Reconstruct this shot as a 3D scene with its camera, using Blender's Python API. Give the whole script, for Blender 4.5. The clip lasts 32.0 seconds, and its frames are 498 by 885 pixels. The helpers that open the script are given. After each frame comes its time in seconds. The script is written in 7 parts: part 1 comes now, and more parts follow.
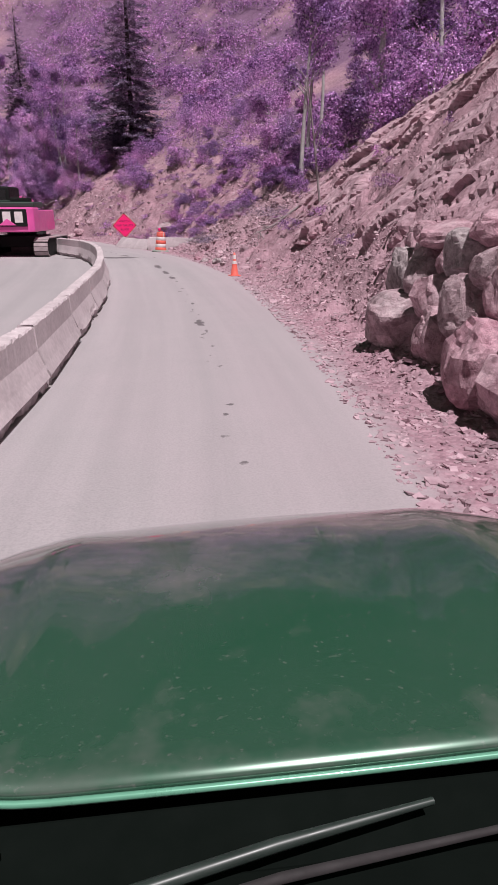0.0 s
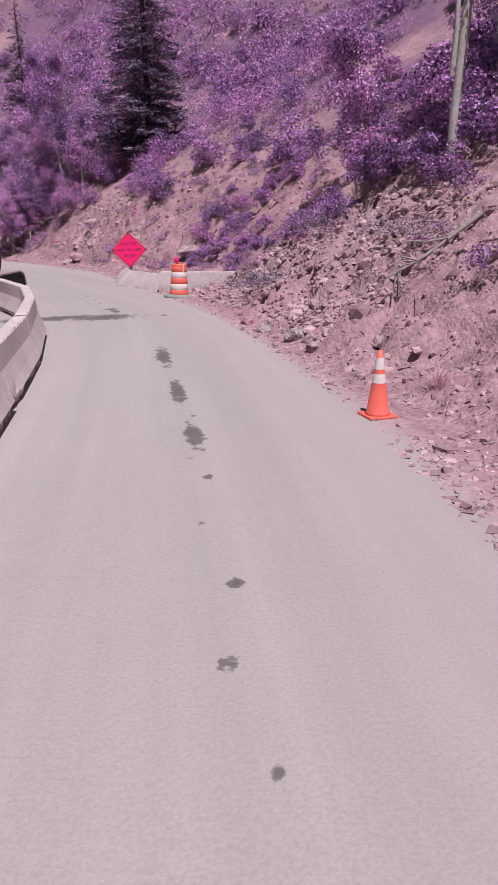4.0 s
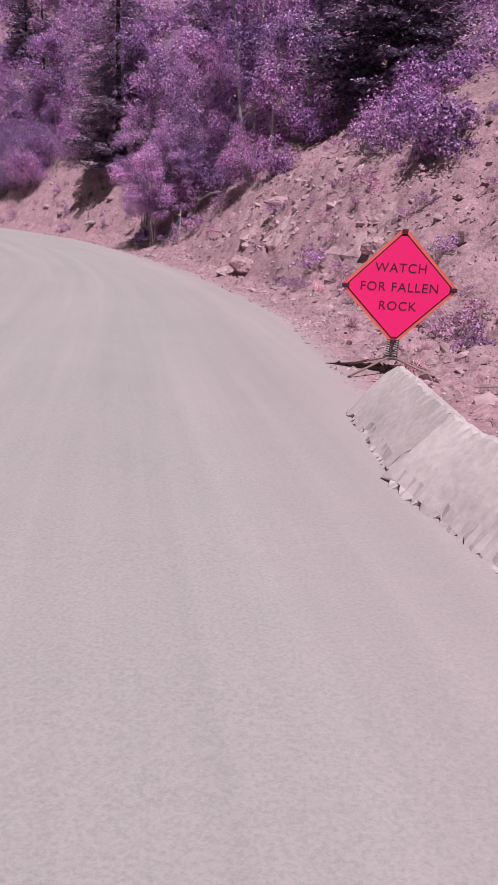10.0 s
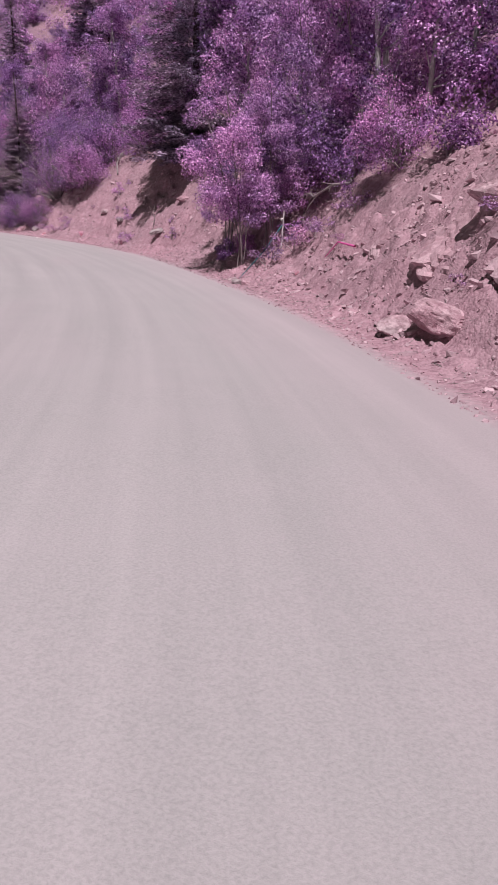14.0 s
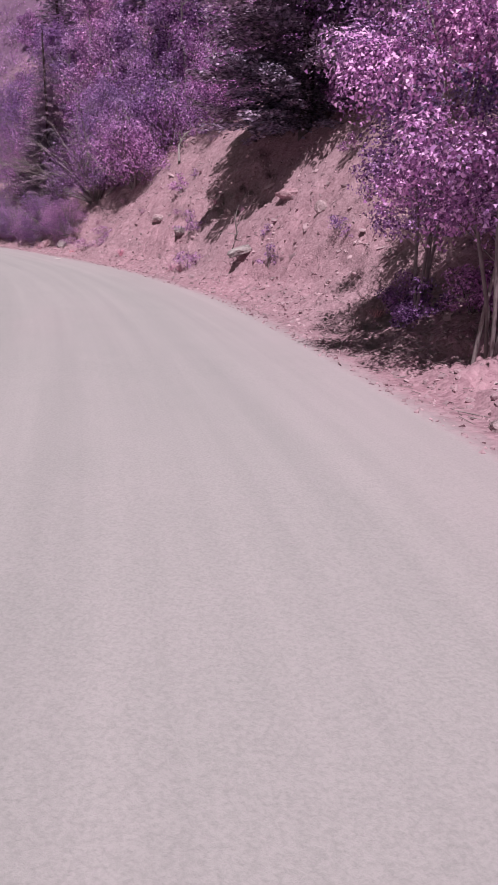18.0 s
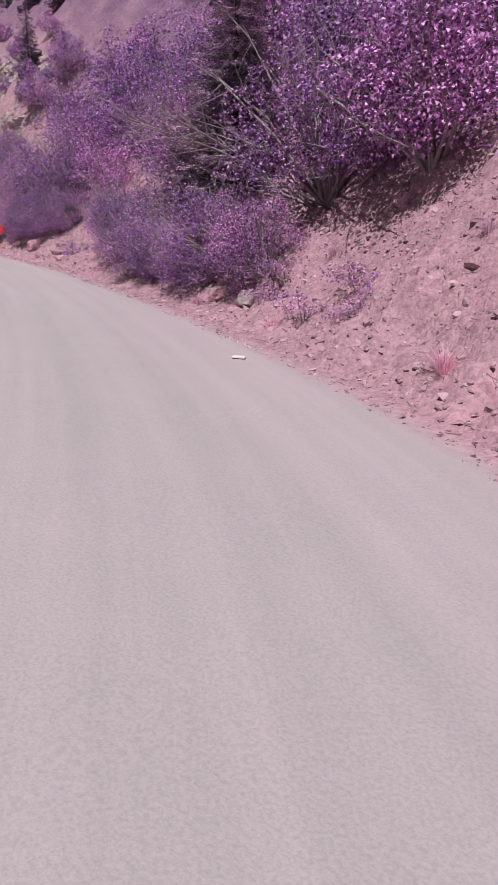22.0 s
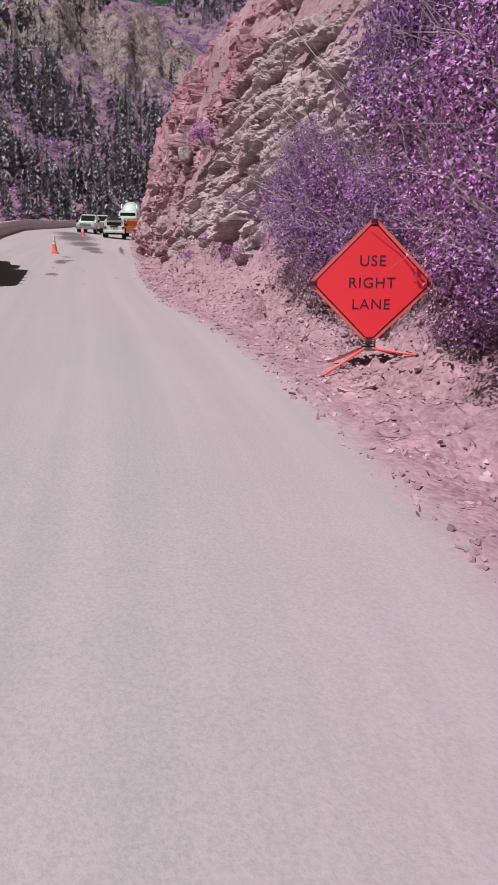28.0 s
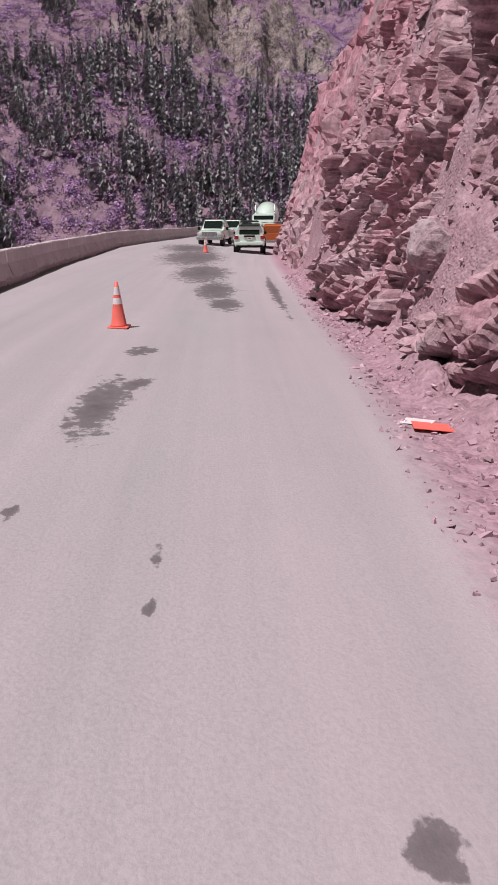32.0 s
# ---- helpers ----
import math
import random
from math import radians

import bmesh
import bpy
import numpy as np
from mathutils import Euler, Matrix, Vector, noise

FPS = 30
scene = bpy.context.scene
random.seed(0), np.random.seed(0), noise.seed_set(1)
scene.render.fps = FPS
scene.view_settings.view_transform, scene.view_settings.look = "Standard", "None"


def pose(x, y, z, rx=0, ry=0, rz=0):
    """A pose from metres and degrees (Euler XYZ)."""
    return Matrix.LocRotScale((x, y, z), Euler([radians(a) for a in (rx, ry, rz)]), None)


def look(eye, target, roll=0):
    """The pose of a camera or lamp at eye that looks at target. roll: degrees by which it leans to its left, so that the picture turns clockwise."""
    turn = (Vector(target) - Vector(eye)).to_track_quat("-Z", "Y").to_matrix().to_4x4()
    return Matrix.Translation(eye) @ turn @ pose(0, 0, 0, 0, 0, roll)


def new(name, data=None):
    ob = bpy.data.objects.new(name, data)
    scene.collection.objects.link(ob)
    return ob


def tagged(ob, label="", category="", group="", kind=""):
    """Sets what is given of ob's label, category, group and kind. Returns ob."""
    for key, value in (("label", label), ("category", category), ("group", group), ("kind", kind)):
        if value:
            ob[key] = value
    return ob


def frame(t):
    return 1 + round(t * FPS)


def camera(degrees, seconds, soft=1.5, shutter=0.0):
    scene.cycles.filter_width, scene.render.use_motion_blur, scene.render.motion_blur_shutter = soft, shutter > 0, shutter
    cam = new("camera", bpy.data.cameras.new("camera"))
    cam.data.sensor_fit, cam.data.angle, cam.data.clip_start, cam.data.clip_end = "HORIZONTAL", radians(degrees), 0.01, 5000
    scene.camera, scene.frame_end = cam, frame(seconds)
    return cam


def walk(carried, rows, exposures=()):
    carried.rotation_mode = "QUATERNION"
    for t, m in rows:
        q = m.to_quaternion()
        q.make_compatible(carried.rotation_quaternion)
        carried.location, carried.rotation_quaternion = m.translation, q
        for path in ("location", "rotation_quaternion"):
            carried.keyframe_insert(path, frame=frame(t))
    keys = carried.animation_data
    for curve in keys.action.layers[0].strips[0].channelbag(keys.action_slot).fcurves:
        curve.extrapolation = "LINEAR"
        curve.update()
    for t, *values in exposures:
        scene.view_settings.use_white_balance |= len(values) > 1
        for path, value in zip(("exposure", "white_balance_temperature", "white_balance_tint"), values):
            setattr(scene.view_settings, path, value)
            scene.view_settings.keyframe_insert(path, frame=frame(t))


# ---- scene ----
cam = camera(41.0, 32.0)
METRES, EYE, TILT, LEAN, TURN = 140.0, 2.07, -19.3, 0.0, 0.0
ROWS = [
    (0.0, 0.0, 0.0, 0.0, -0.0, 0.0, -0.0),
    (0.5, -0.0008, 0.0119, 0.004, -0.09, -0.06, 0.29),
    (1.0, -0.0015, 0.0251, 0.0085, 0.22, -0.15, 1.3),
    (1.5, -0.0028, 0.0376, 0.0127, 0.3, -0.13, 1.4),
    (2.0, -0.0041, 0.0514, 0.0177, 0.7, 0.07, 1.65),
    (2.5, -0.0053, 0.0644, 0.0223, 1.14, 0.2, 2.09),
    (3.0, -0.0075, 0.0787, 0.0273, 1.67, 0.5, 2.31),
    (3.5, -0.0095, 0.0921, 0.0321, 2.08, 0.9, 1.0),
    (4.0, -0.0117, 0.1064, 0.0371, 2.45, 1.18, 0.09),
    (4.5, -0.0143, 0.1201, 0.0418, 2.57, 1.25, -1.07),
    (6.5, -0.0249, 0.173, 0.0604, 4.07, 0.73, -3.54),
    (7.0, -0.0278, 0.1852, 0.0647, 4.56, 0.76, -4.18),
    (7.5, -0.0311, 0.198, 0.069, 5.27, 0.66, -4.44),
    (8.0, -0.0349, 0.2095, 0.0728, 6.45, 0.45, -4.63),
    (8.5, -0.0398, 0.2212, 0.0765, 8.22, 0.22, -5.11),
    (9.0, -0.0443, 0.2318, 0.0801, 10.38, -0.01, -5.97),
    (9.5, -0.0499, 0.2422, 0.0836, 12.85, -0.08, -7.12),
    (10.0, -0.0551, 0.2519, 0.0868, 14.56, -0.18, -8.53),
    (10.5, -0.0599, 0.2611, 0.09, 16.07, -0.38, -8.98),
    (11.0, -0.0651, 0.2702, 0.093, 17.33, -0.55, -9.46),
    (11.5, -0.0702, 0.2787, 0.0958, 18.83, -0.83, -9.64),
    (12.0, -0.076, 0.2883, 0.0988, 19.94, -0.97, -9.92),
    (12.5, -0.0808, 0.2978, 0.1021, 20.56, -1.06, -10.06),
    (13.0, -0.0856, 0.3072, 0.1054, 20.49, -1.05, -10.05),
    (13.5, -0.0899, 0.3162, 0.1086, 20.38, -0.94, -9.64),
    (15.5, -0.113, 0.3572, 0.1229, 21.64, -0.68, -8.73),
    (16.0, -0.1201, 0.3689, 0.1269, 22.31, -0.78, -8.78),
    (16.5, -0.1278, 0.3811, 0.131, 23.04, -0.84, -8.9),
    (17.0, -0.1365, 0.3938, 0.1352, 23.81, -0.94, -9.28),
    (17.5, -0.1458, 0.4065, 0.1395, 24.72, -1.02, -10.01),
    (18.0, -0.155, 0.4184, 0.1434, 26.13, -1.25, -10.59),
    (18.5, -0.1651, 0.4313, 0.1479, 28.28, -1.7, -10.83),
    (19.0, -0.1751, 0.4427, 0.1519, 30.45, -2.19, -10.83),
    (19.5, -0.1868, 0.4549, 0.1561, 32.38, -2.5, -10.78),
    (20.0, -0.1985, 0.4671, 0.1606, 34.03, -2.74, -11.09),
    (20.5, -0.2119, 0.4801, 0.1652, 35.33, -2.8, -11.89),
    (21.0, -0.2257, 0.4926, 0.1698, 36.5, -2.75, -12.93),
    (21.5, -0.2403, 0.5054, 0.1744, 37.97, -2.75, -13.87),
    (22.0, -0.2552, 0.5171, 0.1784, 39.92, -3.21, -14.61),
    (22.5, -0.2702, 0.5282, 0.1823, 42.34, -3.95, -14.79),
    (23.0, -0.2856, 0.5385, 0.1861, 44.78, -4.57, -14.78),
    (23.5, -0.3018, 0.5483, 0.1897, 47.42, -5.1, -14.79),
    (24.0, -0.3187, 0.5571, 0.193, 49.69, -5.61, -15.06),
    (24.5, -0.3361, 0.5656, 0.1962, 51.73, -5.97, -16.34),
    (25.0, -0.3547, 0.5742, 0.1994, 53.75, -6.39, -17.63),
    (25.5, -0.3719, 0.5817, 0.2023, 55.56, -7.03, -18.43),
    (26.0, -0.3902, 0.5889, 0.205, 57.98, -7.9, -18.29),
    (26.5, -0.409, 0.595, 0.2072, 60.08, -8.63, -18.77),
    (28.5, -0.4772, 0.6153, 0.2144, 66.88, -11.21, -18.63),
    (29.0, -0.4952, 0.6194, 0.2158, 68.7, -11.85, -17.91),
    (29.5, -0.5135, 0.6229, 0.2171, 70.46, -12.33, -17.57),
    (30.0, -0.5319, 0.6261, 0.2183, 71.85, -12.63, -17.73),
    (30.5, -0.5503, 0.6289, 0.2194, 73.24, -12.98, -18.18),
    (31.0, -0.5693, 0.6318, 0.2204, 74.42, -13.39, -18.7),
    (31.5, -0.587, 0.6343, 0.2214, 75.29, -13.74, -18.66),
    (32.0, -0.6059, 0.637, 0.2224, 76.04, -13.98, -18.42),
]
walk(cam, [(t, pose(0, 0, EYE, TILT, LEAN, TURN) @ pose(METRES * x, METRES * y, METRES * z, 90 + pitch, roll, yaw)) for t, x, y, z, yaw, pitch, roll in ROWS])

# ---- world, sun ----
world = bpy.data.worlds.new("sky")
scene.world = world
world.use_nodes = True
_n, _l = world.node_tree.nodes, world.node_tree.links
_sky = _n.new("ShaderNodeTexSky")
_sky.sky_type, _sky.sun_disc = "NISHITA", False
SUN_WAY = Vector((0.25, -0.60, 1.42)).normalized()      # towards the sun
_sky.sun_elevation = math.asin(SUN_WAY.z)
_sky.sun_rotation = math.atan2(SUN_WAY.x, SUN_WAY.y)
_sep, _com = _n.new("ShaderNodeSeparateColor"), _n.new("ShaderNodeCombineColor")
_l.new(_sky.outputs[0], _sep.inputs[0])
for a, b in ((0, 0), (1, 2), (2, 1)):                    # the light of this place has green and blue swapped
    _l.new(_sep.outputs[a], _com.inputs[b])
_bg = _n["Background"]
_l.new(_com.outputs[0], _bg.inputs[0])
_bg.inputs[1].default_value = 0.02
_sun = new("sun", bpy.data.lights.new("sun", "SUN"))
_sun.data.energy, _sun.data.angle, _sun.data.color = 5.85, radians(0.55), (1.0, 0.93, 0.95)
_sun.matrix_world = look(Vector((0, 0, 60)) + SUN_WAY * 10, (0, 0, 60))
tagged(_sun, kind="structure")
scene.view_settings.exposure = -0.28

# ---- alignment of the lane: x, y along the middle of the driven lane ----
ALIGN = [(0.8, -45), (0.5, -15), (0, 0), (-0.57, 7.6), (-1.64, 15.8), (-3.48, 25.6), (-4.88, 31.1), (-6.99, 35.9),
         (-9.82, 41.3), (-12.6, 46.8), (-15.8, 52.9), (-19.1, 58.3), (-23.1, 63.8), (-27.8, 69.1), (-33.6, 74.8),
         (-40.0, 79.8), (-47.0, 83.8), (-54.6, 87.3), (-66.8, 91.2), (-74.5, 92.8), (-84.8, 94.5), (-104.5, 98.4),
         (-122, 102.4), (-140, 107.2), (-158, 113.4), (-176, 121.6), (-192, 132), (-206, 145), (-216, 160), (-222, 180)]
ROAD_Z = [(-50, -.05), (0, -.10), (20, -.06), (36, -.06), (48, -.22), (60, -.33), (70, -.36), (84, -.30), (100, -.15),
          (112, 0), (126, .02), (140, .04), (150, .14), (165, .1), (200, -.1), (260, -.2)]
ROAD_Z_S, ROAD_Z_H = np.array(ROAD_Z).T


def dense_line():
    """Catmull-Rom through ALIGN, resampled every 0.25 m; s is 0 at the origin."""
    p = np.array(ALIGN, float)
    out = []
    for i in range(len(p) - 1):
        a, b, c, d = p[max(i - 1, 0)], p[i], p[i + 1], p[min(i + 2, len(p) - 1)]
        la, lb, lc = [max(np.linalg.norm(v), 1e-6) for v in (b - a, c - b, d - c)]
        m1 = (c - b) if i == 0 else ((b - a) / la * lb + (c - b)) / 2
        m2 = (c - b) if i == len(p) - 2 else ((d - c) / lc * lb + (c - b)) / 2
        for u in np.linspace(0, 1, 60, endpoint=False):
            out.append((2 * u**3 - 3 * u**2 + 1) * b + (u**3 - 2 * u**2 + u) * m1 + (3 * u**2 - 2 * u**3) * c + (u**3 - u**2) * m2)
    q = np.array(out)
    s = np.concatenate([[0], np.cumsum(np.linalg.norm(np.diff(q, axis=0), axis=1))])
    s -= s[np.argmin(np.linalg.norm(q, axis=1))]
    ss = np.arange(s[0], s[-1], 0.25)
    return ss, np.stack([np.interp(ss, s, q[:, 0]), np.interp(ss, s, q[:, 1])], 1)


LINE_S, LINE_P = dense_line()
_t = np.gradient(LINE_P, axis=0)
_t = np.stack([np.convolve(np.pad(_t[:, k], 12, "edge"), np.ones(25) / 25, "valid") for k in (0, 1)], 1)
LINE_T = _t / np.linalg.norm(_t, axis=1)[:, None]


def at(s, d):
    """x, y of a place s metres along the lane and d metres to its right."""
    x, y = np.interp(s, LINE_S, LINE_P[:, 0]), np.interp(s, LINE_S, LINE_P[:, 1])
    tx, ty = np.interp(s, LINE_S, LINE_T[:, 0]), np.interp(s, LINE_S, LINE_T[:, 1])
    return x + d * ty, y - d * tx


def heading(s):
    """Degrees by which the lane is turned to the left of +y at s."""
    tx, ty = np.interp(s, LINE_S, LINE_T[:, 0]), np.interp(s, LINE_S, LINE_T[:, 1])
    return math.degrees(math.atan2(-tx, ty))


def where(x, y):
    k = np.argmin((LINE_P[:, 0] - x) ** 2 + (LINE_P[:, 1] - y) ** 2)
    e, t = np.array((x, y)) - LINE_P[k], LINE_T[k]
    return LINE_S[k] + float(e @ t), float(e[0] * t[1] - e[1] * t[0])


# ---- noise ----
_rng = np.random.default_rng(7)
_LAT = _rng.random((64, 64, 64))


def vnoise(x, y, z=0.0):
    """Smooth value noise, 0 to 1."""
    x, y, z = np.broadcast_arrays(np.asarray(x, float), y, z)
    i, j, k = np.floor(x).astype(int), np.floor(y).astype(int), np.floor(z).astype(int)
    f, g, h = x - i, y - j, z - k
    f, g, h = f * f * (3 - 2 * f), g * g * (3 - 2 * g), h * h * (3 - 2 * h)
    r = 0
    for a, wa in ((0, 1 - f), (1, f)):
        for b, wb in ((0, 1 - g), (1, g)):
            for c, wc in ((0, 1 - h), (1, h)):
                r = r + _LAT[(i + a) % 64, (j + b) % 64, (k + c) % 64] * wa * wb * wc
    return r


def fbm(x, y, z=0.0, octaves=4):
    r, w = 0, 0.5
    for o in range(octaves):
        r, w, x, y, z = r + w * vnoise(x, y, z), w / 2, x * 2.03 + 7.1, y * 2.03 + 3.7, np.asarray(z) * 2.03 + 1.3
    return r


def cells(x, y, z=0.0):
    """Blocky facets: the height of the nearest of scattered points, and the distance to the border between cells."""
    x, y, z = np.broadcast_arrays(np.asarray(x, float), y, z)
    i, j, k = np.floor(x).astype(int), np.floor(y).astype(int), np.floor(z).astype(int)
    best, second, val = np.full(x.shape, 9.0), np.full(x.shape, 9.0), np.zeros(x.shape)
    for a in (-1, 0, 1):
        for b in (-1, 0, 1):
            for c in (-1, 0, 1):
                ii, jj, kk = (i + a) % 64, (j + b) % 64, (k + c) % 64
                px, py, pz = i + a + _LAT[ii, jj, kk], j + b + _LAT[jj, kk, ii], k + c + _LAT[kk, ii, jj]
                dd = np.sqrt((x - px) ** 2 + (y - py) ** 2 + (z - pz) ** 2)
                near = dd < best
                second = np.where(near, best, np.minimum(second, dd))
                val = np.where(near, _LAT[(ii + 17) % 64, (jj + 31) % 64, kk], val)
                best = np.where(near, dd, best)
    return val, second - best


def facets(x, y, z, seed, sharp=16):
    """Blocks with tilted faces: each cell is a plane of its own; also the nearness to a joint."""
    i, j, k = np.floor(x).astype(int), np.floor(y).astype(int), np.floor(z).astype(int)
    best, second, val = np.full(x.shape, 9.0), np.full(x.shape, 9.0), np.zeros(x.shape)
    for a in (-1, 0, 1):
        for b in (-1, 0, 1):
            for c in (-1, 0, 1):
                ii, jj, kk = (i + a + seed) % 64, (j + b) % 64, (k + c) % 64
                px, py, pz = i + a + _LAT[ii, jj, kk], j + b + _LAT[jj, kk, ii], k + c + _LAT[kk, ii, jj]
                ax, ay = (np.abs(x - px), np.abs(y - py))
                dd = np.maximum(ax, ay) * .8 + .2 * (ax + ay) + .6 * np.abs(z - pz)
                plane = _LAT[(ii + 17) % 64, (jj + 31) % 64, kk] - .5 + (_LAT[(ii + 5) % 64, jj, kk] - .5) * 1.5 * (x - px) + (_LAT[ii, (jj + 9) % 64, kk] - .58) * 1.5 * (y - py)
                near = dd < best
                second = np.where(near, best, np.minimum(second, dd))
                val = np.where(near, plane, val)
                best = np.where(near, dd, best)
    return val, np.exp(-(second - best) * sharp)


# ---- the lie of the land: s, foot of the bank, slope of the apron, its width, slope of the bank, its top, hillside above, roughness ----
BANK = [(-50, 2.6, .35, .6, 1.2, 9, .7, .5), (5, 2.3, .30, 1.0, 1.3, 9, .7, .5), (14, 2.6, .35, 1.0, 1.25, 8, .7, .5), (22, 2.9, .45, 1.2, 1.0, 6, .62, .3),
        (30, 2.5, .45, 1.8, .75, 5, .6, .5), (35, 2.6, .50, 1.9, .6, 4.5, .57, .5), (38.6, 2.9, .08, 3.4, .8, 4, .55, .25), (46, 3.6, .12, 3.4, .95, 4.5, .52, .25), (53, 4.2, .3, 1.5, .95, 4.5, .55, .3),
        (60, 4.0, .4, .6, 1.35, 4.2, .6, .35), (67, 3.9, .35, .9, 1.1, 4.0, .62, .3), (74, 3.9, .4, 2.2, 1.1, 5, .65, .25), (83, 4.1, .5, 1.2, 1.35, 5.5, .7, .25),
        (92, 3.6, .6, 1.0, 1.15, 6, .7, .25), (100, 3.0, .5, 1.2, 1.0, 5, .75, .25), (108, 2.4, .45, .9, 1.0, 5, .8, .25), (117, 2.3, .28, 1.4, .9, 5, .85, .3),
        (126, 2.4, .12, 1.7, .95, 5, .95, .4), (130.5, 2.3, .14, 1.5, 1.1, 6, .95, .5), (135, 1.9, .5, 1.6, 1.3, 9, 1.0, .45), (142, 1.9, .58, 1.7, 1.6, 12, 1.1, .5), (146, 2.1, .62, 1.2, 2.0, 9, 1.0, .6), (150, 2.3, .6, .5, 3.2, 8.5, .95, .7),
        (162, 2.5, .6, .4, 3.6, 9, .95, .8), (260, 2.6, .5, .5, 3.2, 12, .9, .8)]
_BK = np.array(BANK)


def bank(s):
    return [np.interp(s, _BK[:, 0], _BK[:, k]) for k in range(1, 8)]


def land(s, d, rough=True):
    """Height of the ground at s, d."""
    s, d = np.broadcast_arrays(np.asarray(s, float), np.asarray(d, float))
    foot, apron, wide, steep, top, hill, rug = bank(s)
    base = np.interp(s, ROAD_Z_S, ROAD_Z_H)
    foot = foot + 0.5 * (vnoise(s / 2.3, 4.5) - .5) + 0.25 * (vnoise(s / .7, 9.5) - .5)
    e = np.maximum(d - foot, 0)
    a = np.minimum(e, wide) * apron
    b = np.clip(e - wide, 0, None)
    run = np.maximum(top - wide * apron, .5) / steep
    up = a + np.minimum(b, run) * steep + np.clip(b - run, 0, 75) * hill + np.clip(b - run - 75, 0, None) * .12
    left = np.clip(-8.3 - d, 0, None)
    down = -0.62 * np.minimum(left, 26) - .1 * np.clip(left - 26, 0, None)
    z = base + up + down + np.interp(s, [128, 142, 170, 185], [0, .055, .065, .085]) * np.clip(-d, -2.5, 9)
    if rough:
        x, y = at(s, d)
        grow = np.clip(e / 1.2, 0, 1)
        z = z + grow * (0.9 * (fbm(x / 3.1, y / 3.1, 0, 3) - .44) + .35 * (fbm(x / .8, y / .8, 2.2, 3) - .44)) * (0.4 + .8 * rug)
        z = z + np.clip(e / 14, 0, 1) * 5.5 * (fbm(x / 17, y / 17, 5.5, 3) - .44)
        v, edge = cells(x / 1.1, y / 1.1, z / 1.1)
        z = z + np.clip(e / .8, 0, 1) * rug * .75 * (v - .5)
        # clods, ruts and runnels on the bare bank
        bare = np.clip(e / .5, 0, 1) * np.clip((16 - e) / 6, 0, 1) * (.55 + .6 * rug)
        ridge = np.abs(fbm(x / .55, y / .55, 4.4, 3) - .44)
        v2, e2 = cells(x / .38, y / .38, z / .38)
        v3, e3 = cells(x / .9 + 5, y / .9, z / .5)
        lumpy = np.clip((fbm(x / 1.9, y / 1.9, 7.7, 3) - .36) * 6, .2, 1)
        z = z + bare * (lumpy * (.24 * (v2 - .5) + .30 * (v3 - .5)) - .10 * np.exp(-e2 * 8) - .10 * np.exp(-e3 * 12) + .45 * (.10 - ridge))
        z = z + (1 - grow) * (.02 * (fbm(x / 1.6, y / 1.6, 8, 2) - .4))
        z = z + np.clip(left / 3, 0, 1) * 2.0 * (fbm(x / 6, y / 6, 3, 3) - .44)
    return z


def ground_z(x, y):
    s, d = where(x, y)
    return float(land(s, d))


# ---- materials ----
def material(name, rough=0.8, metal=0.0, spec=0.3):
    m = bpy.data.materials.new(name)
    m.use_nodes = True
    b = m.node_tree.nodes["Principled BSDF"]
    b.inputs["Roughness"].default_value, b.inputs["Metallic"].default_value = rough, metal
    b.inputs["Specular IOR Level"].default_value = spec
    return m, m.node_tree.nodes, m.node_tree.links, b


def ramp(nodes, links, fac, stops):
    r = nodes.new("ShaderNodeValToRGB")
    while len(r.color_ramp.elements) < len(stops):
        r.color_ramp.elements.new(0.5)
    for e, (p, c) in zip(r.color_ramp.elements, stops):
        e.position, e.color = p, (*c, 1)
    links.new(fac, r.inputs[0])
    return r.outputs[0]


def noise_tex(nodes, links, scale, detail=5, rough=.6, vec=None, stretch=None):
    n = nodes.new("ShaderNodeTexNoise")
    n.inputs["Scale"].default_value, n.inputs["Detail"].default_value, n.inputs["Roughness"].default_value = scale, detail, rough
    if vec is None:
        c = nodes.new("ShaderNodeTexCoord")
        vec = c.outputs["Object"]
    if stretch:
        mp = nodes.new("ShaderNodeMapping")
        mp.inputs["Scale"].default_value = stretch
        links.new(vec, mp.inputs[0])
        vec = mp.outputs[0]
    links.new(vec, n.inputs["Vector"])
    return n.outputs["Fac"]


def mix(nodes, links, fac, a, b, mode="MIX"):
    m = nodes.new("ShaderNodeMix")
    m.data_type, m.blend_type = "RGBA", mode
    for sock, v in ((m.inputs[0], fac), (m.inputs[6], a), (m.inputs[7], b)):
        if isinstance(v, (int, float)):
            sock.default_value = v
        elif isinstance(v, tuple):
            sock.default_value = (*v, 1)
        else:
            links.new(v, sock)
    return m.outputs[2]


def bump(nodes, links, b, height, strength=.4, dist=.05):
    n = nodes.new("ShaderNodeBump")
    n.inputs["Strength"].default_value, n.inputs["Distance"].default_value = strength, dist
    links.new(height, n.inputs["Height"])
    links.new(n.outputs[0], b.inputs["Normal"])


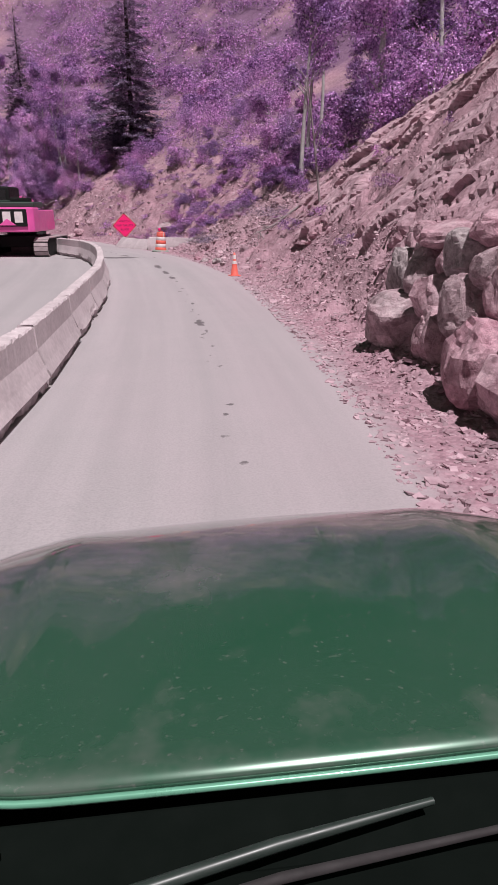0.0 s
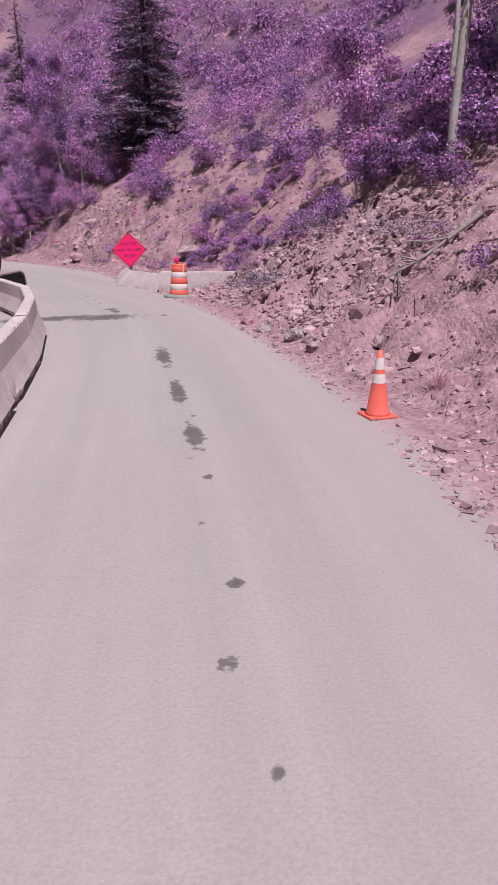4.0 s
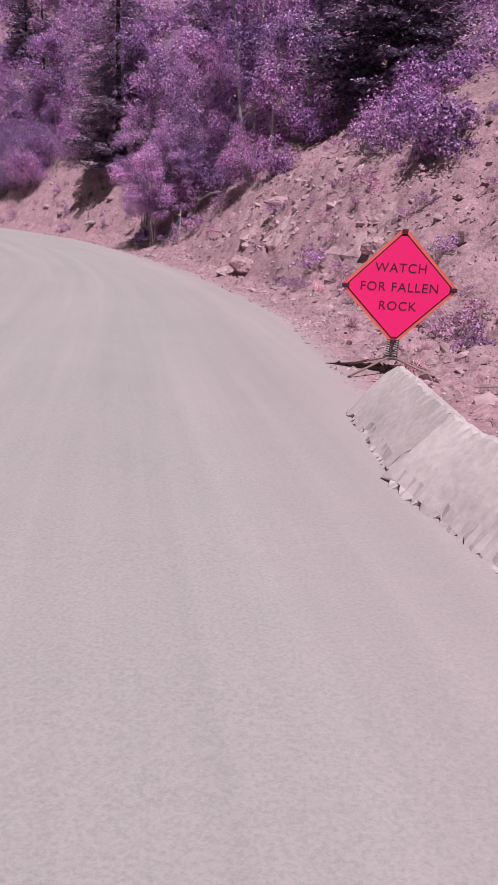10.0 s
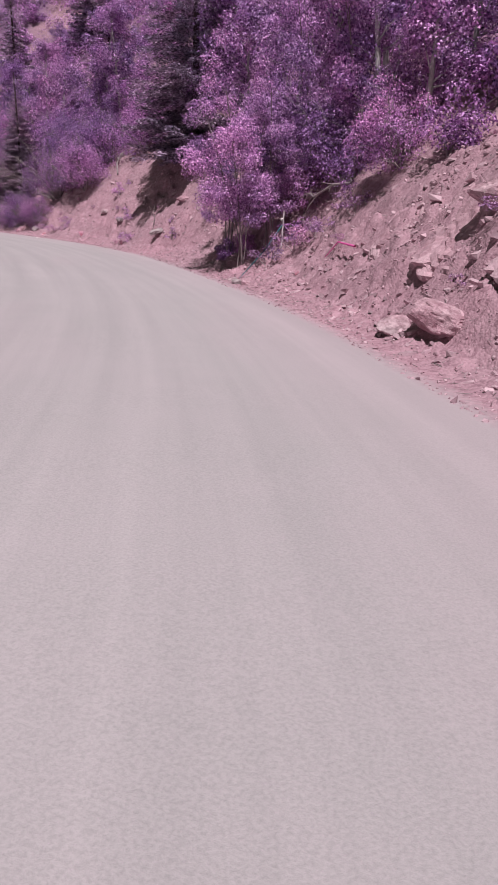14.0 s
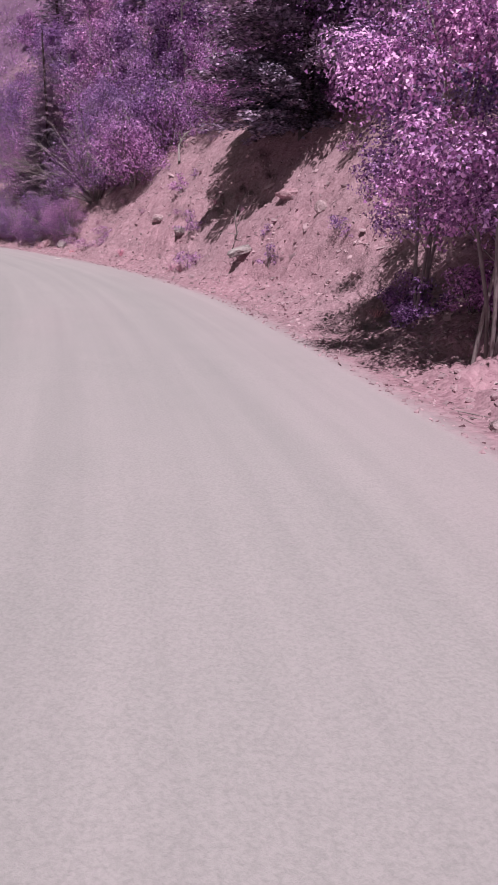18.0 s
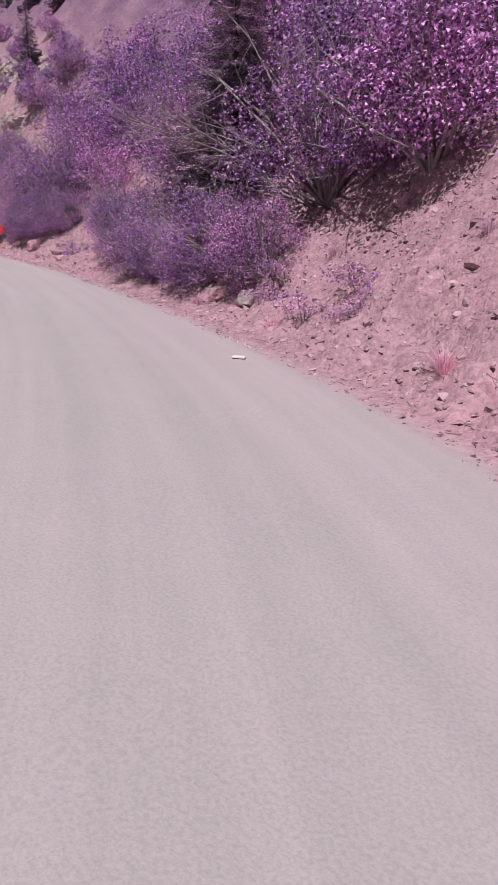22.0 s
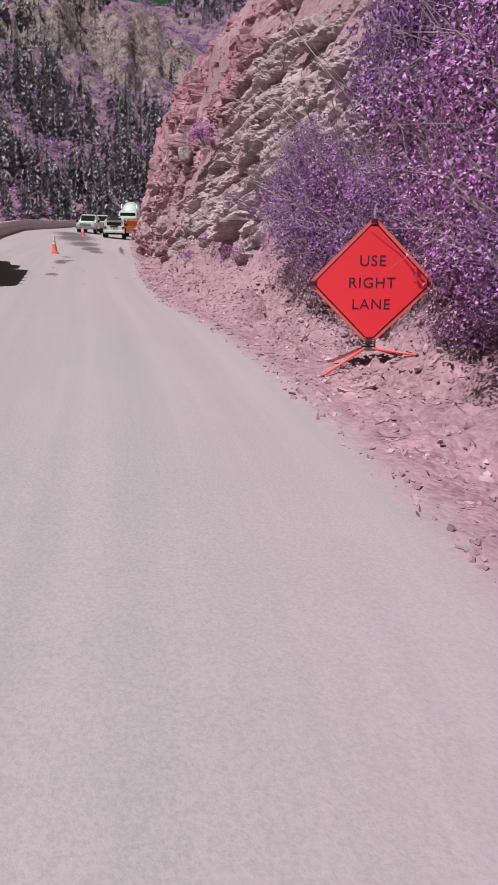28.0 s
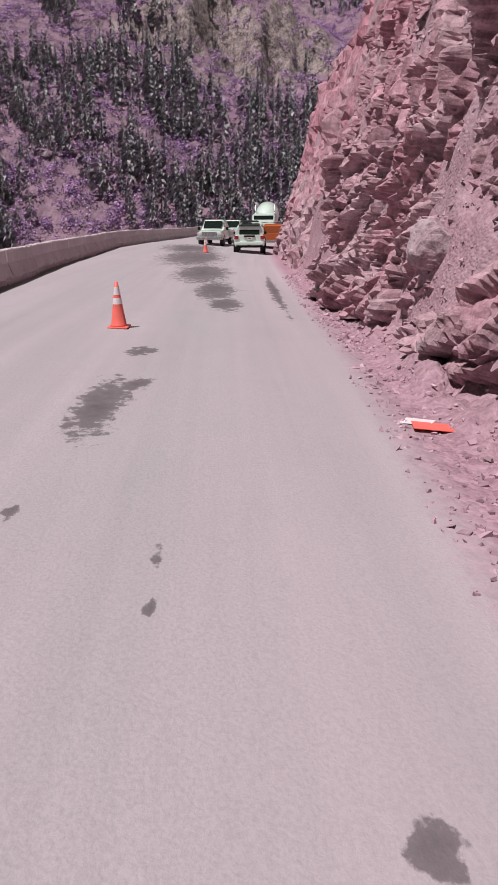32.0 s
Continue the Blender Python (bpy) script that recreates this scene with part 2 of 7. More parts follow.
def mottled(name, dark, light, big=.6, small=9, rough=.85, bumps=.4, dist=.03, metal=0., spec=.3, island=0., world_space=False):
    """A surface between two colours, varied at two scales, with relief."""
    m, n, l, b = material(name, rough, metal, spec)
    vec = None
    if world_space:
        g = n.new("ShaderNodeNewGeometry")
        vec = g.outputs["Position"]
    f1, f2 = noise_tex(n, l, big, 3, .6, vec), noise_tex(n, l, small, 6, .65, vec)
    c1 = ramp(n, l, f1, [(.3, dark), (.7, light)])
    mid = tuple((a + b_) / 2 for a, b_ in zip(dark, light))
    c2 = ramp(n, l, f2, [(.25, tuple(v * .8 for v in dark)), (.75, light)])
    col = mix(n, l, .5, c1, c2)
    if island:
        g = n.new("ShaderNodeNewGeometry")
        o = n.new("ShaderNodeObjectInfo")
        ad = n.new("ShaderNodeMath")
        ad.operation = "ADD"
        l.new(g.outputs["Random Per Island"], ad.inputs[0])
        l.new(o.outputs["Random"], ad.inputs[1])
        fr = n.new("ShaderNodeMath")
        fr.operation = "FRACT"
        l.new(ad.outputs[0], fr.inputs[0])
        k = ramp(n, l, fr.outputs[0], [(0, (1 - island,) * 3), (1, (1 + island,) * 3)])
        col = mix(n, l, 1.0, col, k, "MULTIPLY")
    l.new(col, b.inputs["Base Color"])
    if bumps:
        bump(n, l, b, f2, bumps, dist)
    return m


def foliage(name, dark, mid, light, through_=.10):
    """Leaves: each leaf a shade of its own, each plant a little different."""
    m, n, l, b = material(name, .52, 0, .28)
    g, o = n.new("ShaderNodeNewGeometry"), n.new("ShaderNodeObjectInfo")
    c = ramp(n, l, g.outputs["Random Per Island"], [(0, dark), (.55, mid), (1, light)])
    v = ramp(n, l, o.outputs["Random"], [(0, (.78, .78, .88)), (.5, (1, 1, 1)), (1, (1.22, 1.12, 1.08))])
    big = noise_tex(n, l, .35, 2, .5, g.outputs["Position"])
    w = ramp(n, l, big, [(.35, (.7, .75, .8)), (.65, (1.25, 1.15, 1.15))])
    col = mix(n, l, 1., mix(n, l, 1., c, v, "MULTIPLY"), w, "MULTIPLY")
    l.new(col, b.inputs["Base Color"])
    t = n.new("ShaderNodeBsdfTranslucent")
    l.new(col, t.inputs[0])
    ms = n.new("ShaderNodeMixShader")
    ms.inputs[0].default_value = through_
    l.new(b.outputs[0], ms.inputs[1])
    l.new(t.outputs[0], ms.inputs[2])
    l.new(ms.outputs[0], n["Material Output"].inputs[0])
    return m


M_LEAF = foliage("scrub_leaves", (.05, .018, .062), (.42, .178, .48), (.80, .47, .85))
M_LEAF_PALE = foliage("aspen_leaves", (.08, .03, .10), (.47, .225, .54), (.82, .545, .87))
M_LEAF_PINK = foliage("weed_leaves", (.18, .075, .17), (.46, .23, .42), (.74, .49, .68))
M_SPRUCE = foliage("spruce_needles", (.05, .035, .055), (.26, .19, .28), (.60, .47, .63), .08)
M_PINE_FAR = foliage("far_conifer_needles", (.085, .085, .085), (.22, .22, .22), (.40, .385, .39), .05)
M_SCRUB_FAR = foliage("far_scrub_leaves", (.12, .06, .13), (.40, .22, .43), (.66, .43, .69), .10)
M_TWIG = mottled("grey_twigs", (.16, .12, .13), (.42, .36, .37), 3, 30, .9, .3, .01)
M_BARK = mottled("pale_aspen_bark", (.22, .2, .2), (.62, .58, .58), 2, 14, .8, .4, .01)
# bark of the roadside trees, shade on the trunks put into its colour
M_BARK_SHADE = mottled("shaded_pink_bark", (.12, .09, .10), (.34, .27, .29), 2, 14, .85, .4, .01)
M_BARK_DARK = mottled("dark_bark", (.03, .022, .024), (.12, .085, .09), 4, 20, .9, .6, .02)


def part(name, mesh, mat, parent=None, label=""):
    """Links a mesh as one object under a thing or a part."""
    if isinstance(mesh, bmesh.types.BMesh):
        me = bpy.data.meshes.new(name)
        mesh.to_mesh(me)
        mesh.free()
        mesh = me
    if mat is not None and not mesh.materials:
        mesh.materials.append(mat)
    ob = new(name, mesh)
    if parent is not None:
        ob.parent = parent
    if label:
        ob["label"] = label
    return ob


def thing(name, label, category, group="", m=None, kind=""):
    """An empty at a thing's base, to parent its parts."""
    ob = new(name)
    ob.empty_display_size = .1
    if m is not None:
        ob.matrix_world = m
    return tagged(ob, label, category, group, kind)


def raw_mesh(name, verts, faces, smooth=False, mats=None, index=None):
    me = bpy.data.meshes.new(name)
    verts, faces = np.asarray(verts, np.float32), np.asarray(faces, np.int32)
    k = faces.shape[1]
    me.vertices.add(len(verts))
    me.vertices.foreach_set("co", verts.ravel())
    me.loops.add(faces.size)
    me.loops.foreach_set("vertex_index", faces.ravel())
    me.polygons.add(len(faces))
    me.polygons.foreach_set("loop_start", np.arange(0, faces.size, k, dtype=np.int32))
    me.polygons.foreach_set("use_smooth", np.full(len(faces), smooth))
    for m in mats or ():
        me.materials.append(m)
    if index is not None:
        me.polygons.foreach_set("material_index", np.asarray(index, np.int32))
    me.update(calc_edges=True)
    me.validate()
    return me


# ---- the ground: one sheet from the gully to the hillside ----
def ground_material():
    m, n, l, b = material("packed_dirt_and_scree", .93, 0, .2)
    g = n.new("ShaderNodeNewGeometry")
    pos = g.outputs["Position"]
    at_ = n.new("ShaderNodeAttribute")
    at_.attribute_name = "lane"                      # x: 0 road, 1 bank; y: wet; z: rock
    sep = n.new("ShaderNodeSeparateXYZ")
    l.new(at_.outputs["Vector"], sep.inputs[0])
    big, mid, fine, grit = (noise_tex(n, l, k, dt, .62, pos) for k, dt in ((.22, 3), (1.3, 4), (9, 6), (46, 4)))
    road = mix(n, l, .5, ramp(n, l, big, [(.3, (.36, .335, .345)), (.7, (.41, .37, .388))]), ramp(n, l, mid, [(.3, (.355, .34, .345)), (.72, (.41, .37, .388))]))
    road = mix(n, l, .35, road, ramp(n, l, grit, [(.3, (.30, .26, .28)), (.6, (.5, .42, .46))]))
    dst = n.new("ShaderNodeAttribute")
    dst.attribute_name = "dust"
    road = mix(n, l, dst.outputs["Fac"], road, (.455, .345, .39))
    soil = mix(n, l, .5, ramp(n, l, mid, [(.32, (.28, .135, .18)), (.68, (.48, .27, .335))]), ramp(n, l, fine, [(.35, (.15, .075, .098)), (.62, (.56, .325, .39))]))
    soil = mix(n, l, .4, soil, ramp(n, l, big, [(.35, (.31, .22, .26)), (.65, (.47, .25, .32))]))
    rock = mix(n, l, .5, ramp(n, l, mid, [(.3, (.26, .13, .16)), (.7, (.50, .36, .39))]), ramp(n, l, fine, [(.3, (.20, .12, .14)), (.7, (.55, .42, .45))]))
    vo = [n.new("ShaderNodeTexVoronoi") for _ in range(2)]
    for v_, k_ in zip(vo, (7.0, 19.0)):
        v_.inputs["Scale"].default_value = k_
        l.new(pos, v_.inputs["Vector"])
    stones = mix(n, l, .5, ramp(n, l, vo[0].outputs["Color"], [(.15, (.20, .105, .135)), (.8, (.58, .37, .43))]), ramp(n, l, vo[1].outputs["Color"], [(.15, (.17, .09, .115)), (.8, (.58, .37, .43))]))
    soil = mix(n, l, .5, soil, stones)
    ground_ = mix(n, l, sep.outputs[2], soil, rock)
    e = n.new("ShaderNodeMath")
    e.operation = "ADD"
    l.new(sep.outputs[0], e.inputs[0])
    l.new(ramp(n, l, fine, [(.2, (0, 0, 0)), (.8, (.3, .3, .3))]), e.inputs[1])
    edge = ramp(n, l, e.outputs[0], [(.25, (0, 0, 0)), (.75, (1, 1, 1))])
    col = mix(n, l, edge, road, ground_)
    rag = mix(n, l, .5, noise_tex(n, l, 2.2, 6, .7, pos), fine)
    wet = n.new("ShaderNodeMath")
    wet.operation = "MULTIPLY_ADD"
    wet.inputs[1].default_value = 1.7
    l.new(rag, wet.inputs[0])
    l.new(sep.outputs[1], wet.inputs[2])
    damp = ramp(n, l, wet.outputs[0], [(1.40 / 2.7, (0, 0, 0)), (1.50 / 2.7, (.75, .75, .75)), (.75, (.95, .95, .95))])
    half = n.new("ShaderNodeMath")
    half.operation = "MULTIPLY"
    half.inputs[1].default_value = 1 / 2.7
    l.new(wet.outputs[0], half.inputs[0])
    l.new(half.outputs[0], damp.node.inputs[0])
    col = mix(n, l, damp, col, (.105, .085, .095))
    cov = n.new("ShaderNodeAttribute")
    cov.attribute_name = "cover"
    brush = mix(n, l, .5, ramp(n, l, mid, [(.3, (.10, .045, .115)), (.7, (.24, .13, .25))]), ramp(n, l, fine, [(.3, (.07, .03, .08)), (.7, (.30, .18, .29))]))
    col = mix(n, l, cov.outputs["Fac"], col, brush)
    l.new(col, b.inputs["Base Color"])
    piled = mix(n, l, .6, ramp(n, l, vo[0].outputs["Distance"], [(0, (1, 1, 1)), (.7, (0, 0, 0))]), ramp(n, l, vo[1].outputs["Distance"], [(0, (1, 1, 1)), (.7, (0, 0, 0))]))
    h = mix(n, l, edge, mix(n, l, .9, (.5, .5, .5), mix(n, l, .5, fine, grit)), mix(n, l, .4, piled, fine))
    h = mix(n, l, ramp(n, l, edge, [(0, (.25, .25, .25)), (1, (1, 1, 1))]), (.5, .5, .5), h)
    st_ = n.new("ShaderNodeAttribute")
    st_.attribute_name = "track"
    streak = noise_tex(n, l, 1.0, 4, .6, st_.outputs["Vector"])
    col = mix(n, l, 1.0, col, ramp(n, l, streak, [(.3, (.85, .865, .86)), (.7, (.985, .985, .985))]), "MULTIPLY")
    l.new(col, b.inputs["Base Color"])
    bump(n, l, b, h, .75, .05)
    return m


M_GROUND = ground_material()


def stain(s, d, s0, d0, ls, ld):
    """Falls from 1 in the middle of a damp patch through 0.5 at its rim."""
    return 1 - .5 * np.sqrt(((s - s0) / ls) ** 2 + ((d - d0) / ld) ** 2)


def build_ground():
    ss = np.concatenate([np.arange(-44, -6, 1.2), np.arange(-6, 148, .125), np.arange(148, 172, .25), np.arange(172, 262, 1.0)])
    dd = np.concatenate([np.linspace(-60, -11, 16), np.arange(-10, -5, .5), np.arange(-5, -2.2, .2), np.arange(-2.2, 1.2, .085), np.arange(1.2, 2, .16), np.arange(2, 7.5, .10), np.arange(7.5, 10.5, .18), np.arange(10.5, 18, .5), 18 + 150 * np.linspace(.004, 1, 46) ** 1.6])
    S, D = np.meshgrid(ss, dd, indexing="ij")
    far = np.interp(S, [150, 185], [1, .22])
    D = np.where(D > 18, 18 + (D - 18) * far, D)
    D = np.where(D < -11, -11 + (D + 11) * np.interp(S, [20, 30, 120, 140], [1, .6, .6, 1]), D)
    Z = land(S, D)
    X, Y = at(S, D)
    n, k = S.shape
    idx = np.arange(n * k).reshape(n, k)
    faces = np.stack([idx[:-1, :-1], idx[:-1, 1:], idx[1:, 1:], idx[1:, :-1]], -1).reshape(-1, 4)
    me = raw_mesh("ground", np.stack([X, Y, Z], -1).reshape(-1, 3), faces, True, [M_GROUND])
    foot, _, wide, *_r, rug = bank(S)
    lane = np.clip((D - foot + .75) / 1.0, 0, 1)
    lane = np.maximum(lane, np.clip((-8.2 - D) / .8, 0, 1))
    wet = np.zeros_like(S)
    for a in WET:
        wet = np.maximum(wet, stain(S, D, *a))
    wet = np.clip(np.where(lane > .6, 0, wet), 0, 1)
    rock = np.clip((rug - .3) * 1.6, 0, 1) * np.clip((D - foot) / 1.0, 0, 1)
    at_ = me.attributes.new("lane", "FLOAT_VECTOR", "POINT")
    at_.data.foreach_set("vector", np.stack([lane, wet, rock], -1).astype(np.float32).ravel())
    dust = np.clip((D - foot + 2.4) / 2.4, 0, 1) * .42 + np.clip((fbm(S / 9, D / 2.2, 3.1, 4) - .44) * 1.2, 0, .12)
    tk = me.attributes.new("track", "FLOAT_VECTOR", "POINT")
    tk.data.foreach_set("vector", np.stack([S * .05, D * 1.7, np.where(D > foot, 9, 0)], -1).astype(np.float32).ravel())
    du = me.attributes.new("dust", "FLOAT", "POINT")
    du.data.foreach_set("value", np.clip(dust, 0, 1).astype(np.float32).ravel())
    cover = np.clip((D - foot - 8) / 6, 0, 1) * np.clip((fbm(X / 6, Y / 6, 6.5, 4) - .33) * 7, 0, .85)
    cv = me.attributes.new("cover", "FLOAT", "POINT")
    cv.data.foreach_set("value", cover.astype(np.float32).ravel())
    return tagged(part("ground", me, None), "packed pale dirt road below a loose pink rocky hillside", "ground", kind="structure")


# damp patches: s, d, half length, half width
WET = [(33.2, -1.9, .55, 1.6), (32.9, -.6, .62, 1.0), (34.0, -.1, .5, .13), (34.6, -.1, .2, .26), (36.2, -.07, .15, .06), (37.4, 0, .2, .06), (38.8, .08, .22, .06), (32.6, .85, .25, .1), (24.6, .25, .8, .11), (22.6, .3, .6, .12), (27.2, .2, 1.2, .14), (146.6, -1.3, 1.25, .30), (147.6, -1.0, .4, .2),
       (149.5, -1.2, .4, .26), (141.5, -1.37, .62, .24), (141.6, .66, .2, .12), (141.9, 1.2, .16, .08), (139.2, -.38, .13, .07), (144.1, -1.43, .16, .07), (143.5, -.44, .2, .06), (143.0, -.42, .12, .05), (155.6, 0, 1.5, .45), (158.8, -.3, 3.0, .65), (165, -.9, 5.0, 1.1), (175, -2.0, 8, 1.7), (184, -3, 7, 1.8), (159.5, 1.35, 6, .17), (13.4, .3, .45, .10), (12.4, .32, .2, .05), (15.2, .3, .22, .05), (16.3, .33, .3, .06)]
WET += [(5.2 + .58 * i + .2 * math.sin(i * 4.7), .28 + .07 * math.sin(i * 2.1), .06 + .025 * (i * 7 % 3), .045 + .015 * (i * 5 % 3)) for i in range(34)]
build_ground()


# ---- loose rock ----
M_ROCK = mottled("pink_grey_rock", (.27, .15, .19), (.58, .42, .47), .8, 7, .9, .5, .04, island=.3)
M_ROCK_GREY = mottled("pale_boulder_rock", (.36, .22, .26), (.66, .50, .54), 1.1, 8, .9, .7, .05, island=.16)
def cliff_material(name, grey, red):
    """Rock in two tones, streaked along its own joints; a pair of colours each for the grey and the iron-red rock."""
    m, n, l, b = material(name, .92, 0, .2)
    g = n.new("ShaderNodeNewGeometry")
    pos = g.outputs["Position"]
    big, mid, fine, grit = (noise_tex(n, l, k, d_, .68, pos) for k, d_ in ((.3, 3), (1.3, 5), (9, 6), (40, 4)))
    st, iron = n.new("ShaderNodeAttribute"), n.new("ShaderNodeAttribute")
    st.attribute_name, iron.attribute_name = "strata", "iron"
    bands = noise_tex(n, l, 1.0, 7, .72, st.outputs["Vector"])
    vo = n.new("ShaderNodeTexVoronoi")
    vo.inputs["Scale"].default_value = 1.6
    l.new(st.outputs["Vector"], vo.inputs["Vector"])
    def tone(lo, hi):
        a = mix(n, l, .5, ramp(n, l, bands, [(.38, lo), (.62, hi)]), ramp(n, l, fine, [(.39, lo), (.61, hi)]))
        return mix(n, l, .3, a, ramp(n, l, vo.outputs["Color"], [(.2, lo), (.8, hi)]))
    up = n.new("ShaderNodeMath")
    up.operation = "MULTIPLY_ADD"
    up.inputs[1].default_value = .9
    l.new(mix(n, l, .4, big, mid), up.inputs[0])
    l.new(iron.outputs["Fac"], up.inputs[2])
    half = n.new("ShaderNodeMath")
    half.operation = "MULTIPLY"
    half.inputs[1].default_value = .5
    l.new(up.outputs[0], half.inputs[0])
    col = mix(n, l, ramp(n, l, half.outputs[0], [(.36, (0, 0, 0)), (.52, (1, 1, 1))]), tone(*grey), tone(*red))
    col = mix(n, l, 1.0, col, ramp(n, l, grit, [(.3, (.82, .82, .82)), (.7, (1.12, 1.12, 1.12))]), "MULTIPLY")
    l.new(col, b.inputs["Base Color"])
    bump(n, l, b, mix(n, l, .5, bands, mix(n, l, .35, fine, grit)), .8, .09)
    return m


M_CLIFF = cliff_material("jointed_red_grey_rock", ((.20, .15, .165), (.64, .51, .54)), ((.17, .065, .085), (.58, .30, .36)))
M_SLOPE = cliff_material("broken_pink_rock", ((.27, .16, .195), (.60, .42, .47)), ((.27, .12, .16), (.62, .36, .425)))
_ICO = bmesh.new()
bmesh.ops.create_icosphere(_ICO, subdivisions=1, radius=1)
ICO_V = np.array([v.co[:] for v in _ICO.verts])
ICO_F = np.array([[v.index for v in f.verts] for f in _ICO.faces])
_ICO.free()
OCT_V = np.array([(1, 0, 0), (0, 1, 0), (-1, 0, 0), (0, -1, 0), (0, 0, 1), (0, 0, -1)], float)
OCT_F = np.array([(0, 1, 4), (1, 2, 4), (2, 3, 4), (3, 0, 4), (1, 0, 5), (2, 1, 5), (3, 2, 5), (0, 3, 5)])
BOX_V = np.array([(x, y, z) for x in (-1, 1) for y in (-1, 1) for z in (-1, 1)], float)
BOX_F = np.array([(0, 1, 3), (0, 3, 2), (4, 6, 7), (4, 7, 5), (0, 4, 5), (0, 5, 1), (2, 3, 7), (2, 7, 6), (0, 2, 6), (0, 6, 4), (1, 5, 7), (1, 7, 3)])


def turns(n, rng, tilt=math.pi, spin=2 * math.pi):
    """n random rotation matrices."""
    a, b, c = rng.uniform(0, spin, n), rng.uniform(-tilt, tilt, n), rng.uniform(-tilt, tilt, n)
    ca, sa, cb, sb, cc, sc = np.cos(a), np.sin(a), np.cos(b), np.sin(b), np.cos(c), np.sin(c)
    z, o = np.zeros(n), np.ones(n)
    A = np.stack([ca, -sa, z, sa, ca, z, z, z, o], -1).reshape(n, 3, 3)
    B = np.stack([o, z, z, z, cb, -sb, z, sb, cb], -1).reshape(n, 3, 3)
    C = np.stack([cc, z, sc, z, o, z, -sc, z, cc], -1).reshape(n, 3, 3)
    return A @ B @ C


def many(base_v, base_f, where_, size, rng, jag=.35, tilt=math.pi, rot=None):
    """One mesh of many jagged copies of a small solid."""
    n, k = len(where_), len(base_v)
    v = base_v[None] * (1 + jag * rng.uniform(-1, 1, (n, k, 1))) * size[:, None, :]
    v = np.einsum("nij,nkj->nki", turns(n, rng, tilt) if rot is None else rot, v) + where_[:, None, :]
    f = base_f[None] + (np.arange(n) * k)[:, None, None]
    return v.reshape(-1, 3), f.reshape(-1, base_f.shape[1])


def scatter(n, rng, s0, s1, e0, e1, lean=1.6):
    """Places on the bank: s, distance past its foot, with more near the foot."""
    s = rng.uniform(s0, s1, n)
    d = bank(s)[0] + e0 + (e1 - e0) * rng.random(n) ** lean
    x, y = at(s, d)
    return np.stack([x, y, land(s, d)], -1), s, d


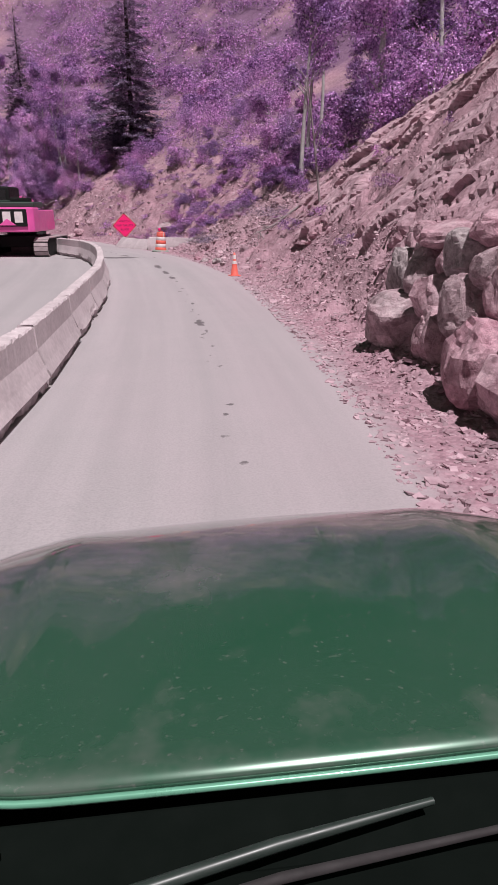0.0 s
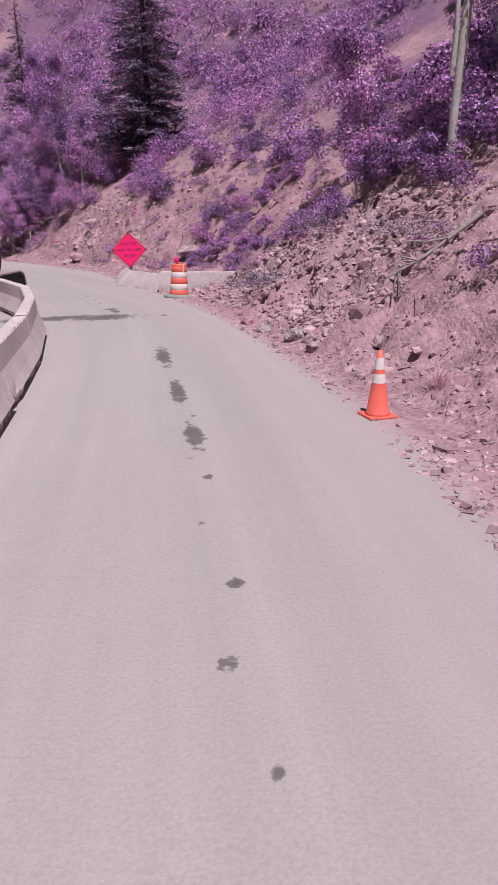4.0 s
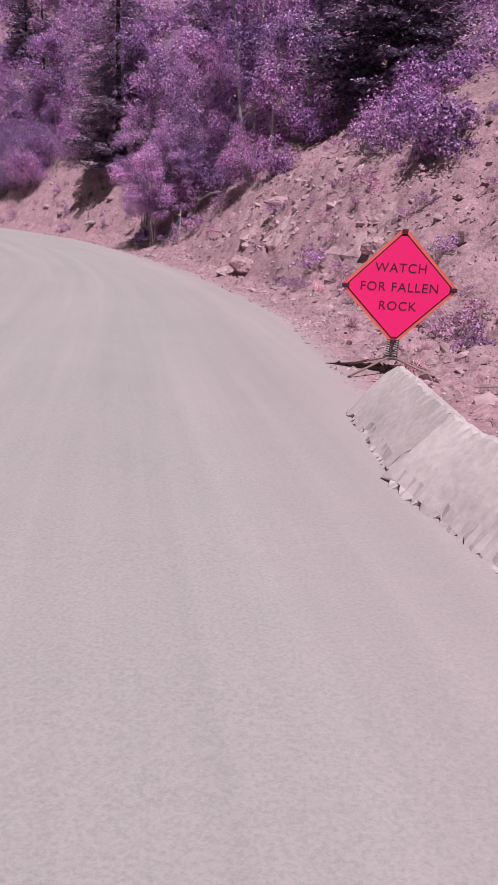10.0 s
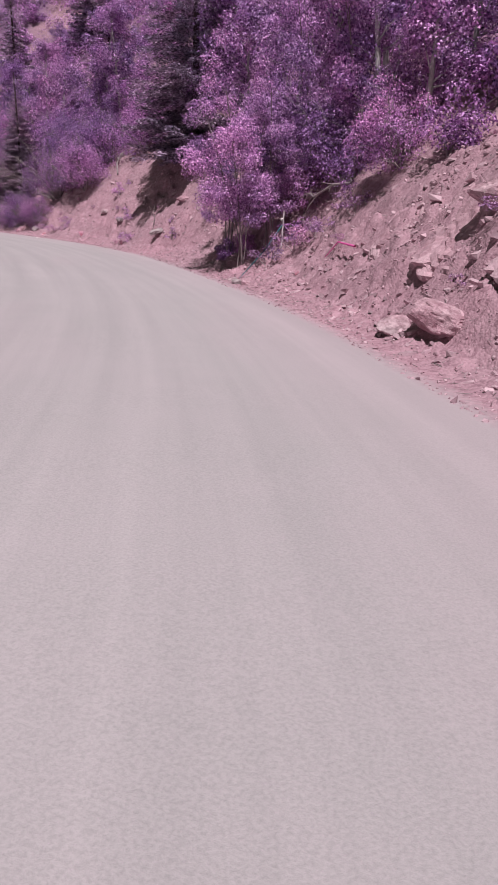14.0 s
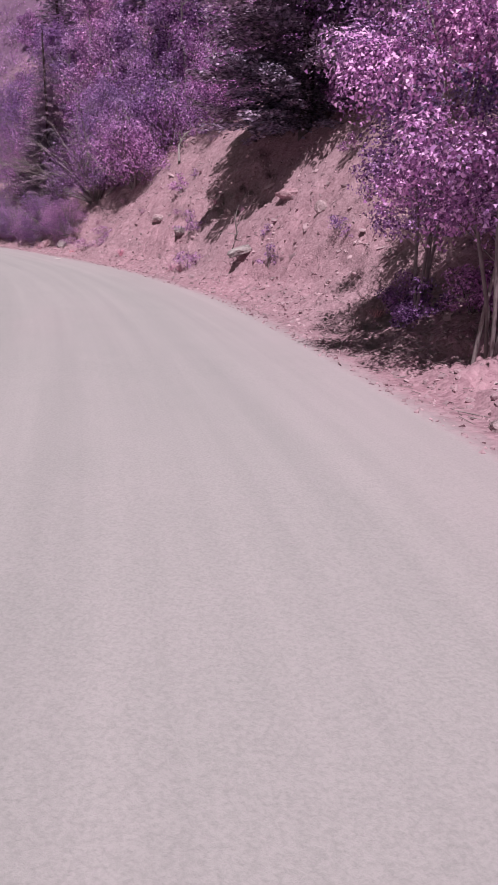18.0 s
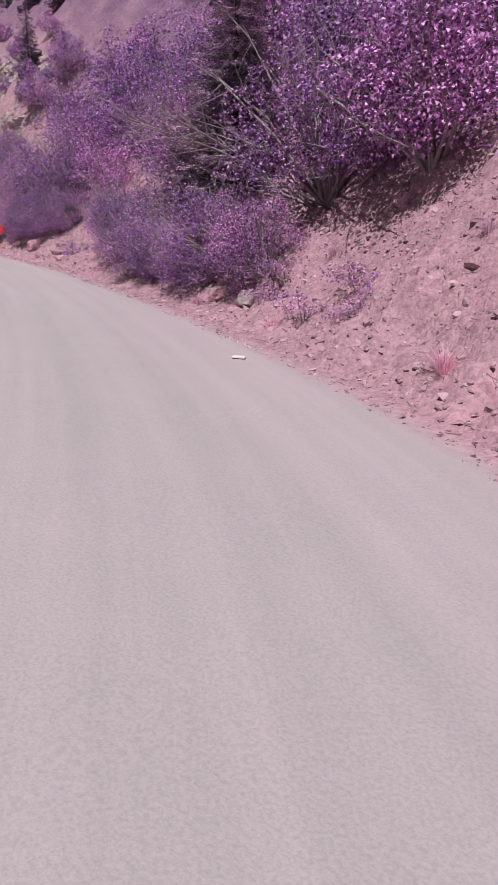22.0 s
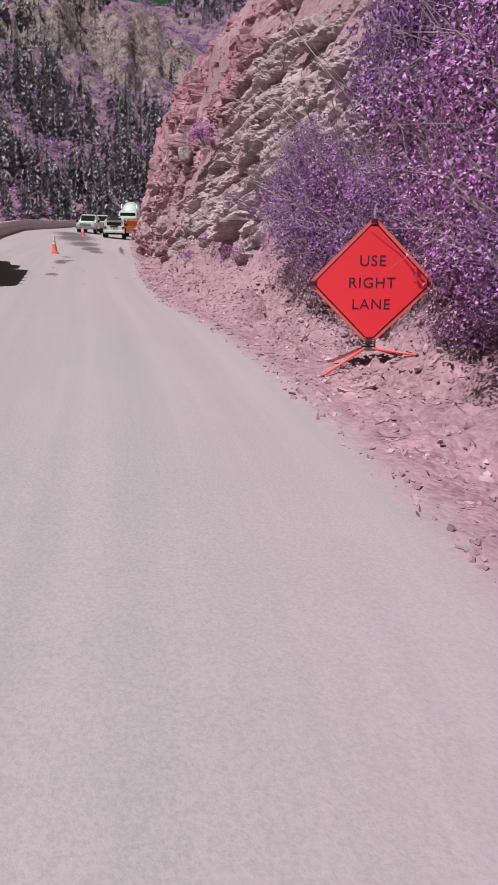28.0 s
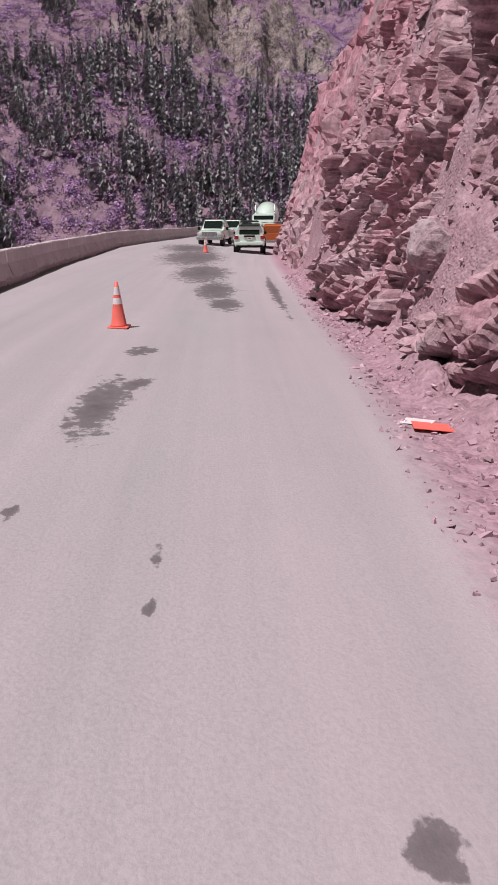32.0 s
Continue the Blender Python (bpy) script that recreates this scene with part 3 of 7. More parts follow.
def build_debris():
    rng = np.random.default_rng(11)
    p, s, d = scatter(27000, rng, -4, 165, -.6, 8, 1.35)
    keep = rng.random(len(s)) < .35 + .65 * (fbm(p[:, 0] / 2, p[:, 1] / 2, 1, 3) > .42)
    p = p[keep]
    k = np.minimum(rng.gamma(2.0, .012, (len(p), 1)) + .010, rng.uniform(.03, .07, (len(p), 1)))
    v, f = many(OCT_V, OCT_F, p, k * rng.uniform(.5, 1.3, (len(p), 3)) * (1, 1, .5), rng, .5)
    tagged(part("gravel", raw_mesh("gravel", v, f), M_ROCK), "loose angular pinkish gravel along the foot of the bank", "gravel", kind="stuff")
    p, s, d = scatter(18000, rng, -4, 160, .05, 10, 1.15)
    keep = rng.random(len(s)) < .25 + .75 * (fbm(p[:, 0] / 2.6, p[:, 1] / 2.6, 4, 3) > .45)
    p = p[keep]
    k = (rng.gamma(1.5, .034, (len(p), 1)) + .022) * np.where(s[keep] > 64, .8, 1)[:, None]
    k = np.minimum(k, np.where(s[keep] > 64, .075, np.where(s[keep] < 24, .07, .14))[:, None] * rng.uniform(.5, 1, k.shape))
    v, f = many(ICO_V, ICO_F, p - (0, 0, 1) * k * .1, k * rng.uniform(.5, 1.4, (len(p), 3)) * (1.2, 1, .7), rng, .34, .8)
    tagged(part("scree", raw_mesh("scree", v, f), M_ROCK), "broken pink and grey stones lying on the cut bank", "rocks", kind="stuff")
    p, s, d = scatter(8500, rng, -3, 22, -.7, 2.2, 1.0)
    k = rng.gamma(1.6, .006, (len(p), 1)) + .008
    v, f = many(BOX_V, BOX_F, p, k * rng.uniform(.6, 1.6, (len(p), 3)) * (1.3, 1, .4), rng, .3, .4)
    tagged(part("rubble", raw_mesh("rubble", v, f), M_ROCK), "flat broken stones at the foot of the stacked wall", "rocks", kind="stuff")
    p, s, d = (np.concatenate(q) for q in zip(scatter(26000, rng, 20, 166, -.5, 5, 1.2), scatter(14000, rng, 126, 166, -.4, 3.2, 1.0)))
    keep = rng.random(len(s)) < .2 + .8 * (fbm(p[:, 0] / 1.4, p[:, 1] / 1.4, 9, 3) > .43)
    p = p[keep]
    k = np.minimum(rng.gamma(1.3, .012, (len(p), 1)) + .007, rng.uniform(.018, .045, (len(p), 1)))
    v, f = many(BOX_V, BOX_F, p, k * rng.uniform(.5, 1.3, (len(p), 3)) * (1.1, .9, .55), rng, .38, .6)
    tagged(part("chippings", raw_mesh("chippings", v, f), M_ROCK), "small sharp stone chippings strewn over the foot of the bank", "gravel", kind="stuff")
    p, s, d = scatter(5200, rng, 20, 140, -.2, 8, 1.2)
    k = np.stack([rng.gamma(2.0, .028, len(p)) + .03, rng.uniform(.002, .005, len(p)), rng.uniform(.002, .005, len(p))], -1)
    v, f = many(BOX_V, BOX_F, p + (0, 0, .008), k, rng, .25, .25)
    tagged(part("twigs", raw_mesh("twigs", v, f), M_TWIG), "broken twigs strewn over the bank", "twigs", kind="stuff")
    p, s, d = scatter(5000, rng, 27, 38.5, .2, 4.5, 1.0)
    k = rng.gamma(1.5, .020, (len(p), 1)) + .014
    v, f = many(ICO_V, ICO_F, p, k * rng.uniform(.6, 1.4, (len(p), 3)) * (1.1, 1, .7), rng, .3, .6)
    tagged(part("spoil", raw_mesh("spoil", v, f), M_ROCK), "spoil of broken stone heaped beside the displaced barriers", "rocks", kind="stuff")
    # outcropping slabs on the banks
    n = 1600
    s = np.concatenate([rng.uniform(8, 34, 420), rng.uniform(52, 70, 560), rng.uniform(80, 98, 200), rng.uniform(34, 52, 420)])
    foot, ap, wide, steep, top, *_ = bank(s)
    d = foot + .5 + rng.random(n) * (np.maximum(top / steep, 3) + 1.5)
    x, y = at(s, d)
    size = rng.uniform(.12, .34, (n, 1)) * np.where(s < 26, .55, 1)[:, None] * np.stack([rng.uniform(.2, .6, n), rng.uniform(.15, .4, n), rng.uniform(.06, .2, n)], -1)
    v, f = many(BOX_V, BOX_F, np.stack([x, y, land(s, d) - .06], -1), size, rng, .28, .5)
    tagged(part("outcrop", raw_mesh("outcrop", v, f), M_ROCK), "angular slabs of bedrock breaking out of the bank", "rocks", kind="stuff")


def rock_face(name, ss, hh, push, amp, label, seed, phi, mat, soil=0., column=None, talus=None, bed=1.):
    """A steep face of jointed rock in front of the bank; soil: how much of it is smooth earth between the ledges; talus: s and heights up to which rubble hides it."""
    s0, s1, h1 = ss[0], ss[-1], hh[-1]
    S, H = np.meshgrid(ss, hh, indexing="ij")
    foot, ap, wide, steep, top, hill, _ = bank(S)
    D = foot + wide + (np.minimum(H, top) - wide * ap) / steep + np.clip(H - top, 0, None) / hill - push
    wob, wob2 = fbm(S / 2.2, H / 2.2, seed, 5) - .48, fbm(S / 2.2, H / 2.2, seed + 30, 5) - .48
    def jointed(ang, seed):
        u, w = (S - s0) * math.cos(ang) + H * math.sin(ang) + wob * 1.6, -(S - s0) * math.sin(ang) + H * math.cos(ang) + wob2 * 1.2
        v1, e1 = facets(u / 3.2 / bed, w / 1.7 / bed, D * 0 + seed, 3, 26)
        v2, e2 = facets(u / 1.5 / bed, w / .62 / bed, D * 0 + seed + 5, 11, 20)
        v3, e3 = facets(u / .5 / bed, w / .24 / bed, D * 0 + seed + 13, 31, 12)
        return np.stack([u, w, v1, e1, v2, e2, v3, e3])
    field = jointed(phi, seed)
    if column is not None:                      # upright columns high on the face
        m = np.clip((H - column[1]) / 1.2 + 2 * wob, 0, 1) * np.clip((S - column[0]) / 1.5 + 2 * wob2, 0, 1)
        field = np.where(m > .5, jointed(1.35, seed + 21), field)
    u, w, v1, e1, v2, e2, v3, e3 = field
    rag = fbm(S * 2.3, H * 2.3, seed, 5) - .48
    patch = np.clip((fbm(S / 3.4, H / 2.6, seed + 17, 3) - .44) * 7 + 1 - soil, 1 - .85 * min(soil, 1), 1)
    hidden = np.clip((np.interp(S, *talus) + 1.2 * wob - H) / .6, 0, 1) if talus else 0.
    patch = patch * (1 - .8 * hidden)
    disp = amp * (patch * (1.25 * v1 + .62 * v2 + .26 * v3
                           - .70 * e1 - .46 * e2 - .14 * e3) + 2.4 * (fbm(S / 5, H / 4, seed, 3) - .44) + (.3 + .35 * patch) * rag)
    end = np.clip(np.minimum(S - s0, s1 - S) / 2, 0, 1) * np.clip((h1 - H) / 2.5, 0, 1)
    D = D - disp + (1 - end) * 1.6 + np.clip(1 - (H - hh[0]) / .8, 0, 1) * soil * .9 + .55 * hidden
    X, Y = at(S, D)
    Z = np.interp(S, ROAD_Z_S, ROAD_Z_H) + H + amp * patch * (.16 * v2 + .03 * v3)
    n, k = S.shape
    i = np.arange(n * k).reshape(n, k)
    f = np.stack([i[:-1, :-1], i[1:, :-1], i[1:, 1:], i[:-1, 1:]], -1).reshape(-1, 4)
    me = raw_mesh(name, np.stack([X, Y, Z], -1).reshape(-1, 3), f, False, [mat])
    strata = np.stack([u * .8, w * 3.2, D * 1.2], -1)
    iron = np.clip((S - 142) / 13, -.12, .42) + H * .015 if soil == 0 else .30 + .5 * (fbm(S / 3, H / 2, seed + 8, 3) - .44)
    me.attributes.new("strata", "FLOAT_VECTOR", "POINT").data.foreach_set("vector", strata.astype(np.float32).ravel())
    me.attributes.new("iron", "FLOAT", "POINT").data.foreach_set("value", iron.astype(np.float32).ravel())
    return tagged(part(name, me, None), label, "cliff", kind="structure")


def steps(*spans):
    return np.concatenate([np.arange(a, b, c) for a, b, c in spans])


build_debris()
rock_face("cliff", steps((132.5, 148, .06), (148, 166, .09)), steps((-.1, 8, .06), (8, 15, .12)), .15, .5, "jointed red and grey rock cliff beside the road", 3.3, -.60, M_CLIFF, column=(146.5, 3.0), talus=((132, 138, 142, 146, 149, 151), (1.4, 1.05, 1.15, .6, .1, -.6)), bed=.72)
rock_face("cliff_beyond", steps((163, 210, .25)), steps((-.2, 17, .25)), .12, .46, "jointed red rock cliff round the bend", 4.6, -.60, M_CLIFF, column=(160, 2.0))
rock_face("rock_slope", steps((-12, -2, .2), (-2, 31, .075)), steps((1.0, 9.5, .075)), .05, .46, "broken pink rock slope with ledges above the stacked boulders", 8.1, -.5, M_SLOPE, .45, bed=1.3)
rock_face("rock_ledge", steps((53, 69, .08)), steps((.5, 5.4, .08)), -.08, .30, "fractured red rock ledge breaking out of the bank", 6.2, .35, M_SLOPE, .8)


# ---- leaves, bushes, trees ----
def leaves(points, size, rng, slim=.5, out=None, tri=False, loose=.6):
    """A small folded leaf at each point: turned at random, or facing out of its clump; tri: a leaf of one triangle."""
    n = len(points)
    nor = rng.normal(0, 1, (n, 3))
    if out is not None:
        nor = out / (np.linalg.norm(out, axis=1)[:, None] + 1e-9) + nor * loose * .5 + np.array(SUN_WAY) * .45
    nor /= np.linalg.norm(nor, axis=1)[:, None] + 1e-9
    u = np.cross(nor, rng.normal(0, 1, (n, 3)))
    u /= np.linalg.norm(u, axis=1)[:, None] + 1e-9
    w = np.cross(nor, u)
    a = (size * rng.uniform(.6, 1.4, n))[:, None]
    if tri:
        v = np.stack([points - u * a, points + u * a * .7 + w * a * slim * 1.25, points + u * a * .7 - w * a * slim * 1.25], 1)
        return v.reshape(-1, 3), np.arange(n * 3).reshape(n, 3)
    v = np.stack([points - u * a, points + w * a * slim + nor * a * .12, points + u * a, points - w * a * slim + nor * a * .12], 1)
    return v.reshape(-1, 3), np.arange(n * 4).reshape(n, 4)


def clumped(centres, radii, n, rng, squash=.8, inner=.22):
    """n places on the lumpy outsides of leaf clumps, with the way out of the clump at each; a few lie inside."""
    centres, radii = np.asarray(centres, float), np.asarray(radii, float)
    k = rng.choice(len(centres), n, p=radii ** 2 / (radii ** 2).sum())
    dirs = rng.normal(0, 1, (n, 3))
    dirs[:, 2] += .45
    dirs /= np.linalg.norm(dirs, axis=1)[:, None]
    lump = 1 + .22 * np.sin(dirs[:, 0] * 6 + k * 1.7) * np.cos(dirs[:, 1] * 5 + k * 2.3) + .18 * np.sin(dirs[:, 2] * 9 + k)
    q = np.where(rng.random(n) < inner, rng.random(n) ** .5, rng.uniform(.82, 1.1, n)) * lump * radii[k]
    return centres[k] + dirs * q[:, None] * (1, 1, squash), dirs


def tube(path, radii, sides=5):
    """Verts and quads of a tapering tube along a path."""
    path, v, f = np.asarray(path, float), [], []
    for i, p in enumerate(path):
        t = path[min(i + 1, len(path) - 1)] - path[max(i - 1, 0)]
        t = t / (np.linalg.norm(t) + 1e-9)
        u = np.cross(t, (0, 0, 1) if abs(t[2]) < .9 else (1, 0, 0))
        u /= np.linalg.norm(u)
        w = np.cross(t, u)
        for k in range(sides):
            a = 2 * math.pi * k / sides
            v.append(p + radii[i] * (math.cos(a) * u + math.sin(a) * w))
        if i:
            b = (i - 1) * sides
            f += [(b + k, b + (k + 1) % sides, b + sides + (k + 1) % sides, b + sides + k) for k in range(sides)]
    return v, f


def tubes(specs, sides=5):
    V, F = [], []
    for path, radii in specs:
        v, f = tube(path, radii, sides)
        F += [tuple(i + len(V) for i in q) for q in f]
        V += v
    return np.array(V), np.array(F)


def bush_meshes(seed, r, h, n, leaf, mat, stems=9, bare=.0, clumps=16):
    """Stems and crown of one bush, about its foot."""
    rng = np.random.default_rng(seed)
    tips, spec = [], []
    for i in range(clumps):
        a, q = rng.uniform(0, 2 * math.pi), rng.random() ** .6
        tips.append((r * .80 * q * math.cos(a), r * .80 * q * math.sin(a), h * (.08 + .80 * rng.random() ** .8 * (1.12 - .55 * q))))
    tips = np.array(tips)
    for i in range(stems):
        e = tips[i % clumps] * (1.1 + bare * rng.random())
        m = e * (.45, .45, .55) + rng.normal(0, .06 * r, 3)
        spec.append(([(rng.normal(0, .05 * r), rng.normal(0, .05 * r), -.15), m, e], (.028 * h / 2 + .008 * min(1, h / 1.5), .018 * h / 2 + .005 * min(1, h / 1.5), .004 * min(1, h))))
        for _ in range(6 if bare > .2 else 4):
            b = m + (e - m) * rng.uniform(.1, 1.)
            c = b + rng.normal(0, .26 * r, 3) + (0, 0, .10 * h)
            spec.append(([b, (b + c) / 2 + rng.normal(0, .03, 3), c], (.010 * min(1, h / 1.5), .007 * min(1, h / 1.5), .003 * min(1, h))))
    v, f = tubes(spec, 3)
    stem = raw_mesh("stem", v, f, True, [M_TWIG])
    p, out = clumped(tips, r * rng.uniform(.19, .36, clumps), n, rng, .75 * h / r / 1.6)
    p[:, 2] = np.maximum(p[:, 2], .04 + .1 * rng.random(n))
    v, f = leaves(p, leaf, rng, .55, out, True, 1.5 if h > 3 else .9)
    return stem, raw_mesh("crown", v, f, False, [mat])


def bush(name, meshes, label, m, group):
    b = thing(name, label, "bush", group, m)
    part("stem", meshes[0], None, b)
    part("crown", meshes[1], None, b)
    return b


SCRUB = [bush_meshes(20 + i, 1.2, 1.9, 3000, .050, M_LEAF, clumps=24) for i in range(4)]
SCRUB_FAR = [bush_meshes(24 + i, 1.25, 2.0, 1900, .070, M_LEAF, 5, clumps=22) for i in range(3)]
SCRUB_PALE = [bush_meshes(30 + i, 1.15, 2.0, 2800, .046, M_LEAF_PALE, bare=.2, clumps=24) for i in range(2)]
BIG = [bush_meshes(40 + i, 1.9, 3.4, 15500, .031, M_LEAF, 52, .4, 56) for i in range(2)]
BIG_FAR = [bush_meshes(45 + i, 1.9, 3.4, 13000, .037, M_LEAF, 20, .3, 52) for i in range(2)]
LOW = [bush_meshes(50 + i, .55, .6, 620, .024, M_LEAF_PINK, 4, .3, 12) for i in range(2)]
LOW_DARK = [bush_meshes(55 + i, .6, .7, 620, .026, M_LEAF, 4, .3, 12) for i in range(2)]


def stand(x, y, turn=0., size=1., sink=.05, lean=(0, 0)):
    return pose(x, y, ground_z(x, y) - sink, lean[0], lean[1], turn) @ Matrix.Diagonal((size, size, size, 1))


BRUSH_UNDER = [(34.5, 5.6, .5), (36.5, 6.6, .6), (33.5, 7.2, .7), (35.5, 8.6, .8), (31.8, 8.2, .7), (37.8, 8.2, .7), (30.5, 9.6, .8), (34, 10.4, .9), (38.5, 10.5, .8), (28.5, 9.8, .7), (27, 11, .8), (31, 11.8, .9), (75.8, 5.6, .5), (77.0, 5.4, .55), (78.2, 5.7, .5)]


def plant_bushes():
    rng = random.Random(5)
    done = []
    def free(x, y, r):
        if any((x - a) ** 2 + (y - b) ** 2 < (r + c) ** 2 * .3 for a, b, c in done):
            return False
        done.append((x, y, r))
        return True
    def leaning(s, d, k, tip):
        x, y = at(s, d)
        free(x, y, 1.5 * k)
        return pose(x, y, ground_z(x, y) - .12, 0, 0, heading(s)) @ pose(0, 0, 0, 0, -tip, 0) @ pose(0, 0, 0, 0, 0, rng.uniform(0, 360)) @ Matrix.Diagonal((k, k, k, 1))
    # bushes that hang down to the road's edge: s, d, size
    for s, d, k in [(101.6, 4.7, .62), (103.0, 4.3, .72), (104.5, 3.9, .5), (106.0, 3.7, .55), (107.6, 3.8, .7), (109.2, 3.9, .72), (110.8, 4.1, .66), (112.4, 4.6, .6),
                    (120.4, 5.3, .6), (121.8, 4.9, .72), (123.3, 4.75, .76), (124.9, 4.8, .76), (126.4, 5.1, .72), (127.9, 5.3, .68), (129.4, 4.9, .68), (130.8, 4.7, .7), (132.1, 4.6, .7), (133.3, 4.7, .66), (134.4, 5.1, .55)]:
        bush("large_bush", BIG[rng.randrange(2)], "twiggy purple-leaved bush hanging over the road edge", leaning(s, d, k, 30), "large bushes on the bank")
    # larger ones on the bank above
    for s, d, k in [(99, 7.0, 1.1), (102, 6.3, 1.15), (108.3, 5.6, 1.0), (109.5, 6.0, 1.1), (112.2, 7.2, 1.0), (104, 8.8, 1.3), (100, 9.4, 1.3), (108, 8.9, 1.3), (120, 6.8, 1.0), (122.2, 6.0, 1.1),
                    (124.6, 5.8, 1.15), (127, 5.9, 1.1), (129.6, 6.0, 1.0), (121, 9.0, 1.3), (125, 8.8, 1.4), (129, 9.2, 1.2), (131.6, 6.4, 1.0), (133.6, 6.9, .85), (113, 10, 1.2), (117, 10.5, 1.3), (123, 11.8, 1.4), (128, 12, 1.3), (132.2, 6.4, .85), (134.5, 9.4, .8),
                    (95.5, 9.8, 1.1), (97.5, 11.5, 1.2), (134, 11.5, .9), (111, 11.8, 1.2), (105, 12, 1.3), (119, 13.5, 1.3), (101, 13, 1.3), (70, 8.2, .8), (73.5, 8.6, 1.0), (77.5, 7.9, .9), (80, 9.5, 1.1)]:
        bush("large_bush", (BIG if d < 6.45 else BIG_FAR)[rng.randrange(2)], "large dense purple-leaved bush on the bank above the road", leaning(s, d, k, 16), "large bushes on the bank")
    for s, d, k in [(100.4, 4.3, 1.2), (100.9, 4.8, 1.0), (103.2, 3.6, 1.1), (98.6, 4.2, 1.1), (98.0, 4.9, 1.2), (97.2, 4.3, .9), (112.6, 3.6, 1.0), (114.8, 4.6, 1.0)]:
        x, y = at(s, d)
        bush("low_shrub", LOW[rng.randrange(2)], "small pink-violet weed on the rocky bank", stand(x, y, rng.uniform(0, 360), k, .03), "low shrubs on the bank")
    for s, d, k in [(73.3, 5.5, 1.5), (72.5, 6.1, 1.7), (71.6, 6.5, 1.5), (73.9, 6.6, 1.6), (70.6, 7.2, 1.6), (74.6, 7.4, 1.8)]:
        x, y = at(s, d)
        bush("low_shrub", (LOW_DARK if s > 73.5 else LOW)[rng.randrange(2)], "lilac shrub beside the survey stake", stand(x, y, rng.uniform(0, 360), k, .03), "low shrubs on the bank")
    for s, d, k in [(30.4, 7.0, .55), (31.4, 7.2, .6), (32.4, 7.0, .6), (31.0, 8.2, .8), (32.8, 8.4, .8), (29.6, 8.2, .7), (33.6, 6.2, .5), (35.0, 6.4, .55)]:
        x, y = at(s, d)
        bush("scrub_bush", SCRUB[rng.randrange(4)], "dark scrub bush under the aspens", stand(x, y, rng.uniform(0, 360), k, .1), "scrub on the hillside")
    for s, d, k in [(137, 9.5, .7), (139, 10.5, .8), (141.5, 9.6, .6), (143, 11, .8), (145.5, 9.0, .6), (147, 10.5, .8), (149.5, 8.2, .6), (151, 10, .8), (153, 8.6, .6), (155.5, 10.2, .8), (158, 9.2, .7), (161, 10, .8), (146, 12.5, .9), (150, 12.5, .9), (141, 13, .9), (137, 12.5, .9), (135.8, 10.6, .8)]:
        x, y = at(s, d)
        bush("scrub_bush", (SCRUB_PALE if s % 2 else SCRUB)[rng.randrange(2)], "dusky scrub bush on top of the rock cliff", stand(x, y, rng.uniform(0, 360), k, .1), "scrub on the hillside")
    for s, d, k in BRUSH_UNDER:
        x, y = at(s, d)
        free(x, y, k)
        bush("scrub_bush", SCRUB[rng.randrange(4)], "dark scrub bush under the aspens", stand(x, y, rng.uniform(0, 360), k, .12), "scrub on the hillside")
    n = 0
    while n < 215:
        s, e = rng.uniform(10, 132), rng.random() ** 1.25 * 26
        foot, ap, wide, steep, top, *_ = [float(v) for v in bank(s)]
        d = foot + wide * .5 + top / steep * .95 + e
        if s < 26 and d < 9.5:
            continue
        x, y = at(s, d)
        open_ = float(fbm(x / 7.0, y / 7.0, 6.5, 3))
        if 34 < s < 62 and d < 16 and open_ < .45 or open_ < .36:
            continue
        k = rng.uniform(.65, 1.25)
        if not free(x, y, 1.1 * k):
            continue
        pale = rng.random() < .22
        kinds = SCRUB_PALE if pale else SCRUB if d < 15 else SCRUB_FAR
        bush("scrub_bush", kinds[rng.randrange(len(kinds))], "pale lilac scrub bush growing on the hillside" if pale else "purple scrub oak bush growing on the hillside",
             stand(x, y, rng.uniform(0, 360), k, .1), "scrub on the hillside")
        n += 1
    for i in range(260):
        s, d = rng.uniform(36, 57), rng.uniform(6.6, 17)
        x, y = at(s, d)
        k = rng.uniform(.28, .6)
        if float(fbm(x / 3.0, y / 3.0, 2.5, 2)) < .36 + (.1 if s > 50 else 0) or not free(x, y, .6 * k):
            continue
        bush("scrub_bush", (SCRUB_PALE if i % 4 == 0 else SCRUB)[i % 2], "low spreading purple scrub on the open slope", stand(x, y, rng.uniform(0, 360), k, .08), "scrub on the hillside")
    for i in range(470):
        s = rng.choice((rng.uniform(14, 140), rng.uniform(34, 62), rng.uniform(34, 58)))
        foot, ap, wide, steep, top, *_ = [float(v) for v in bank(s)]
        d = foot + wide * .7 + rng.random() ** 1.1 * (top / steep + (9 if 30 < s < 64 else 3))
        x, y = at(s, d)
        if not free(x, y, .4):
            continue
        k, dark = rng.uniform(.4, 1.15), rng.random() < (.3 if 30 < s < 64 else .6)
        bush("low_shrub", (LOW_DARK if dark else LOW)[i % 2], "small dusky shrub rooted in the rocky bank" if dark else "small pink-violet weed on the rocky bank",
             stand(x, y, rng.uniform(0, 360), k, .03), "low shrubs on the bank")


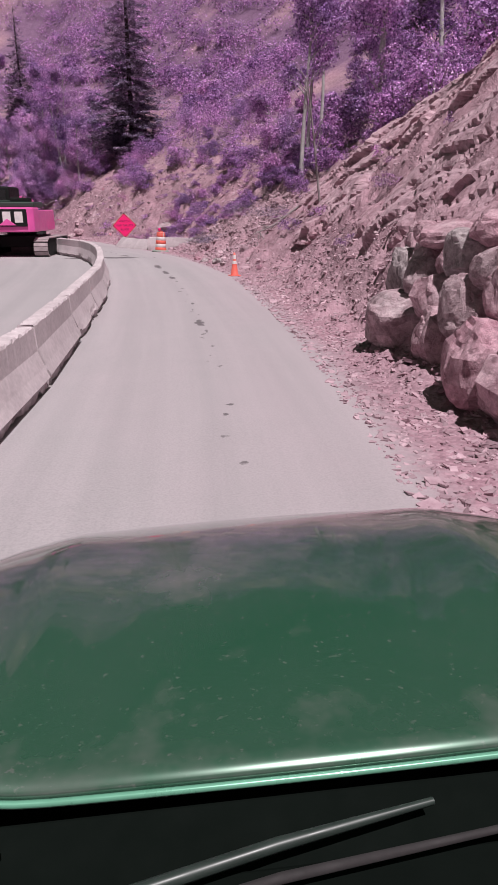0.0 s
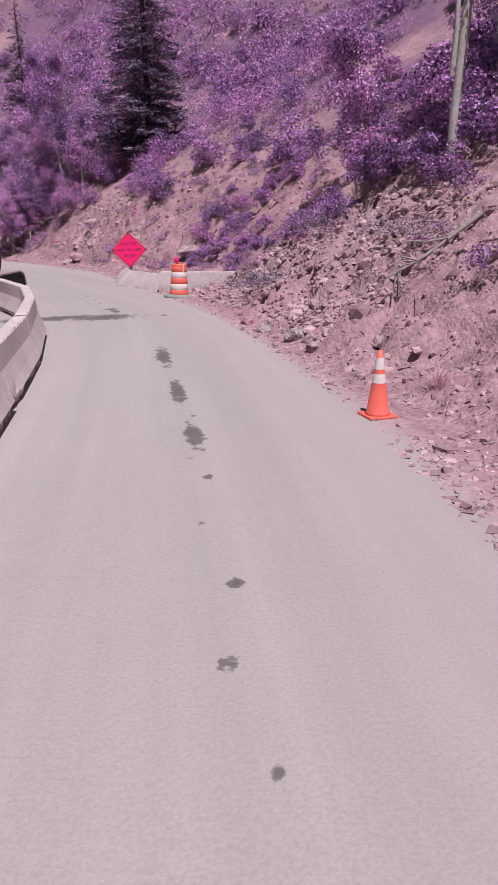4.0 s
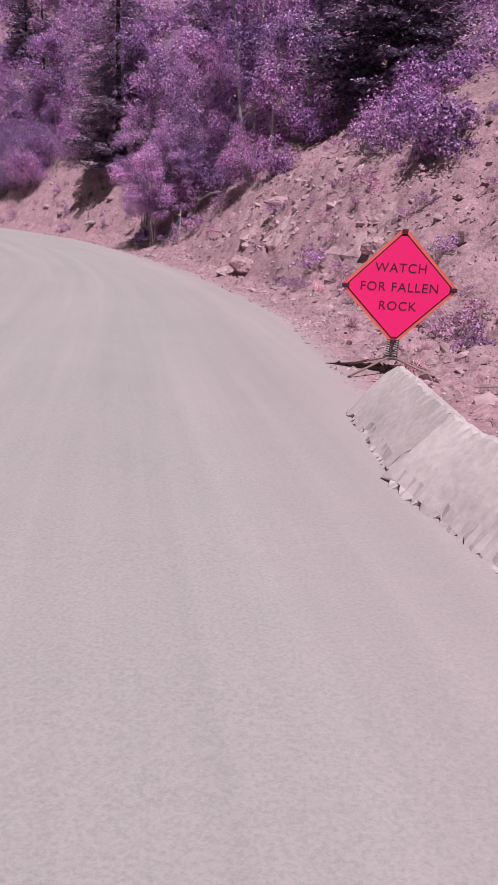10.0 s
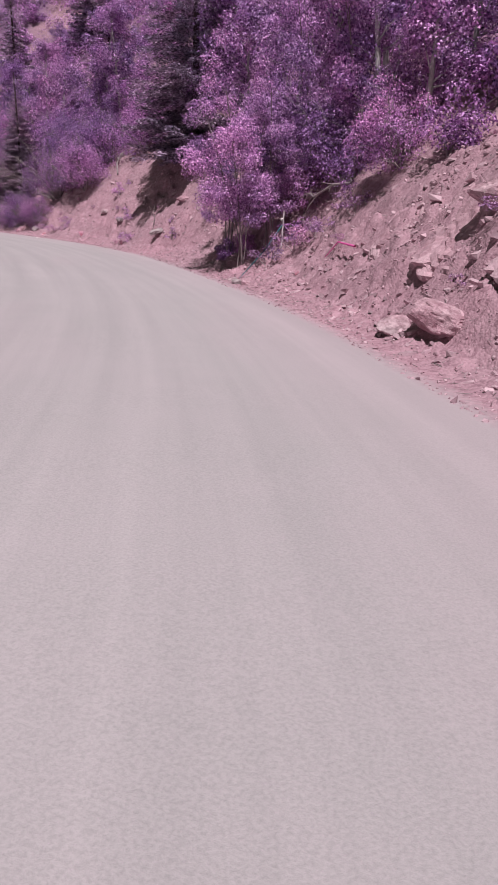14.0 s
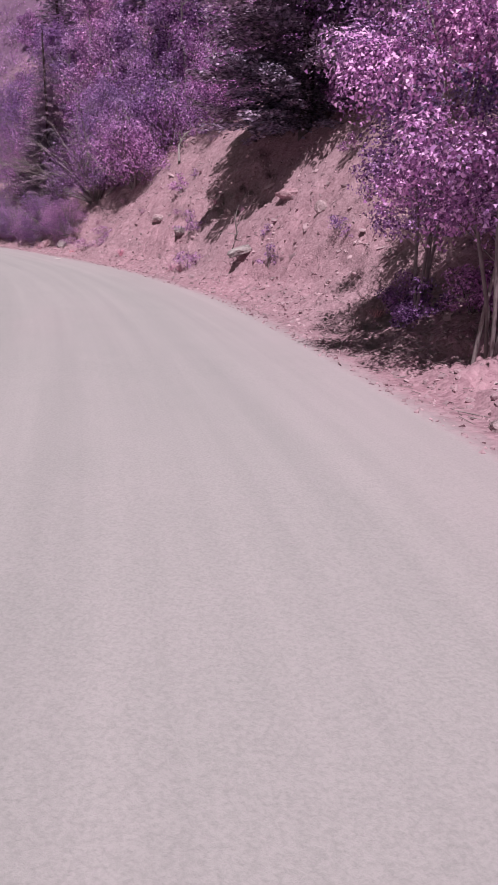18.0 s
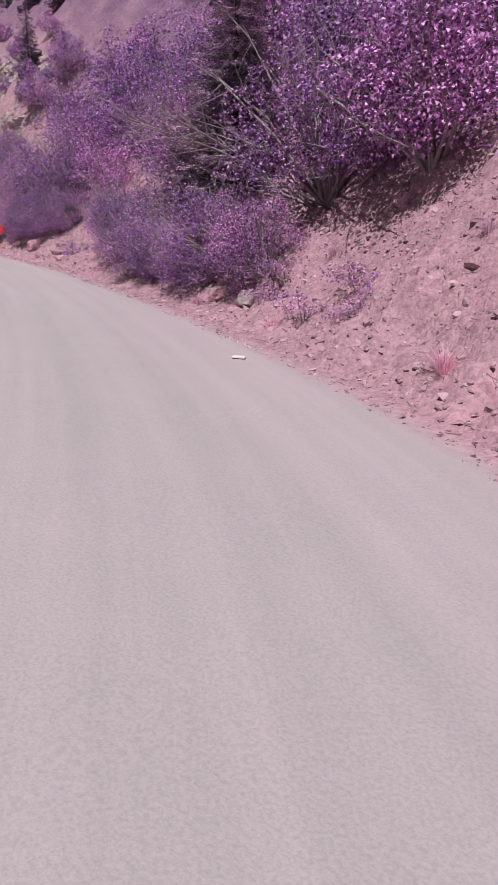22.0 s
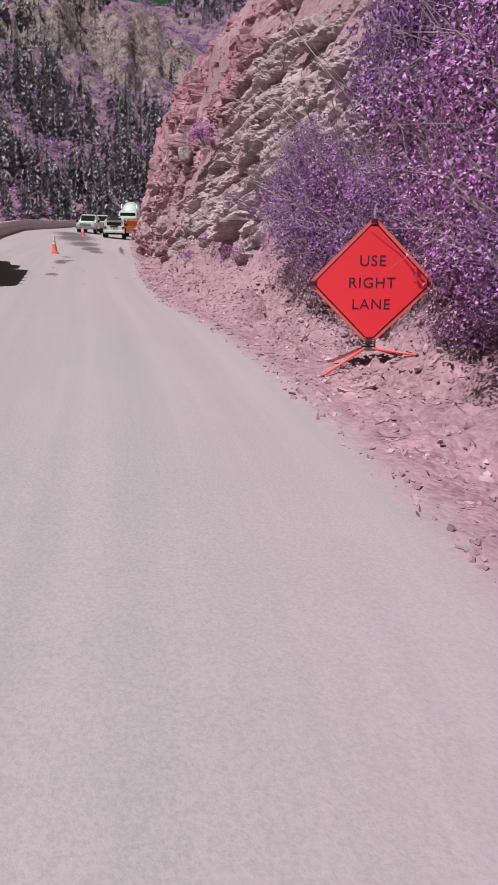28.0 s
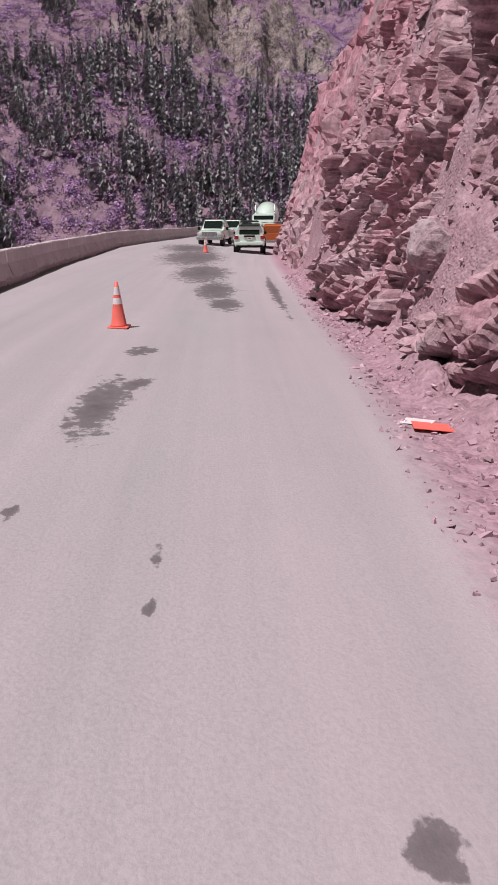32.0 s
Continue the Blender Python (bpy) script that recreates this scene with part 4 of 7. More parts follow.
plant_bushes()
for x, y, z, k, m_, lab in [(-90.6, 99.9, 4.55, .5, SCRUB_PALE, "pale lilac bush rooted in the rock face"), (-83.4, 98.2, 2.4, .6, LOW, "small violet weed rooted in the rock face"),
                            (-84.5, 97.9, 1.2, .7, LOW, "small violet weed rooted in the rock face"), (-85.4, 97.6, .62, .7, LOW, "small violet weed at the foot of the rock face"), (-86.2, 97.7, .6, .6, LOW, "small violet weed at the foot of the rock face")]:
    bush("cliff_bush", m_[int(z * 7) % 2], lab, pose(x, y, z, 18, 0, x * 40 % 360) @ Matrix.Diagonal((k, k, k, 1)), "plants on the rock face")


def far_scrub():
    """The brush high on the hillside, as one mass of leaf clumps: finer where it is nearer."""
    rng = np.random.default_rng(77)
    V, F, count = [], [], 0
    for n, d0, d1, m, leaf, big in ((1500, 4.5, 21, 230, .055, .95), (2600, 18, 46, 120, .10, 1.3), (2600, 42, 115, 60, .21, 1.9)):
        s = rng.uniform(-20, 150, n)
        foot, ap, wide, steep, top, *_ = bank(s)
        d = foot + top / steep + d0 + rng.random(n) ** 1.2 * (d1 - d0)
        x, y = at(s, d)
        keep = (fbm(x / 13, y / 13, 6.5, 3) > .34) & ~((s > 34) & (s < 54) & (d < np.interp(s, [34, 40, 50, 54], [15, 15, 14, 10.5]))) & ~((s < 26) & (d < 10)) & (s < 133)
        x, y, s, d = x[keep], y[keep], s[keep], d[keep]
        r = big * rng.uniform(.55, 1.25, len(x))
        c = np.stack([x, y, land(s, d) + .35 * r], -1)
        # each bush is three lumps
        c = np.concatenate([c, c + rng.normal(0, .5, c.shape) * r[:, None] * (1, 1, .5) + (0, 0, .3), c + rng.normal(0, .5, c.shape) * r[:, None] * (1, 1, .5) + (0, 0, .5)])
        p, out = clumped(c, np.concatenate([r, r * .7, r * .6]), len(x) * m, rng, .95, .1)
        v, f = leaves(p, leaf, rng, .6, out, True, .8)
        V.append(v)
        F.append(f + count)
        count += len(v)
    tagged(part("hillside_scrub", raw_mesh("hillside_scrub", np.concatenate(V), np.concatenate(F)), M_LEAF), "dense purple oak brush covering the upper hillside", "brush", kind="stuff")


far_scrub()


def spruce(seed, height, radius, n_per=11, needle=1.):
    """Trunk and crown of a spruce, about its foot."""
    rng = np.random.default_rng(seed)
    v, f = tube([(0, 0, -.4), (0, 0, height * .5), (.05, 0, height)], (height * .014, height * .009, .02), 8)
    trunk = raw_mesh("trunk", v, f, True, [M_BARK_DARK])
    P, U, L = [], [], []
    boughs = int(height * 17)
    for i in range(boughs):
        z = height * (.03 + .955 * (1 - math.sqrt(1 - (i + rng.random()) / boughs)))
        k = 1 - z / height
        a, rr = i * 2.4 + rng.normal(0, .3), (radius * k ** .85 * (1 if z > height * .10 else .8) + .12) * rng.uniform(.6, 1.12)
        m = max(3, int(n_per * rr / radius * 1.3))
        cx, cy, rise = math.cos(a), math.sin(a), rng.normal(0, .10)
        for uu in np.linspace(.18, 1, m):
            dz = (-.30 * uu ** 1.4 + .16 * uu ** 3 + rise * uu) * rr
            for side in (-1, -.6, -.25, .25, .6, 1):
                w = side * .26 * rr * (1.05 - uu * .75) + rng.normal(0, .05)
                P.append((cx * rr * uu - cy * w, cy * rr * uu + cx * w, z + dz - abs(w) * .25 + rng.normal(0, .06)))
                U.append((cx - side * cy * .8, cy + side * cx * .8, -.15 + rng.normal(0, .3)))
                L.append(rng.uniform(.08, .19) * (.65 + .4 * k) * needle)
    P, U, L = np.array(P), np.array(U), np.array(L)
    U /= np.linalg.norm(U, axis=1)[:, None]
    n = len(P)
    W = np.cross(U, np.stack([np.zeros(n), np.zeros(n), np.ones(n)], -1) + rng.normal(0, .35, (n, 3)))
    W /= np.linalg.norm(W, axis=1)[:, None]
    q = np.stack([P - U * L[:, None], P + W * L[:, None] * .55, P + U * L[:, None], P - W * L[:, None] * .55], 1)
    return trunk, raw_mesh("crown", q.reshape(-1, 3), np.arange(n * 4).reshape(n, 4), False, [M_SPRUCE])


def aspen(seed, height, spread, n, leaf=.075, mat=None, stems=1, bark=None, low=.3, thick=1.):
    rng = np.random.default_rng(seed)
    spec, tips = [], []
    for q in range(stems):
        ox, oy = rng.normal(0, .12 * (stems > 1), 2)
        lx, ly = rng.normal(0, .05 * height if stems == 1 else .12 * height, 2)
        hh = height * rng.uniform(.8, 1)
        path = [np.array((ox + lx * u ** 1.5 + rng.normal(0, .03), oy + ly * u ** 1.5 + rng.normal(0, .03), hh * u - .3 * (u == 0))) for u in np.linspace(0, 1, 7)]
        r0 = .013 * thick * height / stems ** .5
        spec.append((path, [r0 * (1 - .85 * u) + .008 for u in np.linspace(0, 1, 7)]))
        for i in range(int(22 / stems) + 3):
            u = rng.uniform(low, .98)
            b = path[0] + (path[-1] - path[0]) * u
            b = np.array([np.interp(u, np.linspace(0, 1, 7), [p[k] for p in path]) for k in range(3)])
            a = rng.uniform(0, 2 * math.pi)
            ln = spread * rng.uniform(.45, 1.) * (1.15 - .7 * u)
            e = b + ln * np.array((math.cos(a), math.sin(a), rng.uniform(.3, .9)))
            spec.append(([b, (b + e) / 2 + rng.normal(0, .08, 3), e], (r0 * .35, r0 * .22, .006)))
            tips += [e, (b + e) / 2 + rng.normal(0, .2, 3), e + rng.normal(0, .35 * spread, 3) * .6]
    trunk = []
    for path, radii in spec:
        v, f = tubes([(path, radii)], 7 if len(path) > 3 else 5)
        trunk.append(raw_mesh("trunk" if len(path) > 3 else "limb", v, f, True, [bark or M_BARK]))
    tips = np.array(tips)
    p, out = clumped(tips, spread * rng.uniform(.13, .30, len(tips)), n, rng, .85, .3)
    v, f = leaves(p, leaf, rng, .7, out, True, .9)
    return trunk, raw_mesh("crown", v, f, False, [mat or M_LEAF_PALE])


def tree(name, meshes, label, m, group=""):
    t = thing(name, label, "tree", group, m)
    for me in meshes[0] if isinstance(meshes[0], list) else [meshes[0]]:
        part("limb" if me.name.startswith("limb") else "trunk", me, None, t)
    part("crown", meshes[1], None, t)
    return t


SPRUCES = [spruce(1, 21, 4.6, 30, .85), spruce(2, 17, 4.4, 60, .58), spruce(3, 12, 2.4, 9)]
ASPENS = [aspen(4, 10.5, 2.2, 13000, .055, low=.12), aspen(5, 8.5, 2.3, 12000, .055, low=.10), aspen(6, 7.0, 1.75, 34000, .030, stems=4, low=.22, thick=.62, bark=M_BARK_SHADE), aspen(7, 11, 1.5, 6000, .05, low=.45, thick=.85)]
for x, y, k, size in [(-11.6, 72.5, 0, 1.0), (-31.5, 84.1, 1, 1.0), (-48, 101, 2, 1.1), (-62, 106, 2, 1.0), (-57, 112, 2, 1.2), (-30, 98, 2, 1.1), (14, 62, 2, 1.1), (-88, 112, 2, .8), (-83, 116, 2, 1.), (-96, 114, 2, .7), (-104.2, 108, 2, .65), (-99.5, 109, 2, .55), (-108, 110.5, 2, .75), (-82.9, 105.2, 2, .5), (*at(106.2, 5.7), 1, .5), (*at(107.8, 6.5), 1, .5)]:
    tree("spruce", SPRUCES[k], "tall dark spruce with drooping branches on the hillside", stand(x, y, x * 31 % 360, size, .3), "spruces on the hillside")
for x, y, k, size in [(2.35, 32.6, 3, .9), (2.7, 33.6, 3, .8), (3.9, 39.5, 3, .9), (6.5, 39, 0, .9), (5.5, 31.5, 0, .8), (1.2, 41, 1, .7), (8, 44, 1, .9), (9.5, 37.5, 0, 1), (7.5, 48, 0, .9), (12, 42, 1, 1.),
                      (-19.0, 73.4, 0, .95), (-17.2, 72.4, 1, .9), (-21.5, 76.0, 0, .9), (-23.6, 78.2, 1, .95), (-23.1, 71.0, 2, .9), (-24.6, 73.4, 2, .85), (-26.8, 80.2, 1, .9), (-21.3, 73.9, 2, .95), (-19.4, 73.0, 2, .9), (-22.4, 72.0, 2, .8), (-20, 78.5, 0, 1.), (-16.5, 77, 1, 1.), (-29, 84, 1, 1.), (-24, 83, 0, 1),
                      (-42.6, 94.2, 0, .95), (-40.5, 95.5, 1, .9), (-45.5, 96.2, 0, .9), (-48.5, 95.2, 1, .9), (-51.5, 97, 0, .8), (-54.5, 98.5, 1, .85), (-38, 98, 1, 1.), (-47, 101, 0, 1.), (-58, 101, 1, .9), (-44, 90.5, 2, .7)]:
    pole = k == 3
    tree("aspen", ASPENS[k], "tall aspen with a pale bare trunk and a thin crown" if pole else "multi-stemmed leafy tree beside the road" if k == 2 else "pale lilac-leaved aspen on the hillside", stand(x, y, x * 47 % 360, size, .2), "aspens on the hillside")


# ---- mountains round the valley ----
def mountain_height(x, y):
    dx, dy = x + 60, y - 70
    r = np.hypot(dx, dy)
    a = np.arctan2(dy, dx)
    up = np.clip((r - 185) / 250, 0, 1)
    ridge = 90 + 42 * fbm(np.cos(a) * 2.2 + 3, np.sin(a) * 2.2 + 5, 2, 3) + 25 * np.clip(r - 430, 0, 400) / 400
    aa = np.mod(a, 2 * math.pi)
    ridge = ridge * (1 - .138 * np.exp(-((aa - 2.77) / .08) ** 2) + .08 * np.exp(-((aa - 3.02) / .10) ** 2))
    z = -16 + up ** .9 * ridge * 1.23 + up * 42 * (fbm(x / 60, y / 60, 3, 5) - .44)
    # a band of cliffs high on the slope
    band = np.exp(-((aa - 2.87) / .13) ** 4)
    edge = 318 + 34 * (fbm(aa * 26, 3.3, 1, 3) - .44)
    v1, e1 = cells(x / 5, y / 5, z / 4)
    z = z + band * (21 * np.clip((r - edge) / 14, 0, 1) - 19 * np.clip((r - edge - 14) / 70, 0, 1) + 11 * (v1 - .5) * np.exp(-((r - edge - 8) / 20) ** 2))
    v, e = cells(x / 9, y / 9, z / 9)
    return z + np.clip((fbm(x / 60, y / 60, 9, 3) - .42) * 8, 0, 1) * up * 8 * (v - .4)


def mountain_material():
    m, n, l, b = material("far_mountain_ground", .95, 0, .1)
    g = n.new("ShaderNodeNewGeometry")
    pos = g.outputs["Position"]
    f1, f2 = noise_tex(n, l, .03, 5, .65, pos), noise_tex(n, l, .35, 5, .65, pos)
    sp = n.new("ShaderNodeSeparateXYZ")
    l.new(g.outputs["Normal"], sp.inputs[0])
    soil = mix(n, l, .5, ramp(n, l, f1, [(.35, (.33, .21, .26)), (.65, (.17, .11, .155))]), ramp(n, l, f2, [(.35, (.11, .075, .10)), (.65, (.34, .23, .28))]))
    rock = mix(n, l, .5, ramp(n, l, f2, [(.38, (.08, .06, .065)), (.64, (.44, .36, .34))]), ramp(n, l, noise_tex(n, l, 1.1, 5, .7, pos), [(.38, (.08, .065, .07)), (.62, (.46, .38, .36))]))
    col = mix(n, l, ramp(n, l, sp.outputs[2], [(.62, (1, 1, 1)), (.78, (0, 0, 0))]), soil, rock)
    l.new(col, b.inputs["Base Color"])
    bump(n, l, b, f2, .8, 1.5)
    return m


def build_mountains():
    a = np.radians(np.concatenate([np.arange(90, 150, 1.), np.arange(150, 192, .3), np.arange(192, 215, .5), np.arange(215, 450, 4)]))
    r = np.concatenate([np.linspace(150, 460, 150), np.geomspace(470, 2500, 14)])
    A, R_ = np.meshgrid(a, r, indexing="ij")
    X, Y = -60 + R_ * np.cos(A), 70 + R_ * np.sin(A)
    n, k = A.shape
    i = np.arange(n * k).reshape(n, k)
    i = np.concatenate([i, i[:1]], 0)
    f = np.stack([i[:-1, :-1], i[:-1, 1:], i[1:, 1:], i[1:, :-1]], -1).reshape(-1, 4)
    me = raw_mesh("backdrop", np.stack([X, Y, mountain_height(X, Y)], -1).reshape(-1, 3), f, True, [mountain_material()])
    tagged(part("backdrop", me, None), "steep forested mountainside across the valley", "mountain", kind="structure")
    v = [(-60 + 190 * math.cos(t), 70 + 190 * math.sin(t), -17) for t in np.linspace(0, 2 * math.pi, 48, endpoint=False)]
    bm = bmesh.new()
    bm.faces.new([bm.verts.new(c) for c in v])
    tagged(part("valley_floor", bm, M_CLIFF), "dry valley floor below the road", "ground", kind="structure")
    # forest on the mountain
    rng = np.random.default_rng(21)
    def spots(count, a0, a1, r0, r1, cut, off, open_=0.):
        aa, rr = np.radians(rng.uniform(a0, a1, count)), rng.uniform(r0, r1, count)
        x, y = -60 + rr * np.cos(aa), 70 + rr * np.sin(aa)
        keep = .55 * fbm(x / 75, y / 75, off, 3) + .45 * fbm(x / 18, y / 18, off + 2, 3) > cut + open_ * np.exp(-((np.degrees(aa) - 160) / 7) ** 2)
        return x[keep], y[keep]
    x, y = spots(7600, 140, 205, 152, 440, .415, 4, .085)
    h = 3.5 + 12.5 * rng.random(len(x)) ** 1.6
    V, F = [], []
    tiers, m = 11, 8
    z0 = mountain_height(x, y)
    tk = np.repeat(np.arange(tiers), m)
    P = len(tk)
    ang = rng.uniform(0, 2 * math.pi, (len(x), P))
    zz = (.16 + .84 * tk / tiers)[None] * h[:, None] + rng.normal(0, .25, (len(x), P))
    rad = (1 - tk / tiers)[None] ** .8 * h[:, None] * .125 * rng.uniform(.35, 1.25, (len(x), P)) * rng.uniform(.7, 1.25, (len(x), 1)) + .08
    cx, cy = np.cos(ang), np.sin(ang)
    base = np.stack([np.broadcast_to(x[:, None], ang.shape), np.broadcast_to(y[:, None], ang.shape), z0[:, None] + zz], -1)
    out = np.stack([cx * rad, cy * rad, -.35 * rad], -1)
    sidev = np.stack([-cy * rad * .22, cx * rad * .22, .26 * rad + .08], -1)
    q = np.stack([base + out * .05 + (0, 0, .25), base + out * 1.1 + sidev, base + out * 1.1 - sidev], 2).reshape(-1, 3)
    f = np.arange(len(q)).reshape(-1, 3)
    tagged(part("far_conifers", raw_mesh("far_conifers", q, f), M_PINE_FAR), "grey-green pines scattered over the far mountainside", "forest", kind="stuff")
    tr = np.array([(-.09, -.05, -.5), (.09, -.05, -.5), (.0, .1, -.5), (0, 0, 1)])
    v = tr[None] * np.stack([np.ones(len(x)), np.ones(len(x)), h * .85], -1)[:, None] + np.stack([x, y, z0], -1)[:, None]
    f = np.array([(0, 1, 3), (1, 2, 3), (2, 0, 3)])[None] + (np.arange(len(x)) * 4)[:, None, None]
    tagged(part("far_trunks", raw_mesh("far_trunks", v.reshape(-1, 3), f.reshape(-1, 3)), M_BARK_DARK), "thin dark trunks of the far pines", "forest", kind="stuff")
    x, y = spots(12500, 140, 205, 151, 440, .27, 12, -.06)
    rad = rng.uniform(.8, 2.3, len(x))
    p, out = clumped(np.stack([x, y, mountain_height(x, y) + .2 * rad], -1), rad, len(x) * 46, rng, .8, .1)
    v, f = leaves(p, .25, rng, .7, out, True)
    tagged(part("far_scrub", raw_mesh("far_scrub", v, f), M_SCRUB_FAR), "purple scrub dotted over the far mountainside", "brush", kind="stuff")


build_mountains()


# ---- small builders ----
def plain(name, col, rough=.5, metal=0., spec=.5, coat=0., vary=.12, scale=6.):
    """Paint, plastic or metal with faint dirt and wear."""
    m, n, l, b = material(name, rough, metal, spec)
    f = noise_tex(n, l, scale, 5, .6)
    l.new(ramp(n, l, f, [(.3, tuple(c * (1 - vary) for c in col)), (.7, tuple(min(1, c * (1 + vary * .5)) for c in col))]), b.inputs["Base Color"])
    l.new(ramp(n, l, noise_tex(n, l, scale * 3, 4, .6), [(.3, (rough * .85,) * 3), (.7, (min(1, rough * 1.2),) * 3)]), b.inputs["Roughness"])
    b.inputs["Coat Weight"].default_value = coat
    b.inputs["Coat Roughness"].default_value = .06
    return m


M_CONCRETE = mottled("pale_concrete", (.40, .33, .355), (.66, .565, .595), .9, 14, .9, .35, .01)
M_ORANGE = plain("orange_plastic", (.84, .16, .125), .45)
M_WHITE_BAND = plain("white_sheeting", (.78, .70, .71), .35)
M_RUBBER = plain("dusty_black_rubber", (.035, .03, .032), .85, vary=.4)
M_GREY_RUBBER = plain("grey_green_rubber", (.26, .29, .26), .85, vary=.2)
M_SIGN = plain("fluorescent_sign", (1.0, .02, .20), .42, vary=.03)
M_SIGN_RED = plain("fluorescent_sign_red", (.97, .045, .065), .42, vary=.03)
M_SIGN_EDGE = plain("sign_edge", (.90, .16, .13), .45, vary=.05)
M_INK = plain("dark_sign_ink", (.075, .012, .03), .5)
M_STEEL = plain("grey_steel", (.20, .19, .19), .4, .8)
M_PINK_PAINT = plain("pink_machine_paint", (.83, .115, .42), .4, coat=.3, vary=.1, scale=2)
M_TEAL = plain("teal_plastic", (.02, .10, .13), .4)
M_BLACK = plain("matt_black", (.012, .012, .012), .7, spec=.2)
M_DARK_GREEN = plain("dark_green_cover", (.03, .05, .04), .5)
M_WHITE_PAINT = plain("pale_mint_paint", (.62, .74, .66), .3, coat=.8, vary=.05)
M_RUST_PAINT = plain("orange_brown_paint", (.42, .10, .03), .35, coat=.5, vary=.15)
M_SILVER = plain("dull_chrome", (.55, .55, .56), .25, .9)
M_GLASS = plain("dark_window_glass", (.012, .016, .015), .06, spec=.8, vary=0.)
M_TAIL = plain("tail_lamp_plastic", (.30, .02, .03), .2)
M_CLEAR = plain("lamp_glass", (.75, .78, .76), .1, spec=.8)
M_WOOD = mottled("weathered_wood", (.16, .10, .10), (.42, .30, .30), 3, 22, .9, .4, .01)
M_BEACON = plain("magenta_lamp", (.85, .03, .24), .25)


def block(x0, x1, y0, y1, z0, z1, bevel=.01, taper=(1, 1), segments=2):
    """A box with rounded edges; taper shrinks its top in x and y."""
    bm = bmesh.new()
    bmesh.ops.create_cube(bm, size=1)
    cx, cy = (x0 + x1) / 2, (y0 + y1) / 2
    for v in bm.verts:
        k = taper if v.co.z > 0 else (1, 1)
        v.co = (cx + v.co.x * (x1 - x0) * k[0], cy + v.co.y * (y1 - y0) * k[1], z0 + (v.co.z + .5) * (z1 - z0))
    if bevel:
        bmesh.ops.bevel(bm, geom=list(bm.edges), offset=bevel, segments=segments, affect="EDGES", profile=.5)
    return bm


def lathe(rings, sides=24, cap=True):
    """A turned solid: rings of (radius, z)."""
    bm = bmesh.new()
    loops = [[bm.verts.new((r * math.cos(2 * math.pi * k / sides), r * math.sin(2 * math.pi * k / sides), z)) for k in range(sides)] for r, z in rings]
    for a, b in zip(loops, loops[1:]):
        for k in range(sides):
            bm.faces.new((a[k], a[(k + 1) % sides], b[(k + 1) % sides], b[k])).smooth = True
    if cap:
        bm.faces.new(list(reversed(loops[0])))
        bm.faces.new(loops[-1])
    return bm


def rod(a, b, r=.015, sides=8, r2=None):
    v, f = tube([a, b], (r, r if r2 is None else r2), sides)
    bm = bmesh.new()
    vs = [bm.verts.new(c) for c in v]
    for q in f:
        bm.faces.new([vs[i] for i in q]).smooth = True
    bm.faces.new(list(reversed(vs[:sides])))
    bm.faces.new(vs[sides:])
    return bm


def extrude(outline, x0, x1, bevel=0.):
    """A side outline of (y, z) drawn out from x0 to x1."""
    bm = bmesh.new()
    a = [bm.verts.new((x0, y, z)) for y, z in outline]
    b = [bm.verts.new((x1, y, z)) for y, z in outline]
    n = len(a)
    for i in range(n):
        bm.faces.new((a[i], a[(i + 1) % n], b[(i + 1) % n], b[i]))
    bm.faces.new(list(reversed(a)))
    bm.faces.new(b)
    bmesh.ops.recalc_face_normals(bm, faces=bm.faces)
    if bevel:
        bmesh.ops.bevel(bm, geom=list(bm.edges), offset=bevel, segments=2, affect="EDGES", profile=.5)
    return bm


def moved(bm, m):
    bmesh.ops.transform(bm, matrix=m, verts=bm.verts)
    return bm


def lettering(text, size, mat, parent, m, name="lettering"):
    cu = bpy.data.curves.new(name, "FONT")
    cu.body, cu.size, cu.align_x, cu.align_y, cu.extrude, cu.space_character = text, size, "CENTER", "CENTER", .001, 1.12
    tmp = bpy.data.objects.new(name, cu)
    me = bpy.data.meshes.new_from_object(tmp)
    bpy.data.objects.remove(tmp)
    me.materials.clear()
    me.transform(m)
    return part(name, me, mat, parent)


